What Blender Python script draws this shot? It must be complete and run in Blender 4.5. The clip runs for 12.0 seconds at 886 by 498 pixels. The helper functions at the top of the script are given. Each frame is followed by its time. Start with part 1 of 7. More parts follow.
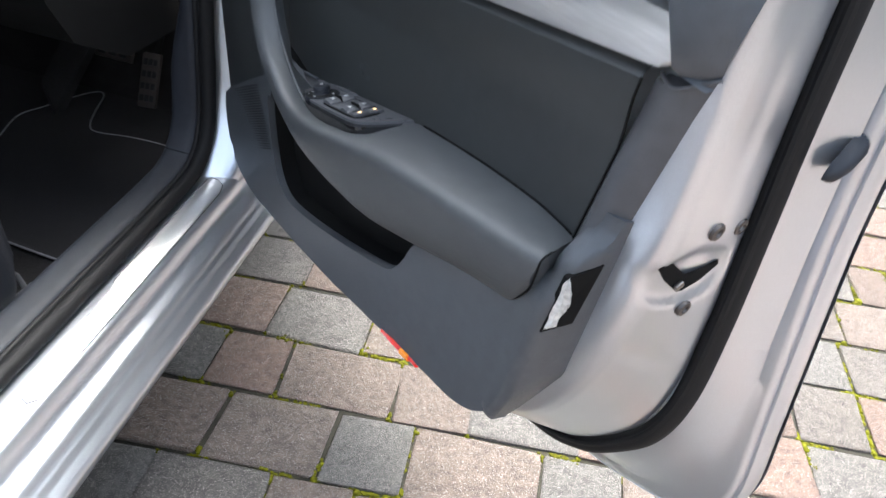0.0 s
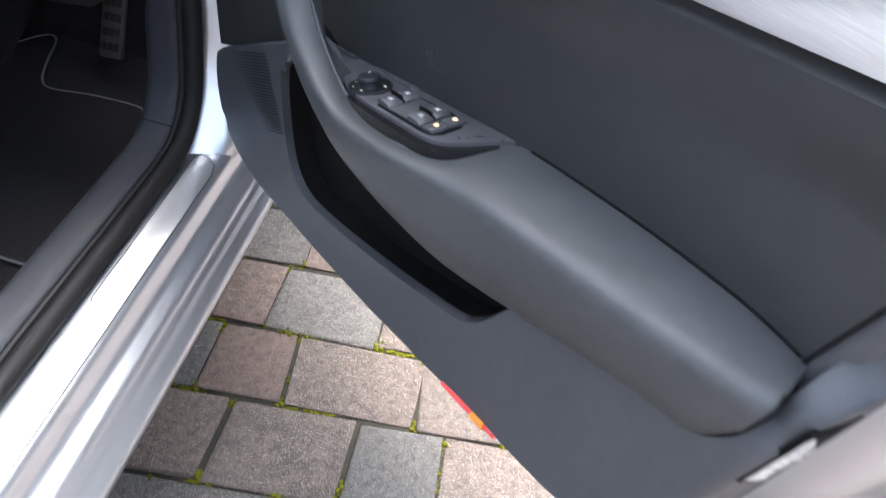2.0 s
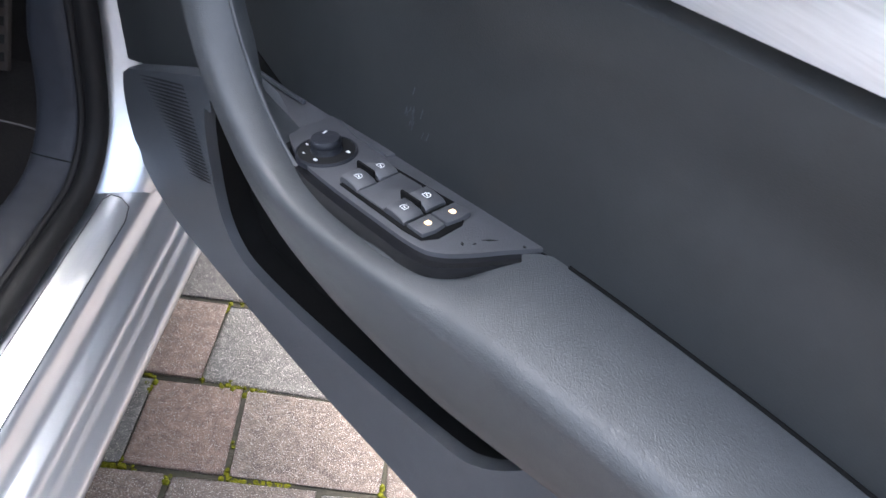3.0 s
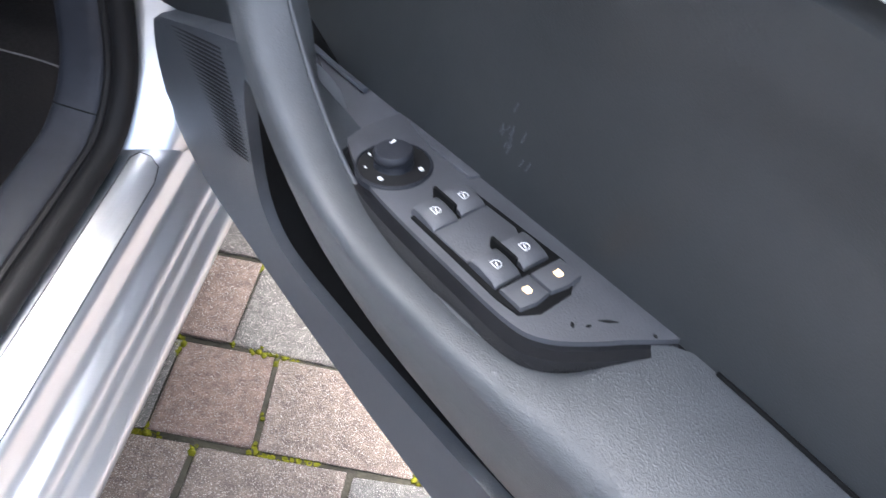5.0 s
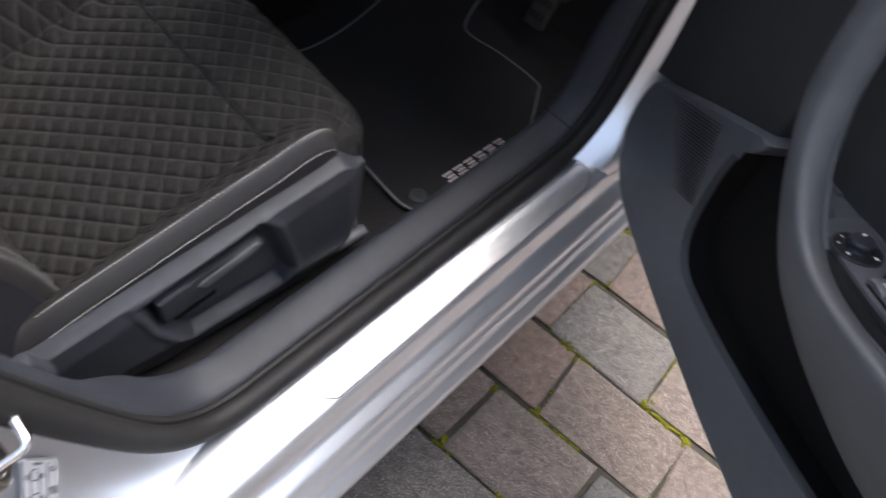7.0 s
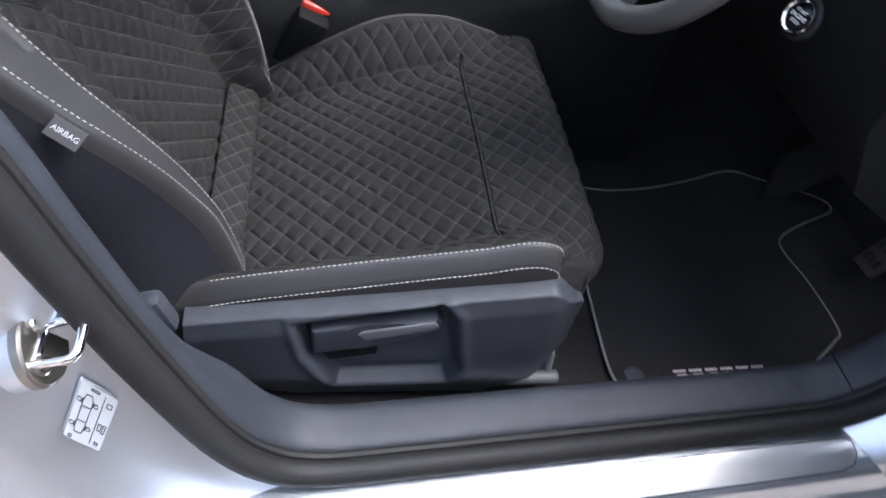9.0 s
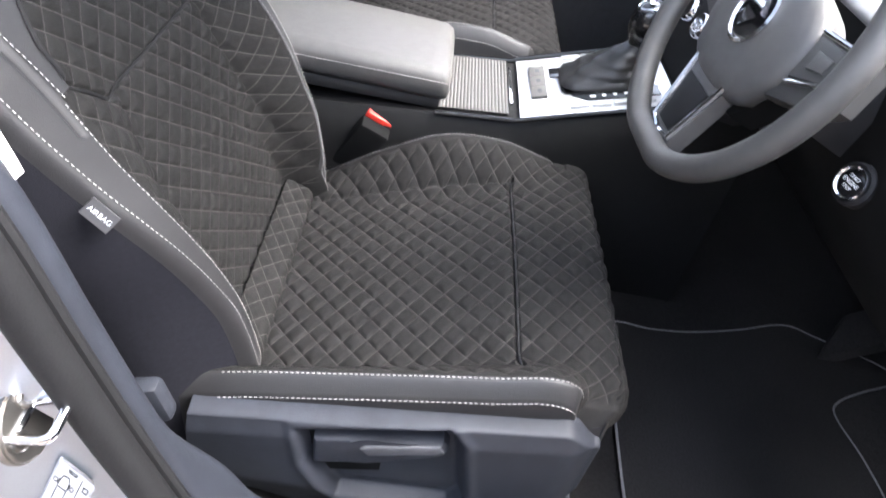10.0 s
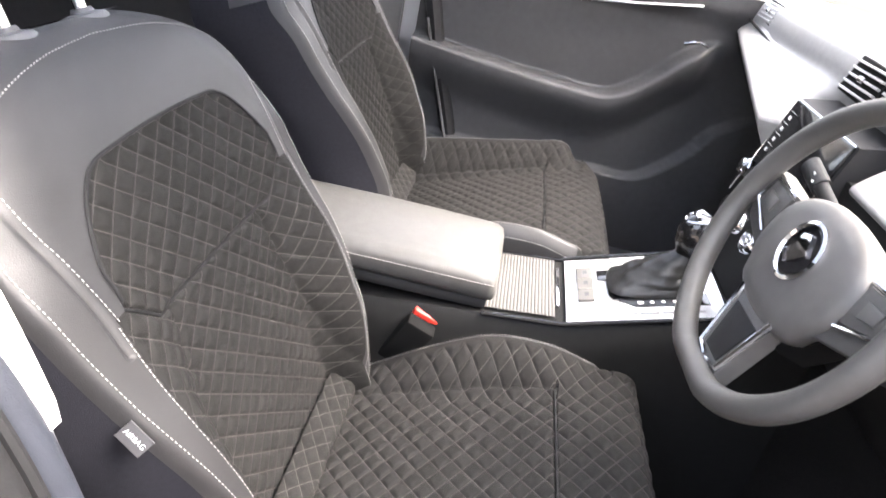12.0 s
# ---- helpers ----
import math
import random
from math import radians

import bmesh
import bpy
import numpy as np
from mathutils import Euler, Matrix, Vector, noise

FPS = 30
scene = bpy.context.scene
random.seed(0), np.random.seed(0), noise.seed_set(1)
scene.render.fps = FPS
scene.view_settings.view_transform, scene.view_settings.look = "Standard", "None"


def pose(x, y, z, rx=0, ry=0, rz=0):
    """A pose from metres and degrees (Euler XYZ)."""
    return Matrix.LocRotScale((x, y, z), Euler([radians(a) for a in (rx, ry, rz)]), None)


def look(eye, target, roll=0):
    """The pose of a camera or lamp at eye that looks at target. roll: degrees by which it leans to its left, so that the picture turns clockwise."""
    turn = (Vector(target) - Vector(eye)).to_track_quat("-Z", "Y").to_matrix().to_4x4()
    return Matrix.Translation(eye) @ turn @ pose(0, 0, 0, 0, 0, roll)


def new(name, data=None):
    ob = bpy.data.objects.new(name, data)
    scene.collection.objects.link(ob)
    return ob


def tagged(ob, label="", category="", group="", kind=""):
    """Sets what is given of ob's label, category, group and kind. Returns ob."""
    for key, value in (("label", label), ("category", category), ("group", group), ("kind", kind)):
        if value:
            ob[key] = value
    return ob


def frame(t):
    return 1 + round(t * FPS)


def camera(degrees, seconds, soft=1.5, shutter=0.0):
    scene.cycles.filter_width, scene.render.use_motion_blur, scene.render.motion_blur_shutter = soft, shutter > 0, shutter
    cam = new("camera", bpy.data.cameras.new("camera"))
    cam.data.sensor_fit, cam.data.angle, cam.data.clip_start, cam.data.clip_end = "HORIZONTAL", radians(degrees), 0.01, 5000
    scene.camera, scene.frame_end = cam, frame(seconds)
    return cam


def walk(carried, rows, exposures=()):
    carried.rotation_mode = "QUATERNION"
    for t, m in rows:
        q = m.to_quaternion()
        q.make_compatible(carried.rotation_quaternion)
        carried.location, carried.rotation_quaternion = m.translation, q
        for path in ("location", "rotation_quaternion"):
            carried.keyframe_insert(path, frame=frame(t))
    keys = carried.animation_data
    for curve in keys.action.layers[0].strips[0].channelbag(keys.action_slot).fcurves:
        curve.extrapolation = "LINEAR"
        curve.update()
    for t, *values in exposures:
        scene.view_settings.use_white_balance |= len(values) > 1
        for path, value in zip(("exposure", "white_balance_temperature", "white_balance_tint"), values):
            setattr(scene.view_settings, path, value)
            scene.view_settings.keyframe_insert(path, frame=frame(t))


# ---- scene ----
import functools

cam = camera(65.0, 12.0, shutter=0.4)
PATH = [
    (0, (1.53, -0.437, 1.235), (1.174, 1.061, -0.04), 7.2),
    (0.5, (1.528, -0.386, 1.144), (1.193, 1.126, -0.123), 6.8),
    (1, (1.52, -0.371, 1.127), (1.206, 1.141, -0.143), 7.5),
    (1.5, (1.458, -0.333, 1.173), (1.188, 1.131, -0.164), 9.9),
    (2, (1.335, -0.236, 1.182), (1.146, 1.144, -0.253), 11.0),
    (2.5, (1.27, -0.145, 1.164), (1.192, 1.245, -0.271), 13.1),
    (3, (1.256, -0.044, 1.125), (1.243, 1.313, -0.344), 14.2),
    (3.2, (1.248, -0.013, 1.11), (1.254, 1.308, -0.392), 15.2),
    (4.8, (1.212, 0.067, 1.08), (1.197, 1.252, -0.532), 16.7),
    (5, (1.202, 0.067, 1.087), (1.162, 1.256, -0.52), 16.8),
    (5.5, (1.186, 0.049, 1.111), (1.034, 1.215, -0.507), 15.3),
    (6, (1.172, -0.002, 1.132), (0.952, 1.127, -0.504), 15.7),
    (6.5, (1.151, -0.111, 1.195), (0.776, 1.005, -0.422), 16.8),
    (7, (1.112, -0.225, 1.221), (0.451, 0.734, -0.405), 16.5),
    (7.5, (1.097, -0.251, 1.241), (0.32, 0.569, -0.409), 14.1),
    (7.7, (1.088, -0.23, 1.231), (0.257, 0.529, -0.422), 12.8),
    (9.3, (1.132, -0.109, 1.118), (-0.25, 0.202, -0.294), 14.7),
    (9.5, (1.127, -0.099, 1.123), (-0.293, 0.171, -0.259), 15.0),
    (10, (1.11, -0.08, 1.138), (-0.414, 0.101, -0.144), 14.5),
    (10.5, (1.093, -0.067, 1.149), (-0.49, 0.018, -0.07), 13.5),
    (11, (1.077, -0.057, 1.159), (-0.568, -0.035, 0.021), 12.7),
    (11.5, (1.067, -0.066, 1.179), (-0.641, -0.078, 0.137), 12.1),
    (12, (1.069, -0.079, 1.196), (-0.689, -0.14, 0.245), 12.2),
]
walk(cam, [(t, look(e, g, r)) for t, e, g, r in PATH],
     exposures=[(0, 2.8, 6100, 5), (3.0, 3.3, 6050, 10), (5.5, 3.7, 6200, 10), (6.3, 3.15, 6400, 11), (7.5, 2.0, 6100, 11), (9.3, 3.1, 5750, 10), (10.5, 3.95, 6350, 11), (11.4, 4.3, 6500, 12), (12.0, 4.15, 6600, 12)])

# ---- light: a bright overcast day ----
world = bpy.data.worlds.new("overcast_sky")
scene.world = world
world.use_nodes = True
wn = world.node_tree.nodes
sky = wn.new("ShaderNodeTexSky")
sky.sky_type = "NISHITA"
sky.sun_disc = False
sky.sun_elevation, sky.sun_rotation = radians(59), radians(-2)
sky.air_density, sky.dust_density, sky.ozone_density = 1.0, 8.0, 1.0
hsv = wn.new("ShaderNodeHueSaturation")
hsv.inputs["Saturation"].default_value = 0.6
world.node_tree.links.new(sky.outputs[0], hsv.inputs["Color"])
world.node_tree.links.new(hsv.outputs[0], wn["Background"].inputs["Color"])
wn["Background"].inputs["Strength"].default_value = 0.15
sun = new("sun", bpy.data.lights.new("sun", "SUN"))
sun.data.energy, sun.data.angle, sun.data.color = 0.35, radians(45), (1.0, 0.97, 0.93)
sun.matrix_world = look((-0.05, 1.45, 2.4), (0, 0, 0))


# ---- materials ----
def mat(name, color, rough=0.5, metal=0.0, vary=0.15, scale=30.0, bump=0.0, bump_scale=400.0, second=None, coat=0.0, spec=0.5,
        stretch=(1, 1, 1), sheen=0.0, big=3.0, rough_vary=0.08):
    """A surface with colour variation at two scales and fine relief."""
    m = bpy.data.materials.new(name)
    m.use_nodes = True
    nt, p = m.node_tree, m.node_tree.nodes["Principled BSDF"]
    N, L = nt.nodes.new, nt.links.new
    co = N("ShaderNodeTexCoord")
    mp = N("ShaderNodeMapping")
    mp.inputs["Scale"].default_value = stretch
    L(co.outputs["Object"], mp.inputs["Vector"])
    fine, broad = N("ShaderNodeTexNoise"), N("ShaderNodeTexNoise")
    fine.inputs["Scale"].default_value, fine.inputs["Detail"].default_value = scale, 6
    broad.inputs["Scale"].default_value, broad.inputs["Detail"].default_value = big, 3
    for nz in (fine, broad):
        L(mp.outputs[0], nz.inputs["Vector"])
    both = N("ShaderNodeMath")
    both.operation = "MULTIPLY"
    L(fine.outputs["Fac"], both.inputs[0])
    L(broad.outputs["Fac"], both.inputs[1])
    ramp = N("ShaderNodeMapRange")
    ramp.inputs["From Min"].default_value, ramp.inputs["From Max"].default_value = 0.12, 0.4
    L(both.outputs[0], ramp.inputs["Value"])
    mix = N("ShaderNodeMix")
    mix.data_type = "RGBA"
    a = [c * (1 - vary) for c in color]
    b = second if second else [min(1, c * (1 + vary)) for c in color]
    mix.inputs[6].default_value, mix.inputs[7].default_value = (*a, 1), (*b, 1)
    L(ramp.outputs[0], mix.inputs[0])
    L(mix.outputs[2], p.inputs["Base Color"])
    rr = N("ShaderNodeMapRange")
    rr.inputs["To Min"].default_value, rr.inputs["To Max"].default_value = max(0.02, rough - rough_vary), min(1, rough + rough_vary)
    L(broad.outputs["Fac"], rr.inputs["Value"])
    L(rr.outputs[0], p.inputs["Roughness"])
    p.inputs["Metallic"].default_value = metal
    p.inputs["Coat Weight"].default_value, p.inputs["Coat Roughness"].default_value = coat, 0.05
    p.inputs["Specular IOR Level"].default_value = spec
    p.inputs["Sheen Weight"].default_value = sheen
    if bump:
        g = N("ShaderNodeTexNoise")
        g.inputs["Scale"].default_value, g.inputs["Detail"].default_value = bump_scale, 3
        L(mp.outputs[0], g.inputs["Vector"])
        bp = N("ShaderNodeBump")
        bp.inputs["Strength"].default_value, bp.inputs["Distance"].default_value = bump, 0.002
        L(g.outputs["Fac"], bp.inputs["Height"])
        L(bp.outputs[0], p.inputs["Normal"])
    return m


def leather_mat(name, color, rough, cell=350.0, depth=0.35):
    """Grained soft plastic or leather: small cells as relief."""
    m = mat(name, color, rough, vary=0.12, scale=60)
    nt, p = m.node_tree, m.node_tree.nodes["Principled BSDF"]
    v = nt.nodes.new("ShaderNodeTexVoronoi")
    v.feature = "DISTANCE_TO_EDGE"
    v.inputs["Scale"].default_value = cell
    co = nt.nodes.new("ShaderNodeTexCoord")
    wob = nt.nodes.new("ShaderNodeTexNoise")
    wob.inputs["Scale"].default_value = cell * 0.6
    add = nt.nodes.new("ShaderNodeMixRGB")
    add.blend_type, add.inputs[0].default_value = "ADD", 0.004
    nt.links.new(co.outputs["Object"], add.inputs[1])
    nt.links.new(wob.outputs["Color"], add.inputs[2])
    nt.links.new(co.outputs["Object"], wob.inputs["Vector"])
    nt.links.new(add.outputs[0], v.inputs["Vector"])
    bp = nt.nodes.new("ShaderNodeBump")
    bp.inputs["Strength"].default_value, bp.inputs["Distance"].default_value = depth, 0.001
    nt.links.new(v.outputs["Distance"], bp.inputs["Height"])
    nt.links.new(bp.outputs[0], p.inputs["Normal"])
    return m


def thread_mat(name, color, thread, rough):
    """Quilted cloth: fine weave, with crossing sewn lines in a paler thread; qa and qb count the diamonds."""
    m = mat(name, color, rough, vary=0.2, scale=120, bump=0.5, bump_scale=1400, spec=0.12)
    nt, p = m.node_tree, m.node_tree.nodes["Principled BSDF"]
    N, L = nt.nodes.new, nt.links.new
    old = p.inputs["Base Color"].links[0].from_socket

    def attribute(n):
        at = N("ShaderNodeAttribute")
        at.attribute_name = n
        return at.outputs["Fac"]

    def math_node(op, x, y=None):
        k = N("ShaderNodeMath")
        k.operation = op
        for i, v in enumerate((x, y)):
            if isinstance(v, (int, float)):
                k.inputs[i].default_value = v
            elif v is not None:
                L(v, k.inputs[i])
        return k.outputs[0]
    qa, qb = attribute("qa"), attribute("qb")
    lines = [math_node("ABSOLUTE", math_node("SINE", math_node("MULTIPLY", math_node(op, qa, qb), math.pi))) for op in ("ADD", "SUBTRACT")]
    near = math_node("MINIMUM", lines[0], lines[1])
    ramp = N("ShaderNodeMapRange")
    ramp.inputs["From Min"].default_value, ramp.inputs["From Max"].default_value = 0.11, 0.05
    L(near, ramp.inputs["Value"])
    mix = N("ShaderNodeMix")
    mix.data_type = "RGBA"
    mix.inputs[7].default_value = (*thread, 1)
    L(math_node("MULTIPLY", ramp.outputs[0], attribute("thread")), mix.inputs[0])
    L(old, mix.inputs[6])
    L(mix.outputs[2], p.inputs["Base Color"])
    return m


def block_mat():
    """Weathered concrete paving: reddish to grey by block, pale aggregate, dark stains."""
    m = bpy.data.materials.new("paving_concrete")
    m.use_nodes = True
    nt, p = m.node_tree, m.node_tree.nodes["Principled BSDF"]
    N, L = nt.nodes.new, nt.links.new
    co, oi = N("ShaderNodeTexCoord"), N("ShaderNodeObjectInfo")
    off = N("ShaderNodeVectorMath")
    off.operation = "ADD"
    sc = N("ShaderNodeVectorMath")
    sc.operation, sc.inputs[3].default_value = "SCALE", 37.0
    geo, both_r, one = N("ShaderNodeNewGeometry"), N("ShaderNodeMath"), N("ShaderNodeMath")
    both_r.operation, one.operation = "ADD", "FRACT"
    L(oi.outputs["Random"], both_r.inputs[0])
    L(geo.outputs["Random Per Island"], both_r.inputs[1])
    L(both_r.outputs[0], one.inputs[0])
    L(one.outputs[0], sc.inputs[0])
    L(co.outputs["Object"], off.inputs[0])
    L(sc.outputs[0], off.inputs[1])
    tone = N("ShaderNodeValToRGB")
    tone.color_ramp.elements[0].color, tone.color_ramp.elements[1].color = (0.196, 0.126, 0.100, 1), (0.150, 0.144, 0.135, 1)
    e = tone.color_ramp.elements.new(0.45)
    e.color = (0.186, 0.142, 0.118, 1)
    e2 = tone.color_ramp.elements.new(0.72)
    e2.color = (0.132, 0.118, 0.107, 1)
    L(one.outputs[0], tone.inputs[0])
    specks = N("ShaderNodeTexVoronoi")
    specks.inputs["Scale"].default_value = 135
    L(off.outputs[0], specks.inputs["Vector"])
    pale = N("ShaderNodeMapRange")
    pale.inputs["From Min"].default_value, pale.inputs["From Max"].default_value = 0.76, 0.84
    hue = N("ShaderNodeSeparateColor")
    L(specks.outputs["Color"], hue.inputs[0])
    L(hue.outputs[0], pale.inputs["Value"])
    near = N("ShaderNodeMapRange")
    near.inputs["From Min"].default_value, near.inputs["From Max"].default_value = 0.52, 0.38
    L(specks.outputs["Distance"], near.inputs["Value"])
    both = N("ShaderNodeMath")
    both.operation = "MULTIPLY"
    L(pale.outputs[0], both.inputs[0])
    L(near.outputs[0], both.inputs[1])
    grain, stain = N("ShaderNodeTexNoise"), N("ShaderNodeTexNoise")
    grain.inputs["Scale"].default_value, grain.inputs["Detail"].default_value = 125, 9
    stain.inputs["Scale"].default_value, stain.inputs["Detail"].default_value = 11, 6
    for nz in (grain, stain):
        L(off.outputs[0], nz.inputs["Vector"])
    g2 = N("ShaderNodeMapRange")
    g2.inputs["From Min"].default_value, g2.inputs["From Max"].default_value = 0.33, 0.67
    g2.inputs["To Min"].default_value, g2.inputs["To Max"].default_value = 0.42, 1.5
    L(grain.outputs["Fac"], g2.inputs["Value"])
    s2 = N("ShaderNodeMapRange")
    s2.inputs["From Min"].default_value, s2.inputs["From Max"].default_value = 0.35, 0.65
    s2.inputs["To Min"].default_value, s2.inputs["To Max"].default_value = 0.74, 1.14
    L(stain.outputs["Fac"], s2.inputs["Value"])
    mul = N("ShaderNodeMath")
    mul.operation = "MULTIPLY"
    L(g2.outputs[0], mul.inputs[0])
    L(s2.outputs[0], mul.inputs[1])
    col = N("ShaderNodeVectorMath")
    col.operation = "SCALE"
    L(tone.outputs[0], col.inputs[0])
    L(mul.outputs[0], col.inputs[3])
    mix = N("ShaderNodeMix")
    mix.data_type = "RGBA"
    mix.inputs[7].default_value = (0.55, 0.51, 0.47, 1)
    L(both.outputs[0], mix.inputs[0])
    L(col.outputs[0], mix.inputs[6])
    L(mix.outputs[2], p.inputs["Base Color"])
    p.inputs["Roughness"].default_value = 0.85
    bp = N("ShaderNodeBump")
    bp.inputs["Strength"].default_value, bp.inputs["Distance"].default_value = 1.0, 0.008
    L(grain.outputs["Fac"], bp.inputs["Height"])
    L(bp.outputs[0], p.inputs["Normal"])
    return m


M_SILVER = mat("silver_paint", (0.55, 0.58, 0.625), 0.31, metal=0.88, vary=0.05, scale=900, coat=0.4, big=6, rough_vary=0.04)
M_PLASTIC = mat("dark_grey_plastic", (0.068, 0.070, 0.077), 0.5, vary=0.2, scale=50, bump=0.25, bump_scale=900)
M_COVER = mat("dark_sill_plastic", (0.016, 0.018, 0.024), 0.55, spec=0.35, vary=0.2, scale=50, bump=0.25, bump_scale=900)
M_TRIM = leather_mat("grained_door_plastic", (0.057, 0.063, 0.072), 0.46, 420, 0.35)
M_ARM = leather_mat("soft_armrest_skin", (0.052, 0.056, 0.060), 0.46, 620, 0.42)
M_INSERT = leather_mat("smooth_door_insert", (0.0265, 0.029, 0.030), 0.48, 520, 0.15)
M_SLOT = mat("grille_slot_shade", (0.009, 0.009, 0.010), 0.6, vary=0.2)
M_BLACK = mat("black_rubber", (0.005, 0.005, 0.0055), 0.68, spec=0.3, vary=0.2, scale=80, bump=0.15)
# black plastic parts; also stands in for shade in holes and the pocket
M_DEEP = mat("deep_black_plastic_and_shade", (0.004, 0.004, 0.004), 0.85, spec=0.15, vary=0.2)
M_GLOSS = mat("gloss_black", (0.008, 0.008, 0.009), 0.12, vary=0.2, coat=0.5)
M_CHROME = mat("chrome", (0.75, 0.75, 0.76), 0.08, metal=1.0, vary=0.03)
M_STEEL = mat("zinc_steel", (0.27, 0.255, 0.235), 0.34, metal=1.0, vary=0.12, scale=60)
M_ALU = mat("brushed_aluminium", (0.78, 0.78, 0.78), 0.38, metal=0.9, vary=0.10, scale=40, stretch=(1, 1, 30), bump=0.15, bump_scale=60)
M_KICK = mat("brushed_kick_plate", (0.72, 0.72, 0.73), 0.36, metal=0.9, vary=0.06, scale=60, stretch=(30, 1, 1))
M_DECO = mat("silver_lacquer", (0.60, 0.60, 0.60), 0.3, metal=0.7, vary=0.05, scale=300)
M_CARPET = mat("black_carpet", (0.019, 0.018, 0.018), 0.95, spec=0.1, vary=0.35, scale=300, bump=0.8, bump_scale=900)
M_PIPING = mat("silver_piping", (0.135, 0.135, 0.135), 0.6, vary=0.25, scale=400)
M_QUILT = thread_mat("quilted_charcoal_cloth", (0.0132, 0.0126, 0.0122), (0.054, 0.051, 0.048), 0.8)
M_SKIN = leather_mat("charcoal_leatherette", (0.0145, 0.0142, 0.0150), 0.5, 500, 0.25)
M_SIDE = mat("smooth_seat_cloth", (0.0105, 0.0105, 0.014), 0.8, vary=0.2, scale=200, bump=0.35, bump_scale=1200, spec=0.12)
M_STITCH = mat("grey_thread", (0.27, 0.26, 0.25), 0.7, vary=0.1)
M_MARK = mat("pinkish_woven_thread", (0.50, 0.42, 0.42), 0.7, vary=0.35, scale=400)
M_RED = mat("red_lens", (0.65, 0.02, 0.015), 0.15, vary=0.2, scale=200, coat=0.6)
M_AMBER = mat("amber_glint", (0.8, 0.25, 0.02), 0.2, vary=0.1)
M_BUCKLE = mat("red_buckle_button", (0.70, 0.045, 0.03), 0.4, vary=0.08)
M_WHITE = mat("white_print", (0.78, 0.78, 0.76), 0.6, vary=0.05)
M_PAPER = mat("sticker_paper", (0.33, 0.345, 0.37), 0.5, vary=0.05)
M_INK = mat("grey_ink", (0.035, 0.038, 0.045), 0.6, vary=0.1)
M_FOIL = mat("foil_wadding", (0.62, 0.62, 0.60), 0.45, metal=0.3, vary=0.35, scale=150)
M_TAG = mat("grey_woven_tag", (0.022, 0.022, 0.025), 0.7, vary=0.15, scale=500)
M_LIGHTTRIM = mat("pale_grey_pillar_cover", (0.62, 0.61, 0.58), 0.7, vary=0.06, bump=0.2)
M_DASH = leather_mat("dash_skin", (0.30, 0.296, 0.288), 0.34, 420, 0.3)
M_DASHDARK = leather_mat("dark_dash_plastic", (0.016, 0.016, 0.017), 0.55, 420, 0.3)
# base colour set below black plastic to put the cabin's shade into it
M_CONSOLE = leather_mat("shade_darkened_console_plastic", (0.008, 0.008, 0.008), 0.55, 420, 0.3)
M_BASE = mat("navy_black_plastic", (0.019, 0.021, 0.027), 0.5, vary=0.2, scale=50, bump=0.25, bump_scale=900)
M_FARDOOR = leather_mat("far_door_plastic", (0.044, 0.044, 0.046), 0.45, 420, 0.3)
M_WHEEL = leather_mat("wheel_leather", (0.062, 0.060, 0.057), 0.42, 600, 0.3)
M_HUB = leather_mat("airbag_cover", (0.085, 0.082, 0.079), 0.42, 700, 0.2)
M_ARMREST = leather_mat("console_armrest_leather", (0.062, 0.060, 0.057), 0.48, 450, 0.3)
M_RIB = mat("ribbed_satin_cover", (0.085, 0.083, 0.078), 0.48, metal=0.2, vary=0.06)
M_GAITER = leather_mat("gaiter_leather", (0.010, 0.010, 0.010), 0.36, 300, 0.4)
M_SCREW = mat("dark_burnished_screw", (0.085, 0.075, 0.070), 0.4, metal=0.7, vary=0.15)
M_PEDAL = mat("worn_pedal_metal", (0.022, 0.016, 0.013), 0.7, metal=0.0, vary=0.25, scale=90)
M_FIRE = mat("dark_sound_mat", (0.013, 0.012, 0.012), 0.95, spec=0.1, vary=0.3)
M_YARD = mat("grey_render", (0.16, 0.155, 0.145), 0.9, vary=0.2, scale=20, bump=0.4, bump_scale=120)
M_BLOCK = block_mat()
M_SOIL = mat("joint_soil", (0.034, 0.029, 0.020), 0.95, vary=0.5, scale=60, bump=0.8, bump_scale=200, second=(0.040, 0.036, 0.024), big=9)
M_MOSS = mat("yellow_green_moss", (0.105, 0.105, 0.007), 0.95, vary=0.5, scale=120, bump=0.9, bump_scale=500, spec=0.1)
for m_, s_ in ((M_COVER, 0.3), (M_SKIN, 0.42), (M_DASHDARK, 0.2), (M_CONSOLE, 0.12), (M_BASE, 0.35), (M_FARDOOR, 0.35)):
    m_.node_tree.nodes["Principled BSDF"].inputs["Specular IOR Level"].default_value = s_
M_GLASS = bpy.data.materials.new("clear_glass")
M_GLASS.use_nodes = True
gp = M_GLASS.node_tree.nodes["Principled BSDF"]
gp.inputs["Transmission Weight"].default_value, gp.inputs["Roughness"].default_value, gp.inputs["IOR"].default_value = 1.0, 0.0, 1.45
M_GLOW = mat("lit_amber_symbol", (0.9, 0.6, 0.3), 0.5)
M_GLOW.node_tree.nodes["Principled BSDF"].inputs["Emission Color"].default_value = (1.0, 0.62, 0.28, 1)
M_GLOW.node_tree.nodes["Principled BSDF"].inputs["Emission Strength"].default_value = 0.35


# ---- mesh helpers ----
ORIGIN = {}


def thing(name, at, label, category, group="", kind=""):
    ob = new(name)
    ob.empty_display_size = 0.05
    ob.location = at
    ORIGIN[ob.name] = Vector(at)
    return tagged(ob, label, category, group, kind)


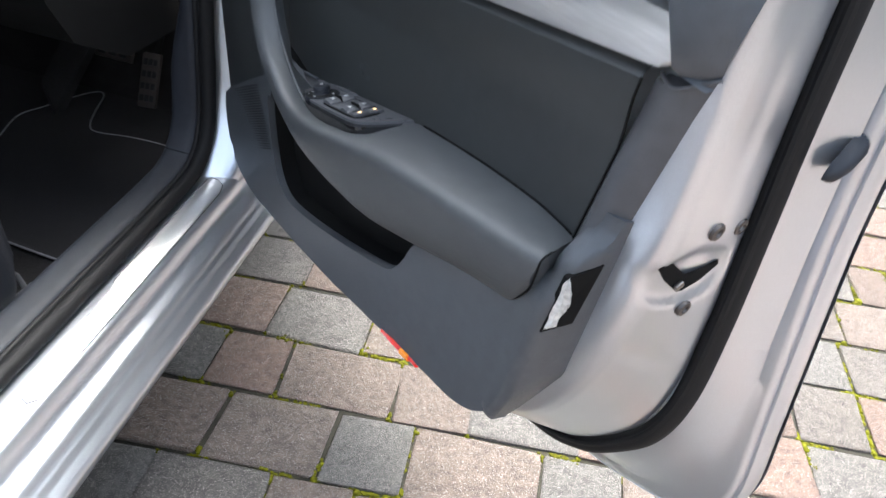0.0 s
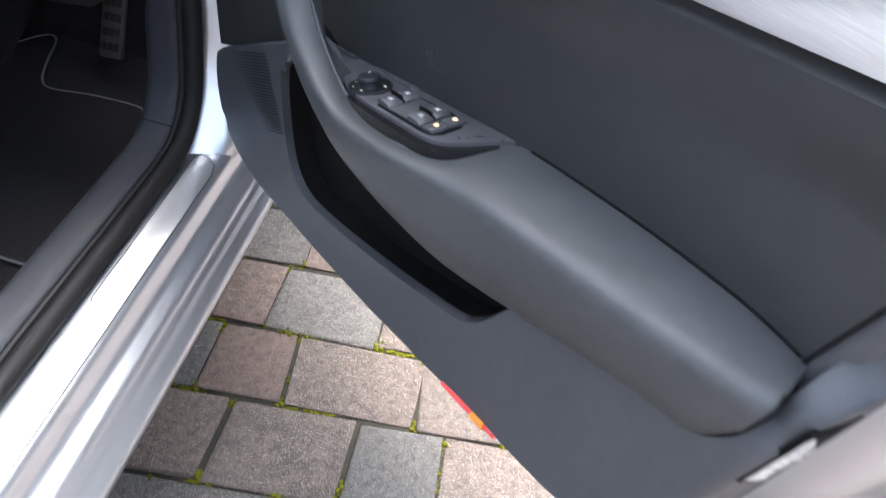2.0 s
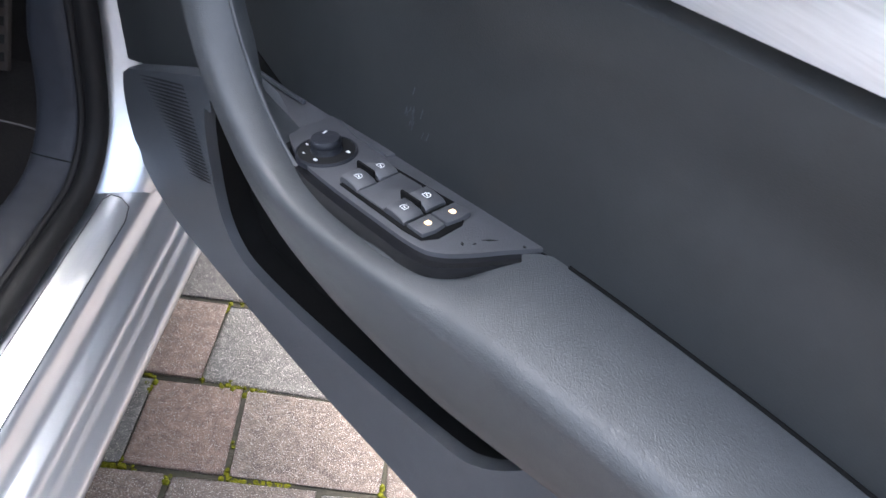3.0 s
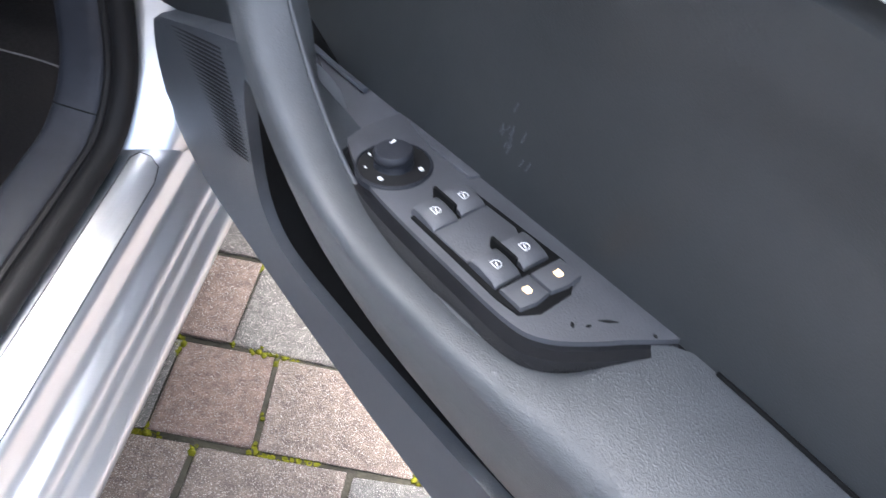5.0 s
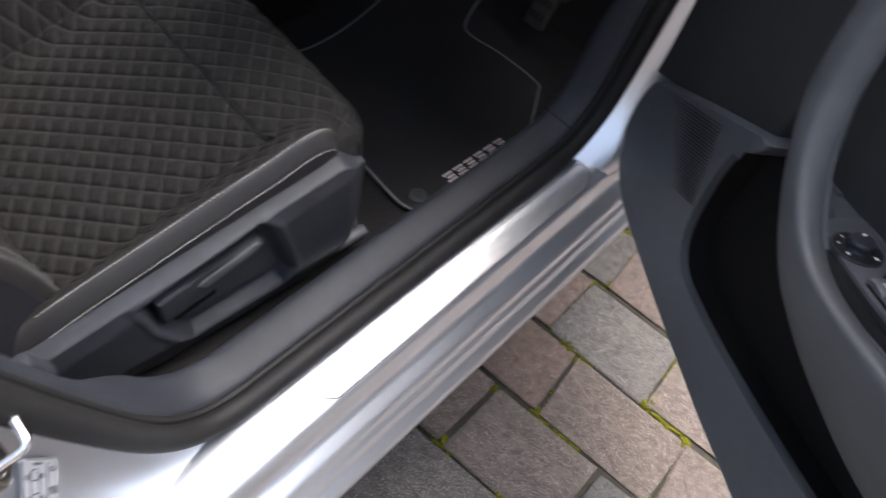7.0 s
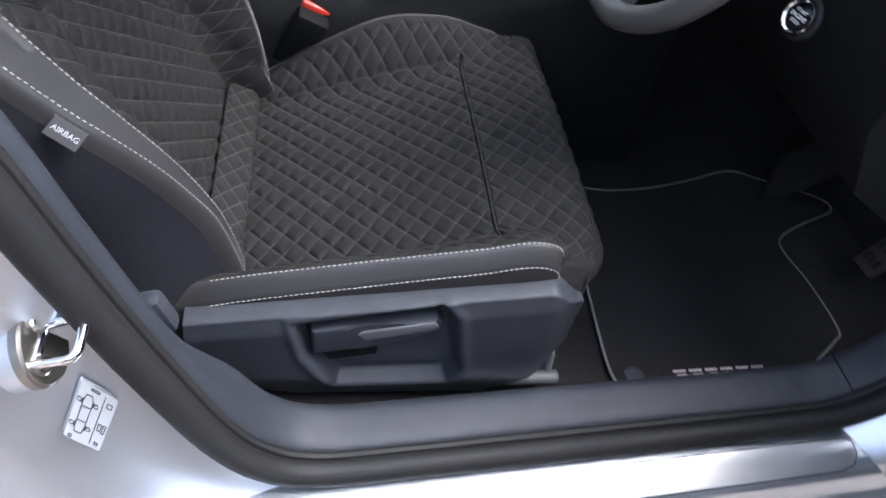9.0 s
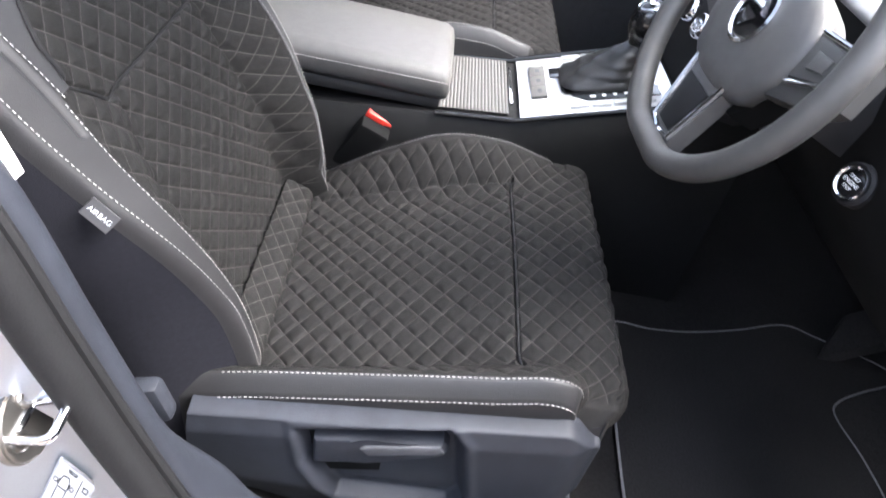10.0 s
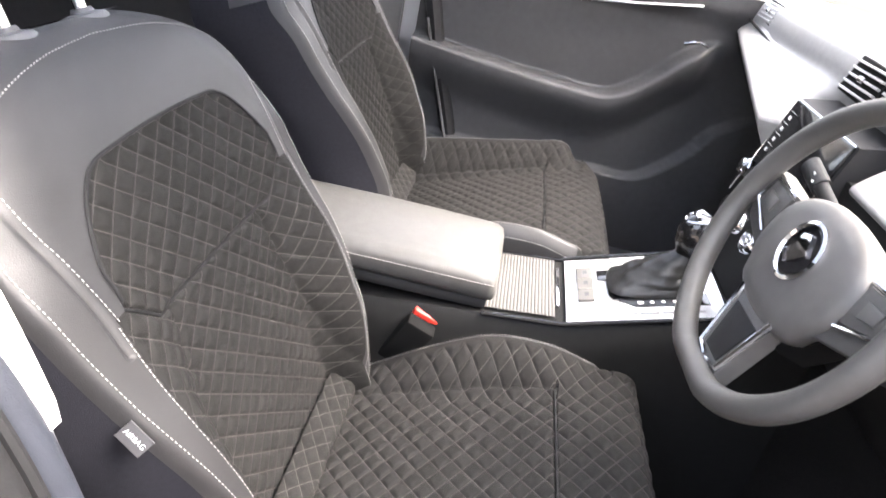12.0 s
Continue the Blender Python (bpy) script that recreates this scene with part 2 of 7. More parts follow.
def part(name, bm, material, parent=None, label="", sharp=40, kind="", category=""):
    """Link a bmesh in world metres as one mesh object, under its thing or part."""
    o = ORIGIN[parent.name] if parent else Vector()
    if o.length:
        bmesh.ops.translate(bm, verts=bm.verts, vec=-o)
    if bm.verts.layers.float.get("thread") is None:
        bmesh.ops.recalc_face_normals(bm, faces=bm.faces)
    for f in bm.faces:
        f.smooth = True
    lim = radians(sharp)
    for e in bm.edges:
        if len(e.link_faces) == 2 and e.calc_face_angle(0) > lim:
            e.smooth = False
    me = bpy.data.meshes.new(name)
    bm.to_mesh(me)
    bm.free()
    me.materials.append(material)
    ob = new(name, me)
    if parent:
        ob.parent = parent
    ORIGIN[ob.name] = o
    return tagged(ob, label, category, "", kind)


def spline(pts, n, closed=False):
    """n points evenly by parameter on a Catmull-Rom curve."""
    P = [Vector(p) for p in pts]
    k = len(P)
    out = []
    span = k if closed else k - 1
    for i in range(n):
        x = i * span / (n if closed else n - 1)
        j = min(int(x), span - 1)
        f = x - j
        q = [P[(j + o) % k] if closed else P[max(0, min(k - 1, j + o))] for o in (-1, 0, 1, 2)]
        out.append(0.5 * ((2 * q[1]) + (q[2] - q[0]) * f + (2 * q[0] - 5 * q[1] + 4 * q[2] - q[3]) * f * f + (3 * q[1] - q[0] - 3 * q[2] + q[3]) * f ** 3))
    return out


def tube(bm, pts, r, seg=8, closed=False, squash=None, up=(0, 0, 1)):
    """A round (or squashed) rod along points."""
    P = [Vector(p) for p in pts]
    rings = []
    k = len(P)
    up = Vector(up)
    for i, p in enumerate(P):
        t = (P[(i + 1) % k] - P[i - 1]) if closed else (P[min(k - 1, i + 1)] - P[max(0, i - 1)])
        t.normalize()
        a = t.cross(up)
        if a.length < 1e-3:
            a = t.cross(Vector((1, 0.3, 0)))
        a.normalize()
        b = a.cross(t)
        rr = r[i] if isinstance(r, (list, tuple)) else r
        ra, rb = (rr, rr) if squash is None else (rr, rr * squash)
        rings.append([bm.verts.new(p + a * ra * math.cos(x) + b * rb * math.sin(x)) for x in (2 * math.pi * j / seg for j in range(seg))])
    for i in range(k if closed else k - 1):
        A, B = rings[i], rings[(i + 1) % k]
        for j in range(seg):
            bm.faces.new((A[j], A[(j + 1) % seg], B[(j + 1) % seg], B[j]))
    if not closed:
        bm.faces.new(rings[0])
        bm.faces.new(rings[-1])
    return bm


def grid(bm, fn, nu, nv, keep=None, close_u=False):
    """A surface from fn(i/nu, j/nv) -> Vector; keep(s, t) may leave cells out."""
    V = {}

    def vert(i, j):
        i = i % nu if close_u else i
        if (i, j) not in V:
            V[i, j] = bm.verts.new(fn(i / nu, j / nv))
        return V[i, j]
    for i in range(nu):
        for j in range(nv):
            if keep is None or keep((i + .5) / nu, (j + .5) / nv):
                bm.faces.new((vert(i, j), vert(i + 1, j), vert(i + 1, j + 1), vert(i, j + 1)))
    return bm


def loft(bm, sections, closed=True, cap=True):
    rings = [[bm.verts.new(p) for p in s] for s in sections]
    k = len(rings[0])
    for A, B in zip(rings, rings[1:]):
        for j in range(k if closed else k - 1):
            bm.faces.new((A[j], A[(j + 1) % k], B[(j + 1) % k], B[j]))
    if cap and closed:
        bm.faces.new(rings[0])
        bm.faces.new(rings[-1])
    return bm


def prism(bm, pts, put, h0, h1, bevel=0.0, seg=3, only_top=True):
    """A plate with the outline pts (2D), between heights h0 and h1; put(a, b, h) -> world. The edges round h1 are rounded."""
    lo = [bm.verts.new(put(a, b, h0)) for a, b in pts]
    hi = [bm.verts.new(put(a, b, h1)) for a, b in pts]
    k = len(pts)
    bm.faces.new(lo)
    top = bm.faces.new(hi)
    for i in range(k):
        bm.faces.new((lo[i], lo[(i + 1) % k], hi[(i + 1) % k], hi[i]))
    if bevel:
        bmesh.ops.bevel(bm, geom=list(top.edges), offset=bevel, segments=seg, profile=0.5, affect="EDGES", clamp_overlap=True)
    return bm


def box(bm, c, size, m=None, bevel=0.0, seg=2):
    """A rounded box, centre c, turned by the 3x3 matrix m."""
    r = bmesh.ops.create_cube(bm, size=1.0)
    vs = r["verts"]
    for v in vs:
        v.co = Vector((v.co.x * size[0], v.co.y * size[1], v.co.z * size[2]))
    if bevel:
        es = {e for v in vs for e in v.link_edges}
        vs = list({v for f in bmesh.ops.bevel(bm, geom=list(es), offset=bevel, segments=seg, profile=0.5, affect="EDGES")["faces"] for v in f.verts} | {v for v in vs if v.is_valid})
    for v in vs:
        v.co = (m @ v.co if m else v.co) + Vector(c)
    return bm


def lathe(bm, prof, c, axis, seg=24):
    """Turn the profile (radius, height) about an axis through c."""
    axis = Vector(axis).normalized()
    a = axis.orthogonal().normalized()
    b = axis.cross(a)
    c = Vector(c)
    return loft(bm, [[c + axis * h + (a * math.cos(x) + b * math.sin(x)) * r for x in (2 * math.pi * j / seg for j in range(seg))] for r, h in prof])


def stitches(bm, pts, step, length, r, normal=(0, 0, 1)):
    """A row of short thread stitches along points."""
    P = [Vector(p) for p in pts]
    acc = 0.0
    n = Vector(normal).normalized()
    for a, b in zip(P, P[1:]):
        d = b - a
        L = d.length
        if L < 1e-6:
            continue
        t = d / L
        s = t.cross(n).normalized() * r
        while acc < L:
            p = a + t * acc
            q = p + t * length
            h = n * r
            v = [bm.verts.new(x) for x in (p + s, p + h, p - s, q - s, q + h, q + s)]
            bm.faces.new((v[0], v[1], v[4], v[5]))
            bm.faces.new((v[1], v[2], v[3], v[4]))
            acc += step
        acc -= L
    return bm


def letters(name, text, size, m, material, parent, label="", depth=0.0004):
    """Raised lettering with the built-in font, as a mesh; m places its plane."""
    cu = bpy.data.curves.new(name, "FONT")
    cu.body, cu.size, cu.extrude, cu.align_x, cu.align_y = text, size, depth, "CENTER", "CENTER"
    ob = bpy.data.objects.new(name, cu)
    scene.collection.objects.link(ob)
    dg = bpy.context.evaluated_depsgraph_get()
    me = bpy.data.meshes.new_from_object(ob.evaluated_get(dg))
    bpy.data.objects.remove(ob)
    bpy.data.curves.remove(cu)
    bm = bmesh.new()
    bm.from_mesh(me)
    bpy.data.meshes.remove(me)
    bmesh.ops.transform(bm, matrix=m, verts=bm.verts)
    return part(name, bm, material, parent, label)


def axes(o, x, y, z):
    """A matrix with the given origin and axes."""
    return Matrix((Vector(x).to_4d(), Vector(y).to_4d(), Vector(z).to_4d(), Vector(o).to_4d())).transposed() @ Matrix.Identity(4)


def frame_at(o, x, z):
    x = Vector(x).normalized()
    z = Vector(z).normalized()
    y = z.cross(x).normalized()
    x = y.cross(z)
    m = Matrix.Identity(4)
    for i in range(3):
        m[i][0], m[i][1], m[i][2], m[i][3] = x[i], y[i], z[i], o[i]
    return m


def sstep(x, a, b):
    x = max(0.0, min(1.0, (x - a) / (b - a)))
    return x * x * (3 - 2 * x)


# ---- ground ----
bm = bmesh.new()
bmesh.ops.create_grid(bm, x_segments=2, y_segments=2, size=400)
bmesh.ops.translate(bm, verts=bm.verts, vec=(0, 0, -0.0045))
ground = part("ground", bm, M_SOIL, None, "mossy soil between and beyond the paving blocks", kind="structure", category="ground")

# unseen plain walls behind and beside the camera, added to darken side light and reflections
for nm, c, size in (("wall_east", (6.0, 0.0, 1.4), (0.3, 18.0, 2.8)), ("wall_south", (0.0, -7.0, 1.4), (12.3, 0.3, 2.8))):
    bm = bmesh.new()
    box(bm, c, size, None, 0.02)
    part(nm, bm, M_YARD, None, "plain grey unseen wall, added to dim side light", kind="structure", category="wall")

# ---- car body round the driver's door opening ----
SLOPE = -0.08                                    # the sill runs slightly inwards to the front


def sill_x(y):
    return SLOPE * y


body = thing("car_body", (0.5, 0.2, 0.0), "silver painted car body with open driver's door opening", "car", kind="structure")
prof = [(0.70, 0.25), (0.70, 0.345), (0.765, 0.372), (0.80, 0.378), (0.845, 0.376), (0.860, 0.372), (0.8655, 0.369), (0.869, 0.364), (0.8725, 0.355), (0.876, 0.346), (0.880, 0.3405), (0.886, 0.337), (0.900, 0.3315), (0.9055, 0.328), (0.9085, 0.3225), (0.911, 0.3175), (0.915, 0.3155),
        (0.9185, 0.312), (0.921, 0.306), (0.925, 0.3025), (0.9345, 0.297), (0.9395, 0.2915), (0.941, 0.284), (0.938, 0.272), (0.93, 0.260), (0.88, 0.20), (0.70, 0.20)]
bm = bmesh.new()
loft(bm, [[Vector((x + sill_x(y), y, z)) for x, z in prof] for y in (-0.75, -0.3, 0.0, 0.3, 0.6, 0.95)])
part("sill", bm, M_SILVER, body, "silver painted door sill with stepped ridges", sharp=50)
bm = bmesh.new()
plate = [(0.01, 0.0), (0.55, 0.0), (0.575, 0.006), (0.585, 0.02), (0.583, 0.034), (0.570, 0.040), (0.25, 0.040), (0.235, 0.032), (0.0, 0.026), (-0.005, 0.012)]
prism(bm, plate, lambda a, b, h: Vector((0.861 - b + sill_x(a), a, 0.3725 + b * 0.22 + h)), 0.0, 0.0022, 0.0012, 2)
part("kick_plate", bm, M_KICK, body, "brushed metal sill plate")
bm = bmesh.new()
tube(bm, [Vector((0.861 - q + sill_x(p), p, 0.3742 + q * 0.22)) for p, q in plate], 0.0009, 6, closed=True)
part("plate_joint", bm, M_INK, body, "thin dark joint round the sill plate")

bm = bmesh.new()
for k in range(6):
    for da, db, w, h in ((0, 0.0075, 0.013, 0.0012), (0, -0.0075, 0.013, 0.0012), (0.0055, 0, 0.0012, 0.015)):
        p, q = 0.045 + 0.017 * k + da, 0.013 + db
        box(bm, (0.861 - q + sill_x(p), p, 0.3752 + q * 0.22), (h, w, 0.0006))
part("plate_marking", bm, M_INK, body, "row of dark block marks on the sill plate", kind="stuff")

# door opening: one rubber seal all round
OPEN = [(-0.43, 1.16), (-0.375, 1.0), (-0.318, 0.86), (-0.285, 0.74), (-0.25, 0.62), (-0.205, 0.49), (-0.165, 0.425), (-0.11, 0.393), (0.0, 0.388),
        (0.3, 0.388), (0.50, 0.392), (0.58, 0.405), (0.635, 0.46), (0.662, 0.56), (0.678, 0.66), (0.70, 0.78), (0.74, 0.95), (0.70, 1.12)]


def open_at(o, dx=0.0, shrink=0.0):
    y, z = o
    cy, cz = 0.2, 0.75
    r = math.hypot(y - cy, z - cz)
    return Vector((0.800 + dx + sill_x(y) * 0.9, y + (cy - y) / r * shrink, z + (cz - z) / r * shrink))


bm = bmesh.new()
tube(bm, spline([open_at(o, -0.004, 0.004) for o in OPEN], 90), 0.015, 10, up=(1, 0, 0))
part("door_seal", bm, M_BLACK, body, "black rubber door seal round the opening")
bm = bmesh.new()
tube(bm, spline([open_at(o, -0.020, 0.0135) for o in OPEN], 90), 0.0055, 8, up=(1, 0, 0))
part("seal_lip", bm, M_BLACK, body, "inner lip of the black seal")

# inner plastic sill cover, pillar foot to pillar foot
bm = bmesh.new()
secs = []
for o in spline([(*o, 0) for o in OPEN[1:-1]], 80):
    q = (o[0], o[1])
    lowf = sstep(0.62 - o[1], 0.0, 0.15) if o[0] < 0.3 else sstep(0.75 - o[1], 0.0, 0.2)
    k = 0.42 + 0.58 * lowf
    secs.append([open_at(q, -0.022, 0.004), open_at(q, -0.024, 0.013), open_at(q, -0.029, 0.0185)] + [open_at(q, -0.032 - dx * k, sh * lowf + 0.021 * (1 - lowf) - dn * (1 - lowf)) for dx, sh, dn in
                 ((0.010, 0.0205, 0.001), (0.024, 0.0225, 0.003), (0.036, 0.0235, 0.006), (0.045, 0.0215, 0.012), (0.050, 0.015, 0.020), (0.054, -0.005, 0.035), (0.057, -0.04, 0.055), (0.060, -0.11, 0.08))])
COVER_CUT = max(i for i, s in enumerate(secs) if s[0].z < 0.42)
loft(bm, secs, closed=False)
part("sill_cover", bm, M_COVER, body, "dark plastic sill and pillar cover")
bm = bmesh.new()
tube(bm, spline(secs[COVER_CUT][1:9], 24), 0.0010, 6)
part("cover_joint", bm, M_DEEP, body, "joint line in the sill cover")

# rear pillar: painted outer face
bm = bmesh.new()
secs = []
for y, z in [(-0.125, 0.375), (-0.18, 0.415), (-0.235, 0.50), (-0.275, 0.62), (-0.305, 0.74), (-0.335, 0.86), (-0.39, 1.0), (-0.445, 1.16)]:
    low = sstep(0.55 - z, 0, 0.2)
    X = sill_x(y)
    secs.append([Vector((0.784 + X, y + 0.014, z + 0.01)), Vector((0.795 + X, y - 0.002, z - 0.004)), Vector((0.806 + X, y - 0.022, z - 0.010 - 0.01 * low)), Vector((0.813 + X, y - 0.045, z - 0.018 - 0.03 * low)),
                 Vector((0.825 + X, y - 0.068, z - 0.03 - 0.05 * low)), Vector((0.839 + X, y - 0.082, z - 0.045 - 0.08 * low)), Vector((0.866 + X, y - 0.095, z - 0.06 - 0.12 * low)), Vector((0.91 + X, y - 0.12, z - 0.08 - 0.14 * low)), Vector((0.93, y - 0.30, z - 0.08 - 0.14 * low))])
loft(bm, [[p for p in spline(s, 30)] for s in secs], closed=False)
part("rear_pillar", bm, M_SILVER, body, "silver painted door pillar", sharp=60)
bm = bmesh.new()
secs = []
for p in spline([(-0.318, 0.852, 0), (-0.342, 0.92, 0), (-0.385, 1.02, 0), (-0.44, 1.18, 0), (-0.50, 1.36, 0)], 16):
    y, z = p[0], p[1]
    secs.append([Vector((0.80, y, z)), Vector((0.785, y + 0.016, z)), Vector((0.768, y + 0.018, z)), Vector((0.752, y + 0.004, z)), Vector((0.742, y - 0.03, z)), Vector((0.742, y - 0.12, z)), Vector((0.79, y - 0.12, z))])
loft(bm, secs)
part("upper_pillar_cover", bm, M_LIGHTTRIM, body, "pale grey upper pillar cover")
bm = bmesh.new()
secs = []
for p in spline([(-0.20, 0.36, 0), (-0.235, 0.46, 0), (-0.262, 0.58, 0), (-0.295, 0.72, 0), (-0.322, 0.82, 0), (-0.332, 0.855, 0)], 16):
    y, z = p[0], p[1]
    secs.append([Vector((0.79, y, z)), Vector((0.775, y + 0.010, z)), Vector((0.757, y + 0.010, z)), Vector((0.745, y - 0.004, z)), Vector((0.738, y - 0.04, z)), Vector((0.738, y - 0.14, z)), Vector((0.78, y - 0.14, z))])
loft(bm, secs)
part("lower_pillar_cover", bm, M_PLASTIC, body, "dark lower pillar cover")
bm = bmesh.new()
box(bm, (0.742, -0.252, 0.60), (0.02, 0.03, 0.045), Euler((0.3, 0, 0)).to_matrix(), 0.006)
part("belt_anchor_cover", bm, M_BASE, body, "small plastic belt cover by the pillar foot")

# front pillar
bm = bmesh.new()
secs = []
for y, z in [(0.53, 0.352), (0.585, 0.38), (0.65, 0.45), (0.685, 0.55), (0.70, 0.66), (0.725, 0.78), (0.765, 0.95), (0.78, 1.15)]:
    secs.append([Vector((0.735, y - 0.005, z + 0.005)), Vector((0.76, y + 0.002, z)), Vector((0.80, y + 0.014, z - 0.01)), Vector((0.835, y + 0.03, z - 0.02)), Vector((0.85, y + 0.06, z - 0.02)), Vector((0.90, y + 0.12, z - 0.02)), Vector((0.905, y + 0.5, z - 0.02))])
    lim = 0.79 + 1.3 * max(0.0, z - 0.36)
    secs[-1] = [Vector((min(p.x, lim + 0.02 * (p.x - 0.735)), p.y, p.z)) for p in secs[-1]]
loft(bm, [[p for p in spline(s, 20)] for s in secs], closed=False)
part("front_pillar", bm, M_SILVER, body, "silver painted hinge pillar", sharp=60)
for hz in (0.60, 0.98):
    bm = bmesh.new()
    box(bm, (0.845, 0.735, hz), (0.05, 0.06, 0.05), Euler((0, 0, -0.5)).to_matrix(), 0.006)
    lathe(bm, [(0.009, -0.034), (0.009, 0.034)], (0.868, 0.715, hz), (0, 0, 1), 12)
    lathe(bm, [(0.012, 0.030), (0.012, 0.037), (0.006, 0.041)], (0.868, 0.715, hz), (0, 0, 1), 10)
    part("hinge", bm, M_STEEL, body, "steel door hinge with bolt")

# closing shell of the car: floor, bulkhead, roof, glass, far side
bm = bmesh.new()
box(bm, (0.0, 0.1, 0.285), (1.44, 2.4, 0.02))
part("floor_carpet", bm, M_CARPET, body, "black carpet floor")
bm = bmesh.new()
loft(bm, [[Vector((x, 0.90, 0.29)), Vector((x, 0.98, 0.33)), Vector((x, 1.10, 0.50)), Vector((x, 1.12, 0.85)), Vector((x, 1.16, 0.85)), Vector((x, 1.16, 0.27))] for x in (-0.72, 0.0, 0.74)])
part("bulkhead", bm, M_FIRE, body, "black sound matting on the bulkhead")
bm = bmesh.new()
grid(bm, lambda s, t: Vector((-0.62 + 1.24 * s, -1.5 + 1.75 * t, 1.40 + 0.06 * math.sin(math.pi * s) - 0.05 * (1 - t) ** 2)), 12, 8)
bmesh.ops.solidify(bm, geom=list(bm.faces), thickness=0.03)
part("roof", bm, M_SILVER, body, "silver car roof")
bm = bmesh.new()
box(bm, (0, -1.5, 0.8), (1.5, 0.03, 1.2))
part("rear_wall", bm, M_FIRE, body, "dark rear of the cabin")
bm = bmesh.new()
box(bm, (-0.83, -0.2, 0.55), (0.12, 2.6, 0.75))
part("far_side", bm, M_SILVER, body, "far side of the car body")
bm = bmesh.new()
box(bm, (-0.755, -0.93, 0.62), (0.03, 1.12, 0.92), None, 0.01)
part("far_rear_trim", bm, M_FARDOOR, body, "dark trim of the far rear door")
bm = bmesh.new()
box(bm, (0.80, -1.0, 0.62), (0.14, 1.0, 0.75), None, 0.03)
part("rear_door", bm, M_SILVER, body, "silver rear door, shut", kind="")
# unseen dark panes at the rear doors, added to cut light from behind
for x in (-0.74, 0.79):
    bm = bmesh.new()
    grid(bm, lambda s, t: Vector((x * (1 - 0.20 * t), -1.48 + 1.05 * s, 0.99 + 0.40 * t)), 4, 4)
    bmesh.ops.solidify(bm, geom=list(bm.faces), thickness=0.004)
    part("rear_light_block", bm, M_GLOSS, body, "unseen dark pane added to cut light from the rear")
for x in (-0.70, 0.66):
    bm = bmesh.new()
    tube(bm, spline([(x, 1.25, 0.98), (x * 0.97, 0.75, 1.25), (x * 0.92, 0.28, 1.41), (x * 0.9, -0.4, 1.43), (x * 0.92, -1.2, 1.36)], 20), 0.03, 8)
    part("roof_rail", bm, M_SILVER, body, "silver roof rail and windscreen pillar")
bm = bmesh.new()
grid(bm, lambda s, t: Vector((-0.68 + 1.34 * s, 1.25 - 1.0 * t, 0.99 + 0.43 * t + 0.02 * math.sin(math.pi * t))), 6, 6)
ws = part("windscreen", bm, M_GLASS, body, "clear windscreen")
ws.visible_shadow = False
bm = bmesh.new()
loft(bm, [[Vector((x, 0.95, 0.96)), Vector((x, 1.25, 0.97)), Vector((x, 2.1, 0.86)), Vector((x, 2.15, 0.5)), Vector((x, 1.2, 0.5)), Vector((x, 1.17, 0.85))] for x in (-0.86, 0, 0.86)])
part("bonnet", bm, M_SILVER, body, "silver bonnet")

# striker and tyre-pressure sticker on the pillar
S0 = Vector((0.829, -0.304, 0.679))
face = Vector((0.105, 0.865, 0.49)).normalized()   # the loop stands out along this
long_ax = Vector((0.85, 0.26, -0.45))
long_ax = (long_ax - face * long_ax.dot(face)).normalized()
short_ax = face.cross(long_ax)
wide = Vector((1.0, 0.05, -0.09))
wide = (wide - face * wide.dot(face)).normalized()


def striker_oval(ra, rb, h0, h1, bevel):
    out = bmesh.new()
    prism(out, [(ra * math.cos(x), rb * math.sin(x)) for x in (2 * math.pi * i / 36 for i in range(36))], lambda a, b, h: S0 + long_ax * a + short_ax * b + face * h, h0, h1, bevel, 3)
    return out


part("striker_boss", striker_oval(0.0300, 0.0205, -0.022, -0.003, 0.001), M_SILVER, body, "raised boss behind the striker")
striker = thing("door_striker", S0, "polished steel door striker loop on an oval base plate", "striker")
part("rim", striker_oval(0.0310, 0.0215, -0.004, 0.0035, 0.0012), M_STEEL, striker, "dark steel edge of the plate")
part("base_plate", striker_oval(0.0295, 0.0200, 0.003, 0.0062, 0.002), M_STEEL, striker)
bm = bmesh.new()
mid = Vector((0.004, 0.003, 0.006))
mid -= face * mid.dot(face)
loop = [(-0.0155, 0.004), (-0.0155, 0.020), (-0.0160, 0.034), (-0.0145, 0.0395), (-0.0095, 0.0415), (0.0095, 0.0420), (0.0145, 0.0400), (0.0165, 0.034), (0.0155, 0.020), (0.0150, 0.004)]
tube(bm, spline([S0 + mid + wide * a + face * c for a, c in loop], 60), 0.0036, 10, up=face.cross(wide))
part("loop", bm, M_CHROME, striker, "bent steel wire loop")
bm = bmesh.new()
tube(bm, spline([S0 + mid + wide * a + face * 0.0058 for a in (-0.0175, 0.0, 0.0175)], 8), 0.0034, 8, up=face)
part("loop_foot", bm, M_CHROME, striker, "bright edge joining the loop's feet")
for b in (-0.0185, 0.0185):
    bm = bmesh.new()
    lathe(bm, [(0.0078, 0.006), (0.0078, 0.0085), (0.0060, 0.0100), (0.0040, 0.0100), (0.0034, 0.0070), (0.0, 0.0070)], S0 + long_ax * b * 0.8 - short_ax * 0.006, face, 18)
    part("screw", bm, M_STEEL, striker)
C0 = Vector((0.832, -0.2885, 0.582))
sticker = thing("pillar_sticker", C0, "white tyre pressure sticker with small diagram on silver paint", "sticker")
sf = Vector((0.90, 0.42, 0.10)).normalized()
ss, su = Vector((-0.111, 0.400, -0.910)), Vector((-0.212, 0.348, 0.909))
bm = bmesh.new()
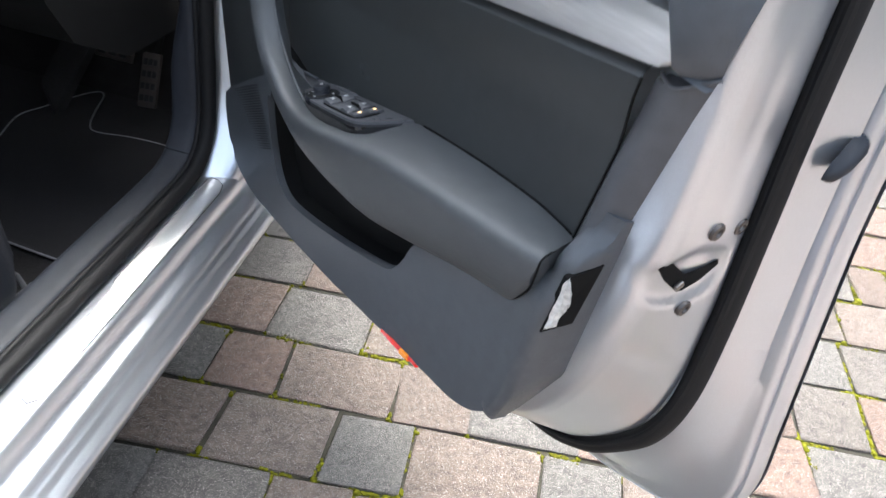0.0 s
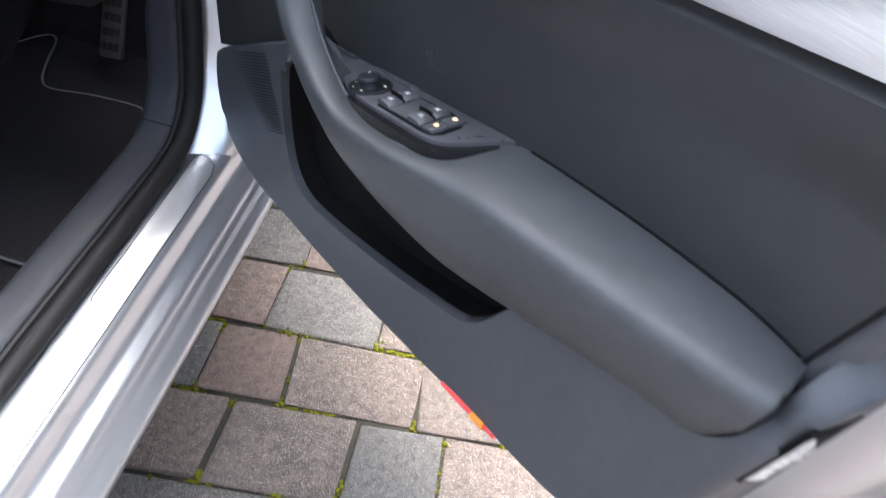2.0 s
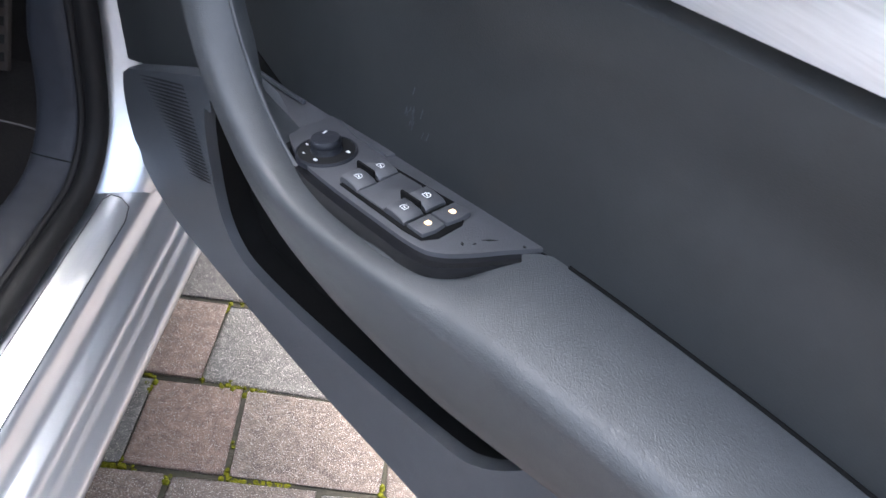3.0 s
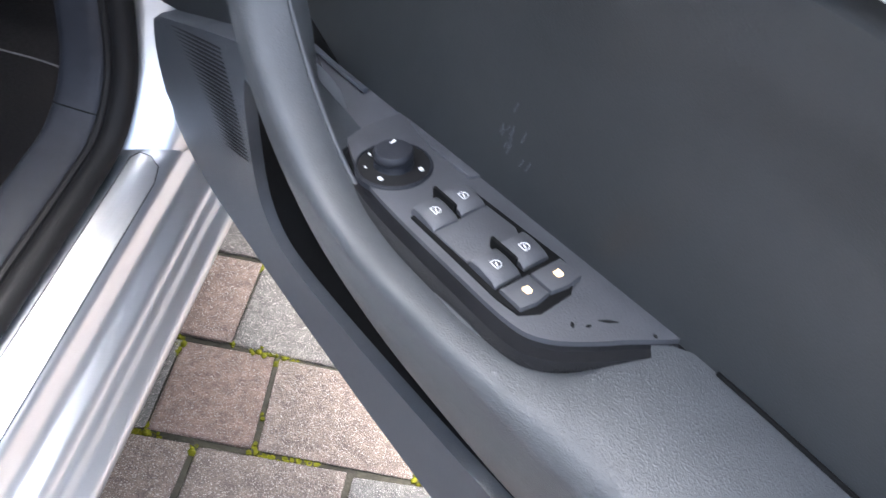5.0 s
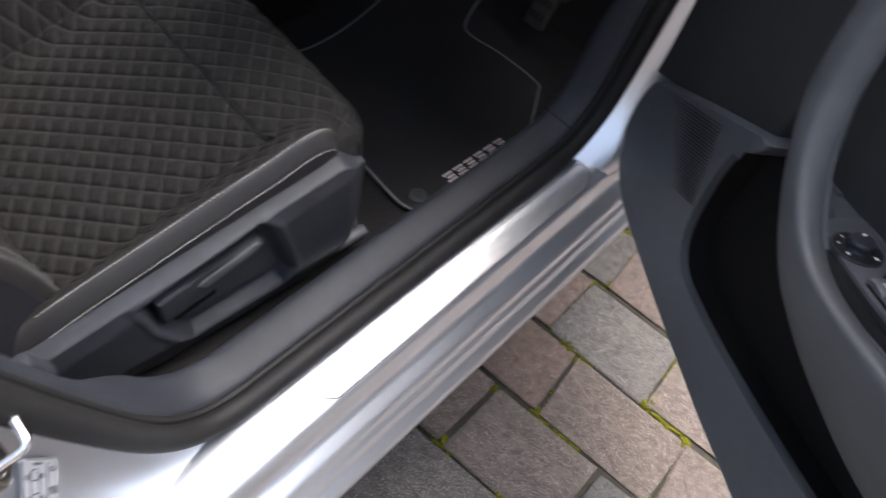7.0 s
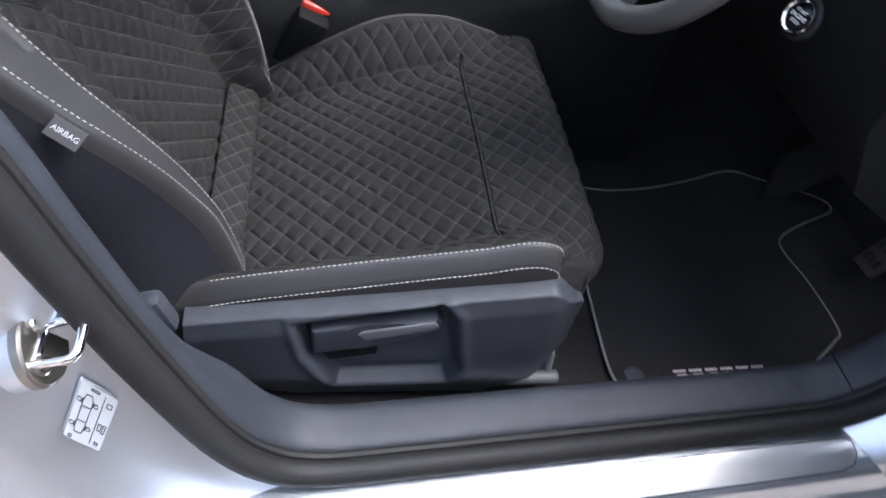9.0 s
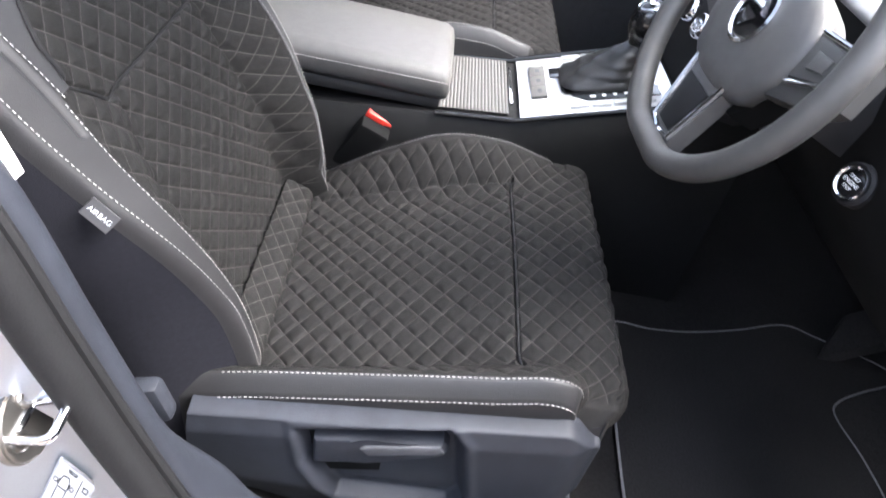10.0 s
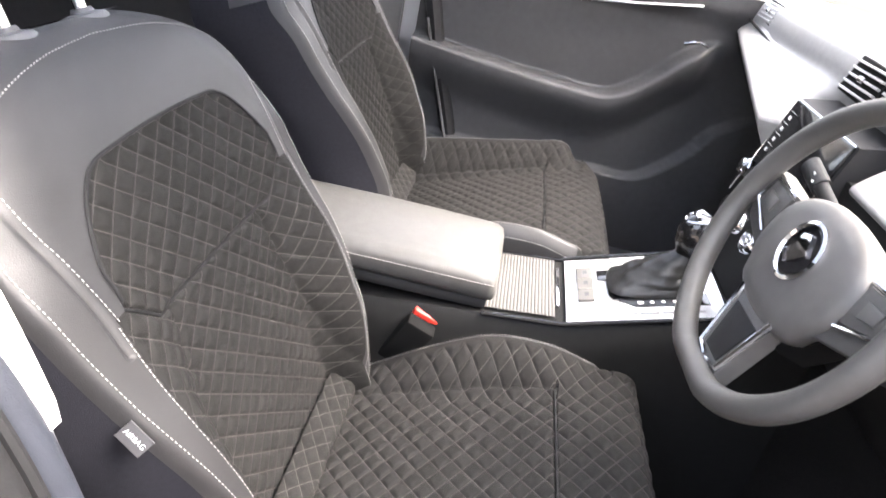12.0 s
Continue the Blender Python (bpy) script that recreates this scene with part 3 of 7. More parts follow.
prism(bm, [(-0.0205, -0.033), (0.0205, -0.033), (0.0225, -0.031), (0.0225, 0.031), (0.0205, 0.033), (-0.0205, 0.033), (-0.0225, 0.031), (-0.0225, -0.031)], lambda a, b, h: C0 + ss * a + su * b + sf * h, -0.003, 0.0015)
paper = part("paper", bm, M_PAPER, sticker)


def ink_line(bm, a0, b0, a1, b1, w):
    n = math.hypot(a1 - a0, b1 - b0)
    da, db = -(b1 - b0) / n * w / 2, (a1 - a0) / n * w / 2
    prism(bm, [(a0 + da, b0 + db), (a0 - da, b0 - db), (a1 - da, b1 - db), (a1 + da, b1 + db)], lambda a, b, h: C0 + ss * a + su * b + sf * h, 0.0016, 0.0022)


bm = bmesh.new()
car = [(-0.0135, -0.022), (-0.0145, -0.014), (-0.0145, 0.015), (-0.013, 0.022), (-0.006, 0.023), (-0.0035, 0.016), (-0.0035, -0.014), (-0.005, -0.022)]
for k in range(len(car)):
    ink_line(bm, *car[k], *car[(k + 1) % len(car)], 0.0007)
for b in (-0.008, 0.009):
    ink_line(bm, -0.0135, b, -0.0045, b, 0.0007)
for a in (-0.0152, -0.0028):
    for b in (-0.014, 0.014):
        ink_line(bm, a, b - 0.003, a, b + 0.003, 0.0018)
        ca = a + (-0.0038 if a < -0.01 else 0.0038)
        for k in range(10):
            x0, x1 = 2 * math.pi * k / 10, 2 * math.pi * (k + 1) / 10
            ink_line(bm, ca + 0.0024 * math.cos(x0), b + 0.0024 * math.sin(x0), ca + 0.0024 * math.cos(x1), b + 0.0024 * math.sin(x1), 0.0006)
ink_line(bm, 0.0075, -0.029, 0.0075, 0.029, 0.0006)
for a, b, w, h in ((0.0150, 0.0215, 0.006, 0.0050), (0.0125, -0.0060, 0.004, 0.008), (0.0180, -0.0065, 0.003, 0.010), (0.0150, -0.0255, 0.004, 0.003), (-0.0160, -0.0290, 0.003, 0.003), (-0.0050, 0.0295, 0.010, 0.002)):
    for k in (-1, 1):
        ink_line(bm, a + k * w / 2, b - h / 2, a + k * w / 2, b + h / 2, 0.0008)
        ink_line(bm, a - w / 2, b + k * h / 2, a + w / 2, b + k * h / 2, 0.0008)
part("printed_diagram", bm, M_INK, paper, "grey printed lines and bars", kind="stuff")

# ---- the open driver's door: u runs from hinge to latch, w out of the trim towards the seat ----
DU = Vector((math.cos(radians(40)), -math.sin(radians(40)), 0))
DN = Vector((-math.sin(radians(40)), -math.cos(radians(40)), 0))


def D(u, z, w=0.0):
    return DU * u + DN * (w - 1.04) + Vector((0, 0, z))


door = thing("driver_door", D(0.7, 0.4, -0.1), "open silver car door with dark grey inner trim", "car door")

# metal shell and outer skin
FRONT = [(0.20, 0.50), (0.55, 0.455), (0.85, 0.462), (1.00, 0.492), (1.075, 0.535), (1.130, 0.600), (1.166, 0.68), (1.190, 0.77), (1.205, 0.86), (1.212, 0.94), (1.213, 1.03), (1.213, 1.16)]
REAR = [(0.20, 0.44), (0.55, 0.395), (0.90, 0.398), (1.042, 0.421), (1.116, 0.464), (1.163, 0.519), (1.199, 0.585), (1.216, 0.665), (1.216, 0.77), (1.209, 0.89), (1.203, 0.983), (1.195, 1.16)]
N_SH = 150
front_s, rear_s = spline([(a, b, 0) for a, b in FRONT], N_SH), spline([(a, b, 0) for a, b in REAR], N_SH)


def outward(line, i):
    t = line[min(N_SH - 1, i + 1)] - line[max(0, i - 1)]
    t.normalize()
    return Vector((t.y, -t.x))


def shell_at(i, w, o=0.0):
    """On the shell's edge at step i round it, w deep, o outwards."""
    f = max(0.0, (-0.018 - w) / 0.102)
    p = front_s[i].lerp(rear_s[i], f)
    n = outward(front_s, i)
    return D(p.x + n.x * o, p.y + n.y * o, w)


def latch_dent(w, z):
    """Pressed recess round the latch, with a shallow crease below it."""
    r = math.hypot((w + 0.052) / 0.052, (z - 0.856) / 0.034)
    return 0.0062 * sstep(r, 1.0, 0.72) + 0.003 * math.exp(-((z - 0.74 - 0.5 * (w + 0.06)) / 0.012) ** 2) * sstep(w, -0.10, -0.06) * sstep(w, -0.02, -0.04)


def shell_dented(i, w, o):
    return shell_at(i, w, o) - DU * latch_dent(w, shell_at(i, w).z)


EDGE_W = [(-0.018, -0.001)] + [(-0.022 - 0.004 * k, 0.0005 + 0.0015 * sstep(k, 8, 14)) for k in range(21)]
bm = bmesh.new()
loft(bm, [[shell_dented(i, w, o) for w, o in [(-0.05, -0.11), (-0.008, -0.10), (-0.007, -0.045), (-0.0075, -0.022), (-0.009, -0.012), (-0.012, -0.005)] + EDGE_W + [(-0.112, -0.001), (-0.120, -0.008)]] for i in range(N_SH)], closed=False)
part("inner_shell", bm, M_SILVER, door, "silver painted inner door frame", sharp=50)
bm = bmesh.new()
tube(bm, [shell_at(i, -0.126, 0.004) for i in range(N_SH)], 0.0125, 10, up=DN)
part("door_rubber", bm, M_BLACK, door, "thick black rubber seal on the door edge")
bm = bmesh.new()
tube(bm, [shell_at(i, -0.117, 0.0075) for i in range(N_SH)], 0.0045, 8, up=DN)
part("rubber_lip", bm, M_BLACK, door, "raised lip of the black rubber seal")
SKIN = [(0.16, 0.345), (0.5, 0.335), (0.9, 0.342), (1.05, 0.356), (1.13, 0.378), (1.22, 0.421), (1.275, 0.465), (1.302, 0.510), (1.309, 0.56), (1.298, 0.64), (1.285, 0.728), (1.273, 0.81), (1.263, 0.88), (1.256, 0.953), (1.249, 1.05), (1.242, 1.16)]
skin_s = spline([(a, b, 0) for a, b in SKIN], N_SH)
bm = bmesh.new()
secs = []
for i in range(N_SH):
    n, p, r = outward(skin_s, i), skin_s[i], rear_s[i]
    ring = [D(p.x + n.x * o, p.y + n.y * o, w) for o, w in ((-0.16, -0.218), (-0.004, -0.207), (0.0, -0.200), (0.0015, -0.190), (0.0, -0.180), (-0.004, -0.1765), (-0.0065, -0.1785), (-0.008, -0.1785), (-0.010, -0.1735), (-0.016, -0.172), (-0.026, -0.1715))]
    secs.append(ring + [D(*r.lerp(p, k).xy, w) for k, w in ((0.62, -0.168), (0.45, -0.158), (0.30, -0.146), (0.12, -0.136), (-0.1, -0.132))])
loft(bm, secs, closed=False)
part("outer_skin", bm, M_SILVER, door, "silver painted outer door skin with folded hem", sharp=60)
bm = bmesh.new()
loft(bm, [[D(p.x, p.y, -0.208), D(p.x - 0.02, max(p.y, 0.5) + 0.05, -0.220), D(0.17, max(p.y, 0.45), -0.222)] for p in skin_s[:N_SH]], closed=False)
part("outer_panel", bm, M_SILVER, door, "silver outer door panel")

# latch, screws, bump stop on the shut face
def shut_face(w, z, h=0.0):
    """On the shut face, w deep at height z, h out of it."""
    k = min(range(N_SH - 1), key=lambda i: abs(shell_at(i, w).z - z))
    p = shell_at(k, w)
    f = (z - p.z) / (shell_at(k + 1, w).z - p.z) if k else 0.0
    return p.lerp(shell_at(k + 1, w), f) + DU * h


def latch_plate(bm, pts, h):
    top = [bm.verts.new(shut_face(w, z, h)) for w, z in pts]
    low = [bm.verts.new(shut_face(w, z, -0.014)) for w, z in pts]
    mid = bm.verts.new(sum((v.co for v in top), Vector()) / len(top))
    for i in range(len(pts)):
        j = (i + 1) % len(pts)
        bm.faces.new((top[i], top[j], mid))
        bm.faces.new((low[i], low[j], top[j], top[i]))


vee = [(-0.017, 0.886), (-0.018, 0.873), (-0.032, 0.855), (-0.050, 0.838), (-0.056, 0.838), (-0.074, 0.845), (-0.092, 0.857), (-0.090, 0.862), (-0.062, 0.856), (-0.050, 0.857), (-0.036, 0.866), (-0.023, 0.884)]
# a closed black plate stands in for the shaded latch hole
bm = bmesh.new()
latch_plate(bm, vee, -0.0022)
latch = part("latch", bm, M_DEEP, door, "V-shaped latch opening painted as a shade-black plate")
bm = bmesh.new()
box(bm, shut_face(-0.047, 0.8485, -0.0008), (0.004, 0.009, 0.007), Euler((0.5, 0, radians(-40))).to_matrix(), 0.001)
part("latch_claw", bm, M_STEEL, latch, "steel latch claw")
for w, z in ((-0.062, 0.905), (-0.096, 0.899), (-0.064, 0.816)):
    bm = bmesh.new()
    lathe(bm, [(0.0085, -0.004), (0.0085, 0.0010), (0.0074, 0.0026), (0.0042, 0.0030), (0.0032, 0.0006), (0.0, 0.0006)], shut_face(w, z, 0.001), DU, 18)
    part("screw", bm, M_SCREW, door, "dark round screw head")
bm = bmesh.new()
secs = []
for a, s in ((-0.030, 0.25), (-0.022, 0.75), (-0.006, 1.0), (0.014, 1.0), (0.024, 0.75), (0.028, 0.35)):
    secs.append([D(1.232 + 0.014 * s * math.sin(x) - a * 0.1, 0.966 + a * 0.42 + 0.013 * s * math.cos(x), -0.160 - a * 0.75) for x in (math.pi * j / 8 for j in range(9))])
loft(bm, secs)
part("bump_stop", bm, M_BASE, door, "grey rubber bump stop")

# trim: insert panel with the swelling under the metal strip
def line_low(u):                                 # lower edge of the metal strip
    return 0.890 + 0.13 * u


def insert_w(u, z):
    top = line_low(u)
    s = sstep(z, top - 0.085, top - 0.012)
    return 0.002 + 0.014 * s - 0.012 * sstep(z, top - 0.010, top)


def edge_u(z):                                   # seam between the insert and the end piece
    return 1.1157 + 0.19 * (z - 0.80)


bm = bmesh.new()


def ins(s, t):
    z = 0.74 + t * (line_low(0.9) + 0.03 - 0.74)
    u = 0.452 + s * (edge_u(z) - 0.004 - 0.452)
    z = 0.74 + t * (line_low(u) + 0.004 - 0.74)
    return D(u, z, insert_w(u, z))


grid(bm, ins, 60, 60)
part("insert_panel", bm, M_INSERT, door, "dark smooth padded door insert")
bm = bmesh.new()
ends = spline([(1.163, line_low(1.163) + 0.002, 0), (1.174, 1.0465, 0), (1.1805, 1.056, 0), (1.181, 1.067, 0), (1.175, 1.0755, 0), (1.163, 1.0795, 0), (1.146, 1.0795, 0)], 20)
rim_s = [(0.45 + 0.71 * k / 30, line_low(0.45 + 0.71 * k / 30) + 0.002) for k in range(31)] + [(p.x, p.y) for p in ends] + [(1.13 - 0.68 * k / 30, line_low(1.13 - 0.68 * k / 30) + 0.0425) for k in range(31)]
prism(bm, rim_s, D, 0.004, 0.021, 0.003, 3)
part("metal_strip", bm, M_ALU, door, "brushed silver decorative strip")


def trim_out(z):                                 # outer edge of the trim along the metal
    return 1.158 + 0.204 * (z - 0.842)


bm = bmesh.new()
secs = []
for i in range(41):
    u = 0.44 + i / 40 * 0.78
    lo = line_low(u) + 0.046 if u < 1.15 else 1.0825 - 0.048 * sstep(u, 1.165, 1.185)
    ring = [(lo, 0.0), (lo + 0.002, 0.012), (lo + 0.010, 0.024), (lo + 0.022, 0.028), (1.118, 0.029), (1.145, 0.012), (1.155, -0.03), (1.155, -0.10)]
    ring = [D(min(u, trim_out(z)), z, (w - 0.034 * sstep(u, 1.178, 1.205)) if w > 0.0 else w) for z, w in ring]
    secs.append(ring)
loft(bm, secs, closed=False)
part("top_rail", bm, M_TRIM, door, "grained dark upper door rail", sharp=60)

# end piece between insert and metal
bm = bmesh.new()
secs = []
for i in range(16):
    f = i / 15
    inn_z, out_z = 0.84 + 0.188 * f, 0.84 + 0.200 * f
    inn, out = edge_u(inn_z), trim_out(out_z)
    mid = inn + 0.017
    secs.append([D(inn - 0.004, inn_z, -0.02), D(inn - 0.0015, inn_z, 0.003), D(inn + 0.003, inn_z, 0.006), D(mid - 0.002, inn_z, 0.005), D(mid + 0.003, inn_z, 0.002), D(out - 0.004, out_z, -0.004), D(out, out_z, -0.009), D(out - 0.002, out_z, -0.018), D(out - 0.03, out_z, -0.04)])
loft(bm, secs)
part("end_trim", bm, M_PLASTIC, door, "matt dark grey end piece of the trim")
bm = bmesh.new()
tube(bm, spline([D(1.160, 1.034, 0.004), D(1.170, 1.029, 0.005), D(1.178, 1.029, 0.003), D(1.190, 1.037, -0.003), D(1.201, 1.044, -0.007)], 16), 0.0016, 8)
part("trim_lip", bm, M_PLASTIC, door, "pale worn lip between trim pieces")

# end block that closes the lower trim, its side towards the metal, with the open cavity and foil
def block_u(z):
    return 1.112 + 0.30 * (z - 0.60) if z < 0.65 else 1.127 + 0.142 * (z - 0.65)


def block_out(z):
    return 1.112 + 0.45 * (z - 0.60) if z < 0.69 else 1.1525 + 0.10 * (z - 0.69)


def block_side(w, z, h=0.0):
    f = (0.042 - w) / 0.056
    return D(block_u(z) + (block_out(z) - block_u(z)) * f + h, z, w)


bm = bmesh.new()
secs = []
for z in [0.575 + 0.01 * i for i in range(34)]:
    top = 0.0445 - 0.010 * sstep(z, 0.80, 0.84) - 0.030 * sstep(z, 0.850, 0.892) - 0.03 * sstep(z, 0.60, 0.575)
    u, o = block_u(z), block_out(z)
    inn = 1.075 + (u - 0.022 - 1.075) * sstep(z, 0.795, 0.835)
    secs.append([D(inn, z, -0.03), D(inn, z, top - 0.006), D(u - 0.012, z, top), D(u - 0.004, z, top - 0.001), D(u, z, min(top, 0.042) - 0.003)] + [D(u + (o - u) * f, z, min(top - 0.004, 0.042 - 0.056 * f)) for f in (0.12, 0.5, 0.9)] + [D(o, z, -0.016), D(o - 0.02, z, -0.03)])
loft(bm, secs)
part("end_block", bm, M_TRIM, door, "dark moulded end of the lower trim", sharp=60)
# no real hollow: a flat black plate gives the cavity its shade
bm = bmesh.new()
prism(bm, [(0.039, 0.772), (0.010, 0.779), (0.005, 0.858), (0.036, 0.848)], block_side, -0.004, 0.0012)
cav = part("cavity_shade", bm, M_DEEP, door, "black plate painted as the shaded cavity where a cover is missing")
bm = bmesh.new()
rnd = random.Random(4)
vs = []
for i in range(8):
    for j in range(10):
        g = j / 9
        w = 0.0385 - (0.004 + 0.011 * math.sin(math.pi * min(1.0, g * 1.1)) ** 0.7) * i / 7 + rnd.uniform(-.001, .001)
        vs.append(bm.verts.new(block_side(w, 0.777 + 0.068 * g + 0.003 * i / 7 + rnd.uniform(-.0025, .0025), 0.0018 + (rnd.uniform(0.0005, 0.005) if 0 < i < 7 and 0 < j < 9 else 0.0))))
for i in range(7):
    for j in range(9):
        bm.faces.new((vs[i * 10 + j], vs[(i + 1) * 10 + j], vs[(i + 1) * 10 + j + 1], vs[i * 10 + j + 1]))
part("foil_wad", bm, M_FOIL, cav, "crumpled silvery foil", sharp=15)

# lower trim with pocket
bottom = spline([(0.222, 0.575, 0), (0.207, 0.530, 0), (0.206, 0.480, 0), (0.222, 0.432, 0), (0.268, 0.404, 0), (0.34, 0.398, 0), (0.44, 0.413, 0), (0.545, 0.431, 0), (0.62, 0.446, 0), (0.70, 0.463, 0), (0.77, 0.482, 0), (0.84, 0.500, 0), (0.93, 0.525, 0), (1.0, 0.541, 0), (1.05, 0.557, 0), (1.09, 0.588, 0), (1.118, 0.635, 0), (1.130, 0.70, 0), (1.128, 0.80, 0)], 80)
lip = spline([(1.105, 0.815, 0), (1.03, 0.775, 0), (0.96, 0.745, 0), (0.925, 0.712, 0), (0.903, 0.672, 0), (0.885, 0.645, 0), (0.861, 0.624, 0), (0.79, 0.593, 0), (0.707, 0.561, 0), (0.62, 0.531, 0), (0.552, 0.512, 0), (0.512, 0.508, 0), (0.484, 0.521, 0), (0.466, 0.550, 0), (0.455, 0.604, 0), (0.452, 0.650, 0), (0.459, 0.684, 0), (0.480, 0.702, 0)], 70)
outline = [(p[0], p[1]) for p in bottom] + [(p[0], p[1]) for p in lip] + [(0.50, 0.735), (0.47, 0.722), (0.425, 0.696), (0.37, 0.664), (0.31, 0.628), (0.25, 0.592)]
bm = bmesh.new()
prism(bm, outline, lambda a, b, h: D(a, b, h), -0.05, 0.042, 0.010, 5)
lower = part("lower_trim", bm, M_TRIM, door, "grained dark lower door trim with map pocket", sharp=50)
# the pocket's back and sides are coloured black to imitate its shade
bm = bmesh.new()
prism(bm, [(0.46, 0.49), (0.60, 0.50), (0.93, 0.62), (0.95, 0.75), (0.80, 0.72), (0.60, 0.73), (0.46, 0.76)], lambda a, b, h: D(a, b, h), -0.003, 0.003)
part("pocket_back_shade", bm, M_DEEP, lower, "back of the map pocket, blackened as shade")
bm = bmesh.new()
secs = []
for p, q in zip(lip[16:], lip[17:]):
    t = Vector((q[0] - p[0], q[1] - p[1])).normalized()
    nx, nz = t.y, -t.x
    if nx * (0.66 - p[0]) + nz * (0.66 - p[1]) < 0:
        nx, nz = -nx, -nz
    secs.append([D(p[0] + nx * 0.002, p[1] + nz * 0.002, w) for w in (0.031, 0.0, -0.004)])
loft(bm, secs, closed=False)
part("pocket_side_shade", bm, M_DEEP, lower, "sides of the map pocket, blackened as shade")
# loudspeaker slots: dark rods on the flat trim stand in for their shade
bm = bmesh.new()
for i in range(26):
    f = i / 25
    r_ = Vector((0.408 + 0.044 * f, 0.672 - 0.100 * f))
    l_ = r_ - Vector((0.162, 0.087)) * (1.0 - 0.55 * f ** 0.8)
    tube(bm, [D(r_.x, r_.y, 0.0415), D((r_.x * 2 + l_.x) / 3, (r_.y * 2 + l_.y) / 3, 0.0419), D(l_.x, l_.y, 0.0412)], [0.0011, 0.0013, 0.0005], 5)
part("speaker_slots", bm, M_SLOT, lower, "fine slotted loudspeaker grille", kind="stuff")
# front upper trim
bm = bmesh.new()
prism(bm, [(0.165, 0.545), (0.25, 0.59), (0.33, 0.635), (0.43, 0.69), (0.468, 0.71), (0.466, 0.90), (0.458, 1.12), (0.165, 1.12)], lambda a, b, h: D(a, b, h), -0.05, 0.018, 0.006, 3)
part("front_trim", bm, M_INSERT, door, "dark front panel of the door trim")
# reflector
bm = bmesh.new()
tube(bm, [D(0.862, 0.505, 0.038), D(0.90, 0.5150, 0.038), D(0.954, 0.5270, 0.038)], [0.006, 0.0075, 0.006], 8)
ref = part("warning_reflector", bm, M_RED, door, "red warning reflector strip")
# the reflector's orange glint, put on as a small coloured rod
bm = bmesh.new()
tube(bm, [D(0.918, 0.5190, 0.0415), D(0.938, 0.5240, 0.0415)], 0.0055, 8)
part("amber_spot", bm, M_AMBER, ref, "painted orange glint on the reflector")

# armrest with pull handle, one padded sweep: K the crest, L the lower edge, T the inner top edge
K = [(0.505, 1.03, 0.050), (0.517, 0.96, 0.064), (0.532, 0.90, 0.075), (0.552, 0.855, 0.083), (0.582, 0.822, 0.089), (0.617, 0.797, 0.092), (0.655, 0.780, 0.092), (0.700, 0.778, 0.091), (0.745, 0.787, 0.090), (0.790, 0.799, 0.088), (0.840, 0.812, 0.085), (0.90, 0.828, 0.082), (0.965, 0.841, 0.078), (1.03, 0.850, 0.072), (1.10, 0.857, 0.061), (1.135, 0.857, 0.051)]
LO = [(0.478, 1.03, 0.046), (0.489, 0.96, 0.060), (0.503, 0.90, 0.070), (0.526, 0.845, 0.077), (0.560, 0.806, 0.083), (0.597, 0.772, 0.085), (0.632, 0.746, 0.085), (0.672, 0.726, 0.084), (0.722, 0.714, 0.080), (0.775, 0.708, 0.074), (0.850, 0.710, 0.066), (0.938, 0.732, 0.057), (1.02, 0.758, 0.051), (1.070, 0.772, 0.048), (1.107, 0.783, 0.046), (1.128, 0.820, 0.046)]
TI = [(0.520, 1.03, 0.032), (0.532, 0.96, 0.046), (0.547, 0.90, 0.055), (0.567, 0.853, 0.060), (0.592, 0.817, 0.061), (0.624, 0.790, 0.062), (0.660, 0.771, 0.062), (0.700, 0.770, 0.063), (0.740, 0.780, 0.066), (0.780, 0.793, 0.067), (0.822, 0.808, 0.052), (0.850, 0.826, 0.002), (0.972, 0.848, -0.001), (1.06, 0.858, -0.001), (1.104, 0.858, 0.0), (1.126, 0.855, 0.002)]
n_st = 110
Ks, Ls, Ts = spline(K, n_st), spline(LO, n_st), spline(TI, n_st)
bm = bmesh.new()
secs = []
for i, (k, l, t) in enumerate(zip(Ks, Ls, Ts)):
    k, l, t = Vector(k), Vector(l), Vector(t)
    out = Vector((0, 0, 0.004))
    a, b = (l - k), (t - k)
    r = min(0.016, 0.42 * b.length, 0.42 * a.length)
    p, q = k + a.normalized() * r + out * 0.6, k + b.normalized() * r + Vector((0, 0.0012, 0))
    fillet = [p * (1 - f) ** 2 + k * 2 * f * (1 - f) + q * f * f for f in (0.15, 0.3, 0.45, 0.55, 0.7, 0.85)]
    pts = [l + Vector((0, 0.002, -0.05)), l + Vector((0, -0.004, -0.010)), l, l.lerp(p, 0.06) + out * 0.5, l.lerp(p, 0.3) + out, l.lerp(p, 0.65) + out] + [p] + fillet + [q] + [q.lerp(t, 0.4) + Vector((0, 0.0015, 0)), q.lerp(t, 0.8) + Vector((0, 0.001, 0)), t, t + Vector((0, -0.022, -0.003)), t + Vector((0, -0.03, -0.03))]
    hf = sstep(i, 36, 26)                        # the free bar of the handle closes behind itself
    pts[-2] = pts[-2].lerp(t.lerp(l, 0.35) + Vector((0, 0, -0.022)), hf)
    pts[-1] = pts[-1].lerp(l + Vector((0.004, 0, -0.018)), hf)
    pts[0] = pts[0].lerp(l + Vector((0.004, 0, -0.018)), hf)
    secs.append([D(*p) for p in pts])
loft(bm, secs, closed=False)
end = [bm.verts.new(p) for p in secs[-1]]
bm.faces.new(end)
arm = part("armrest", bm, M_ARM, door, "padded dark armrest sweeping up into a pull handle", sharp=60)
bm = bmesh.new()
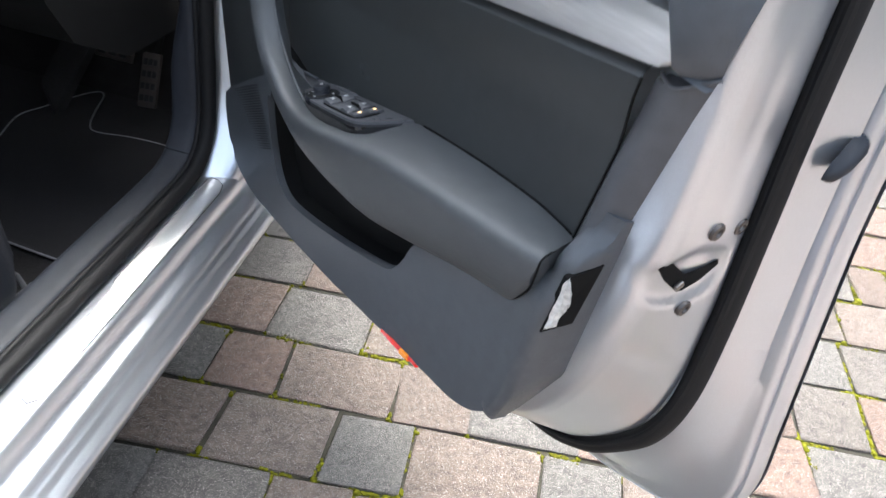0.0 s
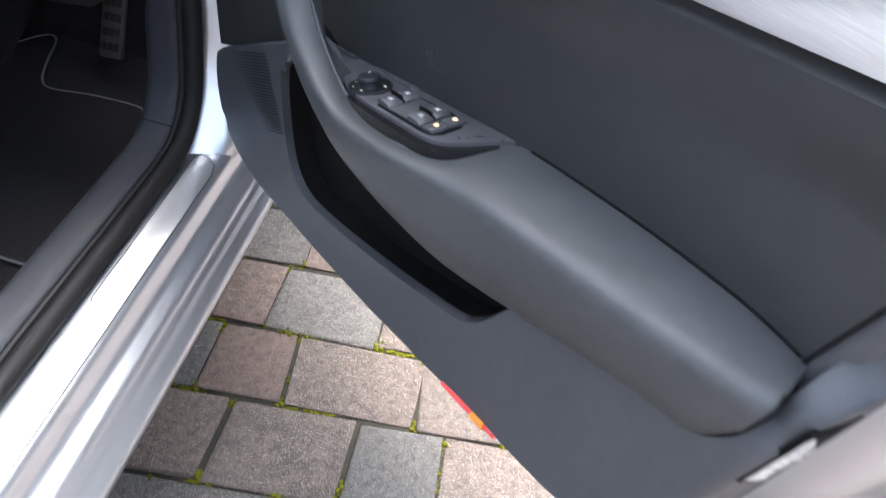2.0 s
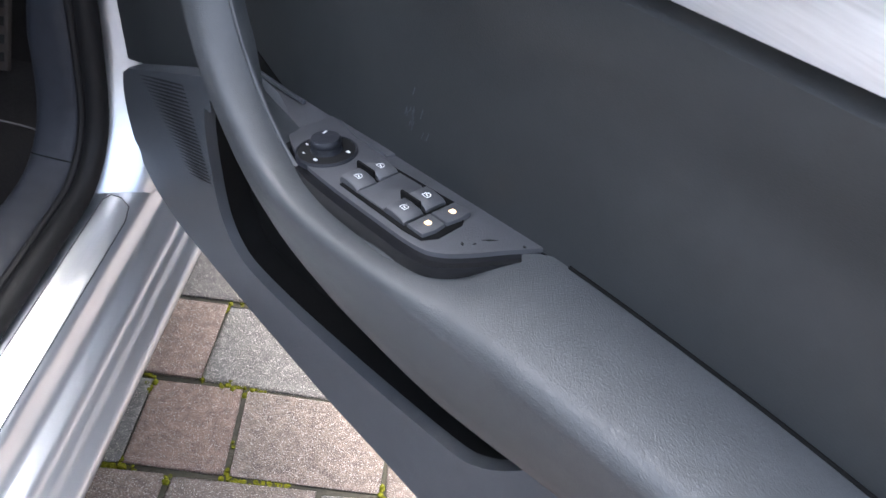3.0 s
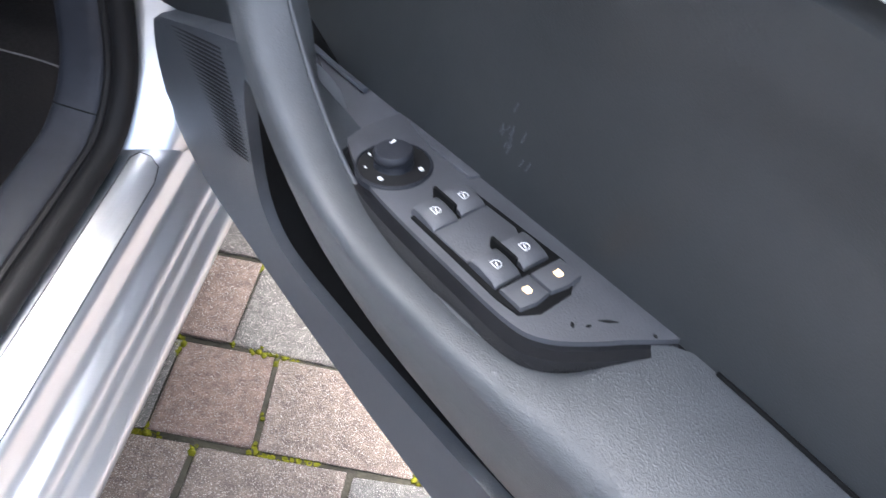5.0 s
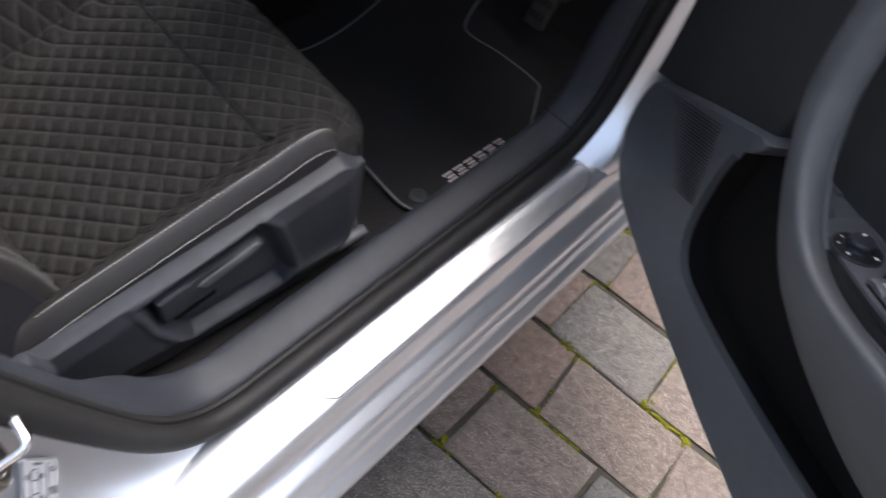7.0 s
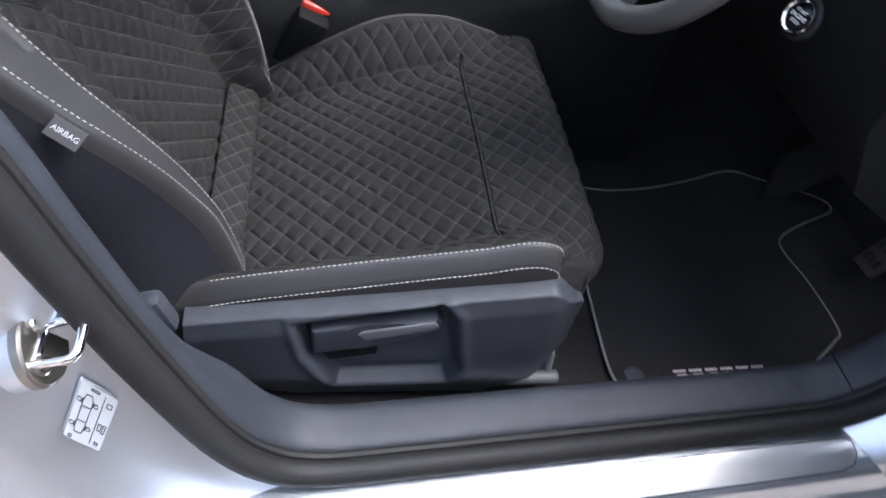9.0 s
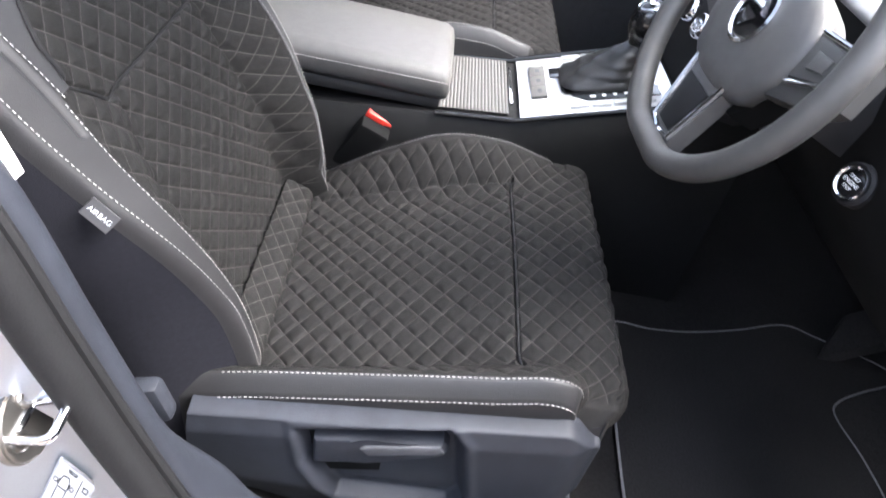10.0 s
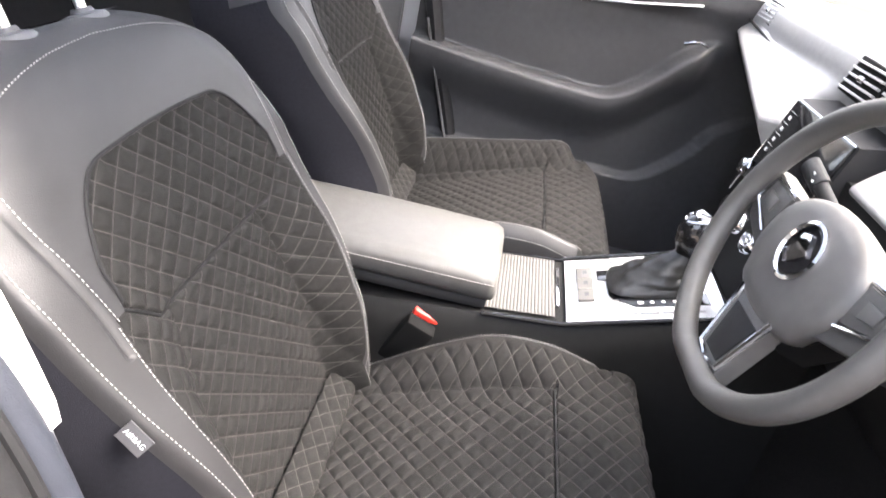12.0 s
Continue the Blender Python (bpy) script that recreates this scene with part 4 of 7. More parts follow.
tube(bm, spline([D(1.121, 0.8535, 0.0005), D(1.130, 0.8560, 0.030), D(1.136, 0.857, 0.050), D(1.133, 0.838, 0.0495), D(1.126, 0.812, 0.0478), D(1.108, 0.786, 0.0462), D(1.085, 0.776, 0.046)], 40), 0.0011, 6)
part("end_seam", bm, M_DEEP, door, "dark seam round the end of the armrest")
bm = bmesh.new()
tube(bm, [D(edge_u(z) - 0.0035, z, insert_w(edge_u(z), z) + 0.0012) for z in (0.855 + 0.0175 * k for k in range(11))], 0.0012, 6)
part("panel_seam", bm, M_DEEP, door, "dark seam beside the door insert")
bm = bmesh.new()
tube(bm, [D(t.x, t.y + 0.001, insert_w(t.x, t.y) + 0.0008) for t in Ts if 0.855 < t.x < 1.12], 0.0012, 6)
part("armrest_seam", bm, M_DEEP, door, "dark seam behind the armrest")
# switch panel: a along the panel, b across, h up
PO = D(0.6145, 0.765, 0.0)
P1 = DU * math.cos(radians(15)) + Vector((0, 0, math.sin(radians(15))))
P3 = Vector((0, 0, math.cos(radians(15)))) - DU * math.sin(radians(15))


def S(a, b, h=0.0):
    return PO + P1 * a + DN * b + P3 * h


bm = bmesh.new()
edge = spline([(0.238, 0.0, 0), (0.228, 0.02, 0), (0.214, 0.044, 0), (0.200, 0.060, 0), (0.182, 0.066, 0), (0.14, 0.067, 0), (0.093, 0.067, 0), (0.055, 0.065, 0), (0.028, 0.059, 0), (0.003, 0.049, 0)], 40)
well = [(p[0] + 0.004, p[1] + 0.002) for p in edge]
edge = [Vector((p[0] - 0.002, p[1] - 0.0055 * sstep(p[1], 0.0, 0.03), 0)) for p in edge]
prism(bm, [(p[0], p[1]) for p in edge] + [(-0.002, -0.002), (0.24, -0.002)], S, -0.03, 0.0, 0.0015, 2)
panel = part("switch_panel", bm, M_PLASTIC, door, "matt dark switch panel with scuffs")
bm = bmesh.new()
prism(bm, well + [(-0.002, -0.002), (0.24, -0.002)], S, -0.03, -0.0035, 0.001, 1)
part("panel_well", bm, M_GLOSS, panel, "dark well round the switch panel")
bm = bmesh.new()
prism(bm, [(-0.16, 0.0), (-0.002, -0.001), (0.003, 0.049), (-0.03, 0.040), (-0.09, 0.012), (-0.16, -0.01)], S, -0.02, -0.001, 0.001, 1)
part("panel_front", bm, M_PLASTIC, panel, "plain dark front part of the panel")
bm = bmesh.new()
tube(bm, spline([S(-0.11, 0.008, 0.004), S(-0.06, 0.008, 0.002), S(-0.036, 0.007, 0.001)], 8), 0.0022, 6)
part("panel_rib", bm, M_TRIM, panel, "worn rib")
bm = bmesh.new()
rim_ = [t for t in Ts if t[0] < 0.800]
tube(bm, [D(t[0] + 0.0005, t[1] + 0.001, t[2] + 0.001) for t in rim_], 0.0018, 8)
part("handle_rim", bm, M_ARM, door, "smooth rim round the switch recess")
# sculpted groove beside the dial
bm = bmesh.new()
prism(bm, [(0.004, 0.002), (0.086, 0.001), (0.083, 0.009), (0.045, 0.009)], S, -0.004, 0.0016, 0.0012, 2)
part("panel_wedge", bm, M_PLASTIC, panel, "sloped facet beside the dial")
# dial
bm = bmesh.new()
kn_ = S(0.0485, 0.038)
lathe(bm, [(0.0235, -0.004), (0.0235, 0.0008), (0.0225, 0.0014), (0.0, 0.0014)], S(0.0485, 0.038), P3, 40)
tube(bm, [kn_ + (P1 * math.cos(x) + DN * math.sin(x)) * 0.0226 + P3 * 0.0016 for x in (2 * math.pi * i / 40 for i in range(40))], 0.0007, 6, closed=True, up=P3)
dial = part("dial_ring", bm, M_BASE, panel, "round black mirror dial ring")
bm = bmesh.new()
lathe(bm, [(0.0215, 0.0010), (0.0215, 0.0018), (0.014, 0.0022), (0.0, 0.0022)], S(0.0485, 0.038), P3, 40)
part("dial_plate", bm, M_BLACK, dial)
bm = bmesh.new()
kn = S(0.0485, 0.038)
lathe(bm, [(0.0122, 0.0020), (0.0118, 0.003), (0.0110, 0.0065), (0.0118, 0.0075), (0.0118, 0.0108), (0.0106, 0.0124), (0.0, 0.0128)], kn, P3, 40)
for i in range(40):
    x = 2 * math.pi * i / 40
    c = kn + (P1 * math.cos(x) + DN * math.sin(x)) * 0.0112 + P3 * 0.0046
    box(bm, c, (0.0010, 0.0010, 0.0036), frame_at((0, 0, 0), P1 * math.cos(x) + DN * math.sin(x), P3).to_3x3())
part("dial_knob", bm, M_BASE, dial, "knurled black knob")
bm = bmesh.new()
for a, b, w, h in ((0.0495, 0.0385, 0.0045, 0.0012),):
    box(bm, S(0.0425, 0.0345, 0.0130), (0.0042, 0.0014, 0.0004), frame_at((0, 0, 0), P1 * 0.4 + DN, P3).to_3x3())
for ang, r, w, h in ((200, 0.0172, 0.0030, 0.0010), (155, 0.0172, 0.0026, 0.0010), (-35, 0.0172, 0.0034, 0.0022), (60, 0.0172, 0.0034, 0.0022), (110, 0.0172, 0.0022, 0.0010)):
    x = radians(ang)
    box(bm, kn + (P1 * math.cos(x) + DN * math.sin(x)) * r + P3 * 0.0026, (w, h, 0.0005), frame_at((0, 0, 0), P1, P3).to_3x3())
part("dial_marks", bm, M_WHITE, dial, "small white dial marks")
# window switches
bm = bmesh.new()
prism(bm, [(0.086, 0.014), (0.166, 0.0105), (0.177, 0.013), (0.186, 0.024), (0.1875, 0.045), (0.182, 0.0545), (0.168, 0.0565), (0.094, 0.0565)], S, -0.008, 0.0012, 0.001, 2)
deck = part("switch_deck", bm, M_DEEP, panel, "black deck under the window switches")
bm = bmesh.new()
prism(bm, [(0.110, 0.0165), (0.134, 0.0155), (0.141, 0.0185), (0.141, 0.0535), (0.112, 0.0540)], S, -0.006, 0.0024, 0.0012, 2)
part("switch_recess", bm, M_PLASTIC, deck, "hollow between the switches")


def symbol(bm, a, b, k, h):
    """Window-lifter mark: a rounded arch with a bar."""
    pts = [(-1, -0.75), (1, -0.75), (1, 0.25), (0.45, 0.85), (-0.35, 0.85), (-1, 0.25)]
    for i in range(6):
        p, q = pts[i], pts[(i + 1) % 6]
        tube(bm, [S(a + p[0] * k, b - p[1] * k, h), S(a + q[0] * k, b - q[1] * k, h)], 0.0003, 4)
    tube(bm, [S(a - 0.4 * k, b - 0.1 * k, h), S(a + 0.5 * k, b + 0.2 * k, h)], 0.0005, 4)


for a, b in ((0.102, 0.046), (0.100, 0.026), (0.153, 0.0455), (0.151, 0.0255)):
    bm = bmesh.new()
    lo = [(-0.0105, 0.0), (0.010, 0.0)]
    w = 0.0082
    secs = []
    for y in (-w, -w + 0.0015, w - 0.0015, w):
        e = 0.0 if abs(y) < w - 0.0005 else -0.0012
        secs.append([S(a - 0.0105, b + y, -0.003), S(a - 0.0105, b + y, 0.004 + e), S(a - 0.0085, b + y, 0.0068 + e), S(a - 0.002, b + y, 0.0072 + e), S(a + 0.0075, b + y, 0.0058 + e), S(a + 0.0105, b + y, 0.0036 + e), S(a + 0.0110, b + y, -0.003)])
    loft(bm, secs)
    sw = part("window_switch", bm, M_PLASTIC, panel, "black rocker window switch")
    bm = bmesh.new()
    symbol(bm, a + 0.001, b, 0.0027, 0.0072)
    part("switch_symbol", bm, M_WHITE, sw, "white window symbol")
for a in (0.093, 0.144):
    bm = bmesh.new()
    box(bm, S(a + 0.004, 0.036, 0.004), (0.020, 0.0022, 0.010), frame_at((0, 0, 0), P1, P3).to_3x3(), 0.0006)
    part("switch_divider", bm, M_DEEP, panel, "black rib between switches")
for b0, b1 in ((0.0345, 0.053), (0.0135, 0.0335)):
    bm = bmesh.new()
    prism(bm, [(0.166, b0), (0.1815, b0), (0.1830, (b0 + b1) / 2), (0.1815, b1), (0.166, b1)], S, -0.002, 0.0042, 0.0014, 2)
    lk = part("lock_switch", bm, M_PLASTIC, panel, "black locking switch with lit symbol")
    bm = bmesh.new()
    c = (b0 + b1) / 2 - 0.001
    prism(bm, [(0.1725, c - 0.0019), (0.1760, c - 0.0019), (0.1770, c), (0.1760, c + 0.0019), (0.1725, c + 0.0019)], S, 0.0040, 0.0047)
    part("lit_symbol", bm, M_GLOW, lk, "lit amber symbol")
bm = bmesh.new()
for a, b, L, ang in ((0.212, 0.018, 0.010, 2.3), (0.199, 0.036, 0.004, 0.6), (0.226, 0.010, 0.003, 0.2), (0.206, 0.030, 0.003, 1.9)):
    t = P1 * math.cos(ang) + DN * math.sin(ang)
    tube(bm, [S(a, b, 0.0), S(a, b, 0.0) + t * L / 2, S(a, b, 0.0) + t * L], [0.0003, 0.0011, 0.0003], 6, squash=0.35, up=P3)
part("scuffs", bm, M_DEEP, panel, "dark scuff marks on the panel")
bm = bmesh.new()
rnd = random.Random(9)
for i in range(16):
    u, z = 0.706 + rnd.uniform(-.006, .006) + (0.016 if i > 11 else 0), 0.842 + rnd.uniform(-.016, .014)
    tube(bm, [D(u, z, insert_w(u, z) + 0.0001), D(u - 0.001, z - rnd.uniform(.003, .009), insert_w(u, z) + 0.0001)], 0.0005, 5)
part("pale_scuff", bm, M_TRIM, door, "pale scuff on the door insert")


# ---- seats ----
BUP = Vector((0, -0.390, 0.921))                 # up the backrest
BFW = Vector((0, 0.921, 0.390))                  # out of it


def path_at(path, t):
    x = t * (len(path) - 1)
    i = min(int(x), len(path) - 2)
    f = x - i
    q = [Vector((*path[max(0, min(len(path) - 1, i + o))], 0)) for o in (-1, 0, 1, 2)]
    v = 0.5 * ((2 * q[1]) + (q[2] - q[0]) * f + (2 * q[0] - 5 * q[1] + 4 * q[2] - q[3]) * f * f + (3 * q[1] - q[0] - 3 * q[2] + q[3]) * f ** 3)
    return v.x, v.y


def ramp_at(pts, x):
    """Smooth value at x through a few (x, value) pairs."""
    if x <= pts[0][0]:
        return pts[0][1]
    for i in range(len(pts) - 1):
        (x0, v0), (x1, v1) = pts[i], pts[i + 1]
        if x <= x1:
            pa, pb = pts[max(0, i - 1)], pts[min(len(pts) - 1, i + 2)]
            m0 = (v1 - pa[1]) / (x1 - pa[0])
            m1 = (pb[1] - v0) / (pb[0] - x0)
            h, f = x1 - x0, (x - x0) / (x1 - x0)
            return (1 + 2 * f) * (1 - f) ** 2 * v0 + f * (1 - f) ** 2 * h * m0 + f * f * (3 - 2 * f) * v1 + f * f * (f - 1) * h * m1
    return pts[-1][1]


def upper_low(a):
    return 0.374 + max(0.0, a - 0.146) / 0.052 * 0.040


def upper_high(a):
    return 0.538 - 0.004 * (a / 0.11) ** 2 if a < 0.11 else 0.534 - 0.080 * ((a - 0.11) / 0.088) ** 2.3


def in_upper(a, s):
    a = abs(a)
    return a < 0.198 and upper_low(a) < s < upper_high(a)


def quilt(p, q, w, h):
    """Diamond quilting: height of the padding, and where in the pattern."""
    k = [math.sqrt(math.sin(math.pi * (p / w + sg * q / h)) ** 2 + 0.003) - 0.054 for sg in (1, -1)]
    m = 1.9 * k[0] * k[1] / (k[0] + k[1] + 0.02)
    return 0.0045 * (1 - (1 - min(1.0, m)) ** 1.7) - 0.0045, (0.8, p / w, q / h)


CUSH = [(-0.27, 0.396), (-0.235, 0.410), (-0.20, 0.422), (-0.10, 0.456), (0.0, 0.490), (0.105, 0.527), (0.15, 0.540), (0.19, 0.547), (0.218, 0.546), (0.236, 0.535), (0.246, 0.512), (0.244, 0.490), (0.226, 0.474)]
BACK = [(-0.03, -0.034), (0.06, -0.030), (0.16, -0.022), (0.26, -0.016), (0.36, -0.013), (0.44, -0.014), (0.52, -0.024), (0.58, -0.037), (0.618, -0.052), (0.640, -0.074), (0.650, -0.102), (0.640, -0.128), (0.56, -0.138), (0.3, -0.137), (0.0, -0.135)]
OUTER_RISE = ((-0.26, 0.098), (-0.19, 0.093), (-0.10, 0.082), (0.0, 0.069), (0.07, 0.058), (0.14, 0.047), (0.195, 0.0))
INNER_RISE = ((-0.25, 0.0), (-0.20, 0.014), (-0.11, 0.048), (-0.01, 0.070), (0.08, 0.048), (0.15, 0.012), (0.18, 0.0))
BACK_HALF = ((-0.03, 0.222), (0.15, 0.232), (0.20, 0.239), (0.25, 0.250), (0.30, 0.261), (0.35, 0.269), (0.43, 0.279), (0.486, 0.282), (0.52, 0.274), (0.55, 0.255), (0.59, 0.222), (0.62, 0.177), (0.648, 0.12))
BACK_SEAM = ((-0.03, 0.200), (0.15, 0.208), (0.20, 0.210), (0.25, 0.217), (0.30, 0.222), (0.36, 0.223), (0.42, 0.222), (0.47, 0.228), (0.53, 0.236))
BACK_RISE = ((-0.03, 0.052), (0.08, 0.068), (0.15, 0.072), (0.20, 0.066), (0.25, 0.058), (0.30, 0.045), (0.35, 0.029), (0.42, 0.013), (0.50, 0.004))


def half_cush(y):
    return 0.264 - 0.004 * sstep(y, 0.13, 0.20)


def cushion_point(cx, oy, dz, q, t):
    """Place on the cushion, region and quilting; q across (-1..1), t from back to front."""
    y, z = path_at(CUSH, t)
    H = half_cush(y if t < 0.8 else 0.21)
    aq = abs(q)
    sg = 1 if q >= 0 else -1
    a = min(1.0, aq / 0.88) * H
    rise = ramp_at(OUTER_RISE if sg * cx > 0 else INNER_RISE, y) * sstep(a, 0.165, 0.246) if t < 0.75 else 0.0
    rise -= 0.020 * max(0.0, (a - (H - 0.015)) / 0.015) ** 1.3 * (1 if t < 0.8 else 0.4)
    rise += 0.006 * (1 - (a / 0.19) ** 2) if a < 0.19 and t < 0.75 else 0.0
    drop = max(0.0, (aq - 0.88) / 0.12)
    round_off = 0.046 * sstep(t, 0.50, 0.64) * max(0.0, (a - 0.19) / (H - 0.19)) ** 1.6 if sg * cx > 0 else 0.0   # front corner by the door
    region, th, hq = "skin", (0.0, 0.0, 0.0), 0.0
    if drop == 0.0:
        if a < 0.188 and y < 0.103 and t < 0.6:
            region = "insert"
        elif (y > 0.107 or t > 0.6) and (a < 0.20 or y > 0.168 or t > 0.65):
            region = "roll"
        elif a < H - 0.018 and t < 0.62:
            region = "wing"
        if region in ("insert", "roll", "wing"):
            arc = y if t < 0.7 else y + (0.56 - z)
            hq, th = quilt(arc, a, 0.0305, 0.0368)
            fade = 1 - sstep(a, H - 0.034, H - 0.018)
            if region == "wing":
                hq, th = hq * fade, (th[0] * fade, th[1], th[2])
            if t > 0.6:
                k = 1 - 0.7 * sstep(t, 0.66, 0.84)
                hq, th = hq * fade * k, (th[0] * fade * k, th[1], th[2])
    groove = 0.0
    if t < 0.6:
        groove = 0.006 * math.exp(-((y - 0.105) / 0.0028) ** 2) * (a < 0.2)
        if y < 0.11:
            groove += 0.005 * math.exp(-((a - 0.190) / 0.004) ** 2)
    nz = Vector((0, -0.32, 0.947)) if t < 0.72 else Vector((0, 0.8, 0.6)) if t < 0.86 else Vector((0, 1, 0.1))
    p = Vector((cx + sg * (a + 0.004 * math.sin(drop * 1.5)), y + oy - round_off, z + rise + dz + 0.9 * round_off * sstep(t, 0.66, 0.86) - drop * (0.085 - 0.055 * sstep(t, 0.52, 0.68)))) + nz * (hq - groove)
    return p, region, th


def lower_half(s):                               # half width of the lower back panel
    return 0.116 + 0.26 * max(0.0, 0.38 - s)


def back_point(cx, oy, dz, q, t):
    s, f = path_at(BACK, t)
    front = t < 0.70
    H = ramp_at(BACK_HALF, s)
    aq = abs(q)
    sg = 1 if q >= 0 else -1
    a = min(1.0, aq / 0.86) * H
    seam = ramp_at(BACK_SEAM, s)
    rise = ramp_at(BACK_RISE, s) * sstep(a, lower_half(s) - 0.02, seam) - 0.12 * max(0.0, a - seam) if front else 0.0
    rise -= (0.014 * max(0.0, (a - (H - 0.012)) / 0.012) ** 2 + 0.016 * max(0.0, (a - (H - 0.07)) / 0.07) ** 2 * sstep(s, 0.44, 0.52)) if front else 0.0
    drop = max(0.0, (aq - 0.86) / 0.14) if front else 0.0
    region, th, hq = ("side" if drop > 0 and (s < 0.52 or drop > 0.5) else "skin"), (0.0, 0.0, 0.0), 0.0
    groove = 0.0
    if front and drop == 0.0:
        wing_top = upper_low(min(a, 0.2)) - 0.002
        if in_upper(a, s):
            region = "upper"
        elif s < 0.372 and a < lower_half(s):
            region = "lower"
        elif s < wing_top and a < ramp_at(BACK_SEAM, s) - 0.003:
            region = "wing"
        if region != "skin":
            hq, th = quilt(s - 0.376, a, 0.0310, 0.0385)
            near = min((0.198 - a) / 0.012, (s - upper_low(a)) / 0.008, (upper_high(a) - s) / 0.010) if region == "upper" else min((seam - 0.003 - a) / 0.014, (0.43 - s) / 0.01)
            near = max(0.0, min(1.0, near))
            hq, th = hq * near, (th[0] * min(1.0, near * 3), th[1], th[2])
        if s < 0.39:
            groove += 0.006 * math.exp(-((a - lower_half(s)) / 0.005) ** 2) * (s < 0.37)
        if a < 0.2:
            groove += 0.007 * math.exp(-((s - upper_low(a)) / 0.0035) ** 2)
        if s > 0.38:
            groove += 0.003 * math.exp(-((a - ramp_at(BACK_SEAM, s) - 0.006) / 0.004) ** 2) * sstep(s, 0.56, 0.50)
    p = Vector((cx + sg * (a + (0.028 + 0.022 * sstep(s, 0.25, 0.0)) * math.sin(drop * 2.0) * (s < 0.6)), oy - 0.2, 0.42 + dz)) + BUP * s + BFW * (f + rise + hq - groove - drop * 0.13)
    return p, region, th


def bisect_run(run, x):
    lo, hi = 0, len(run) - 1
    while hi - lo > 1:
        m = (lo + hi) // 2
        lo, hi = (m, hi) if run[m] <= x else (lo, m)
    return lo


@functools.lru_cache(maxsize=None)
def surface(cx, oy, dz, fn, nu, nv):
    """All points of a seat surface and the region of every cell."""
    path = CUSH if fn is cushion_point else BACK
    pts = [Vector(path_at(path, k / 400)) for k in range(401)]
    run = [0.0]
    for a, b in zip(pts, pts[1:]):
        run.append(run[-1] + (b - a).length)

    def even(f):
        k = min(399, max(0, bisect_run(run, f * run[-1])))
        return (k + (f * run[-1] - run[k]) / max(1e-9, run[k + 1] - run[k])) / 400
    flat = 0.80 if fn is cushion_point else 0.52   # share of the way that is quilted: four fifths of the rows lie there

    def row(f):
        return even(f / 0.86 * flat if f < 0.86 else flat + (f - 0.86) / 0.14 * (1 - flat))
    T, M = [row(j / nv) for j in range(nv + 1)], [row((j + .5) / nv) for j in range(nv)]
    P = [[fn(cx, oy, dz, -1 + 2 * i / nu, t) for t in T] for i in range(nu + 1)]
    C = [[fn(cx, oy, dz, -1 + 2 * (i + .5) / nu, t)[1] for t in M] for i in range(nu)]
    return P, C


def patch(cx, oy, dz, fn, wanted, nu, nv, only=0):
    """The cells of one region of a seat surface, as a bmesh with the quilting's pattern."""
    P, C = surface(cx, oy, dz, fn, nu, nv)
    bm = bmesh.new()
    lays = [bm.verts.layers.float.new(n) for n in ("thread", "qa", "qb")]
    V = {}

    def vert(i, j):
        if (i, j) not in V:
            p, r, th = P[i][j]
            v = bm.verts.new(p)
            for lay, x in zip(lays, (th[0] * (1.0 if cx > 0 else 0.45), th[1], th[2])):
                v[lay] = x
            V[i, j] = v
        return V[i, j]
    for i in range(nu):
        if only and (i + .5 - nu / 2) * only < 0:
            continue
        for j in range(nv):
            if C[i][j] == wanted:
                bm.faces.new((vert(i, j), vert(i + 1, j), vert(i + 1, j + 1), vert(i, j + 1)))
    return bm


def find_t(path, first, lim):
    lo, hi = 0.0, lim
    for k in range(30):
        m = (lo + hi) / 2
        lo, hi = (m, hi) if path_at(path, m)[0] < first else (lo, m)
    return lo


def back_at(cx, oy, dz, a, s, up=0.0):
    """Place on the front of the backrest, a from its middle, s up it."""
    p = back_point(cx, oy, dz, math.copysign(0.86 * min(1.0, abs(a) / ramp_at(BACK_HALF, s)), a), find_t(BACK, s, 0.70))[0]
    return p + BFW * up


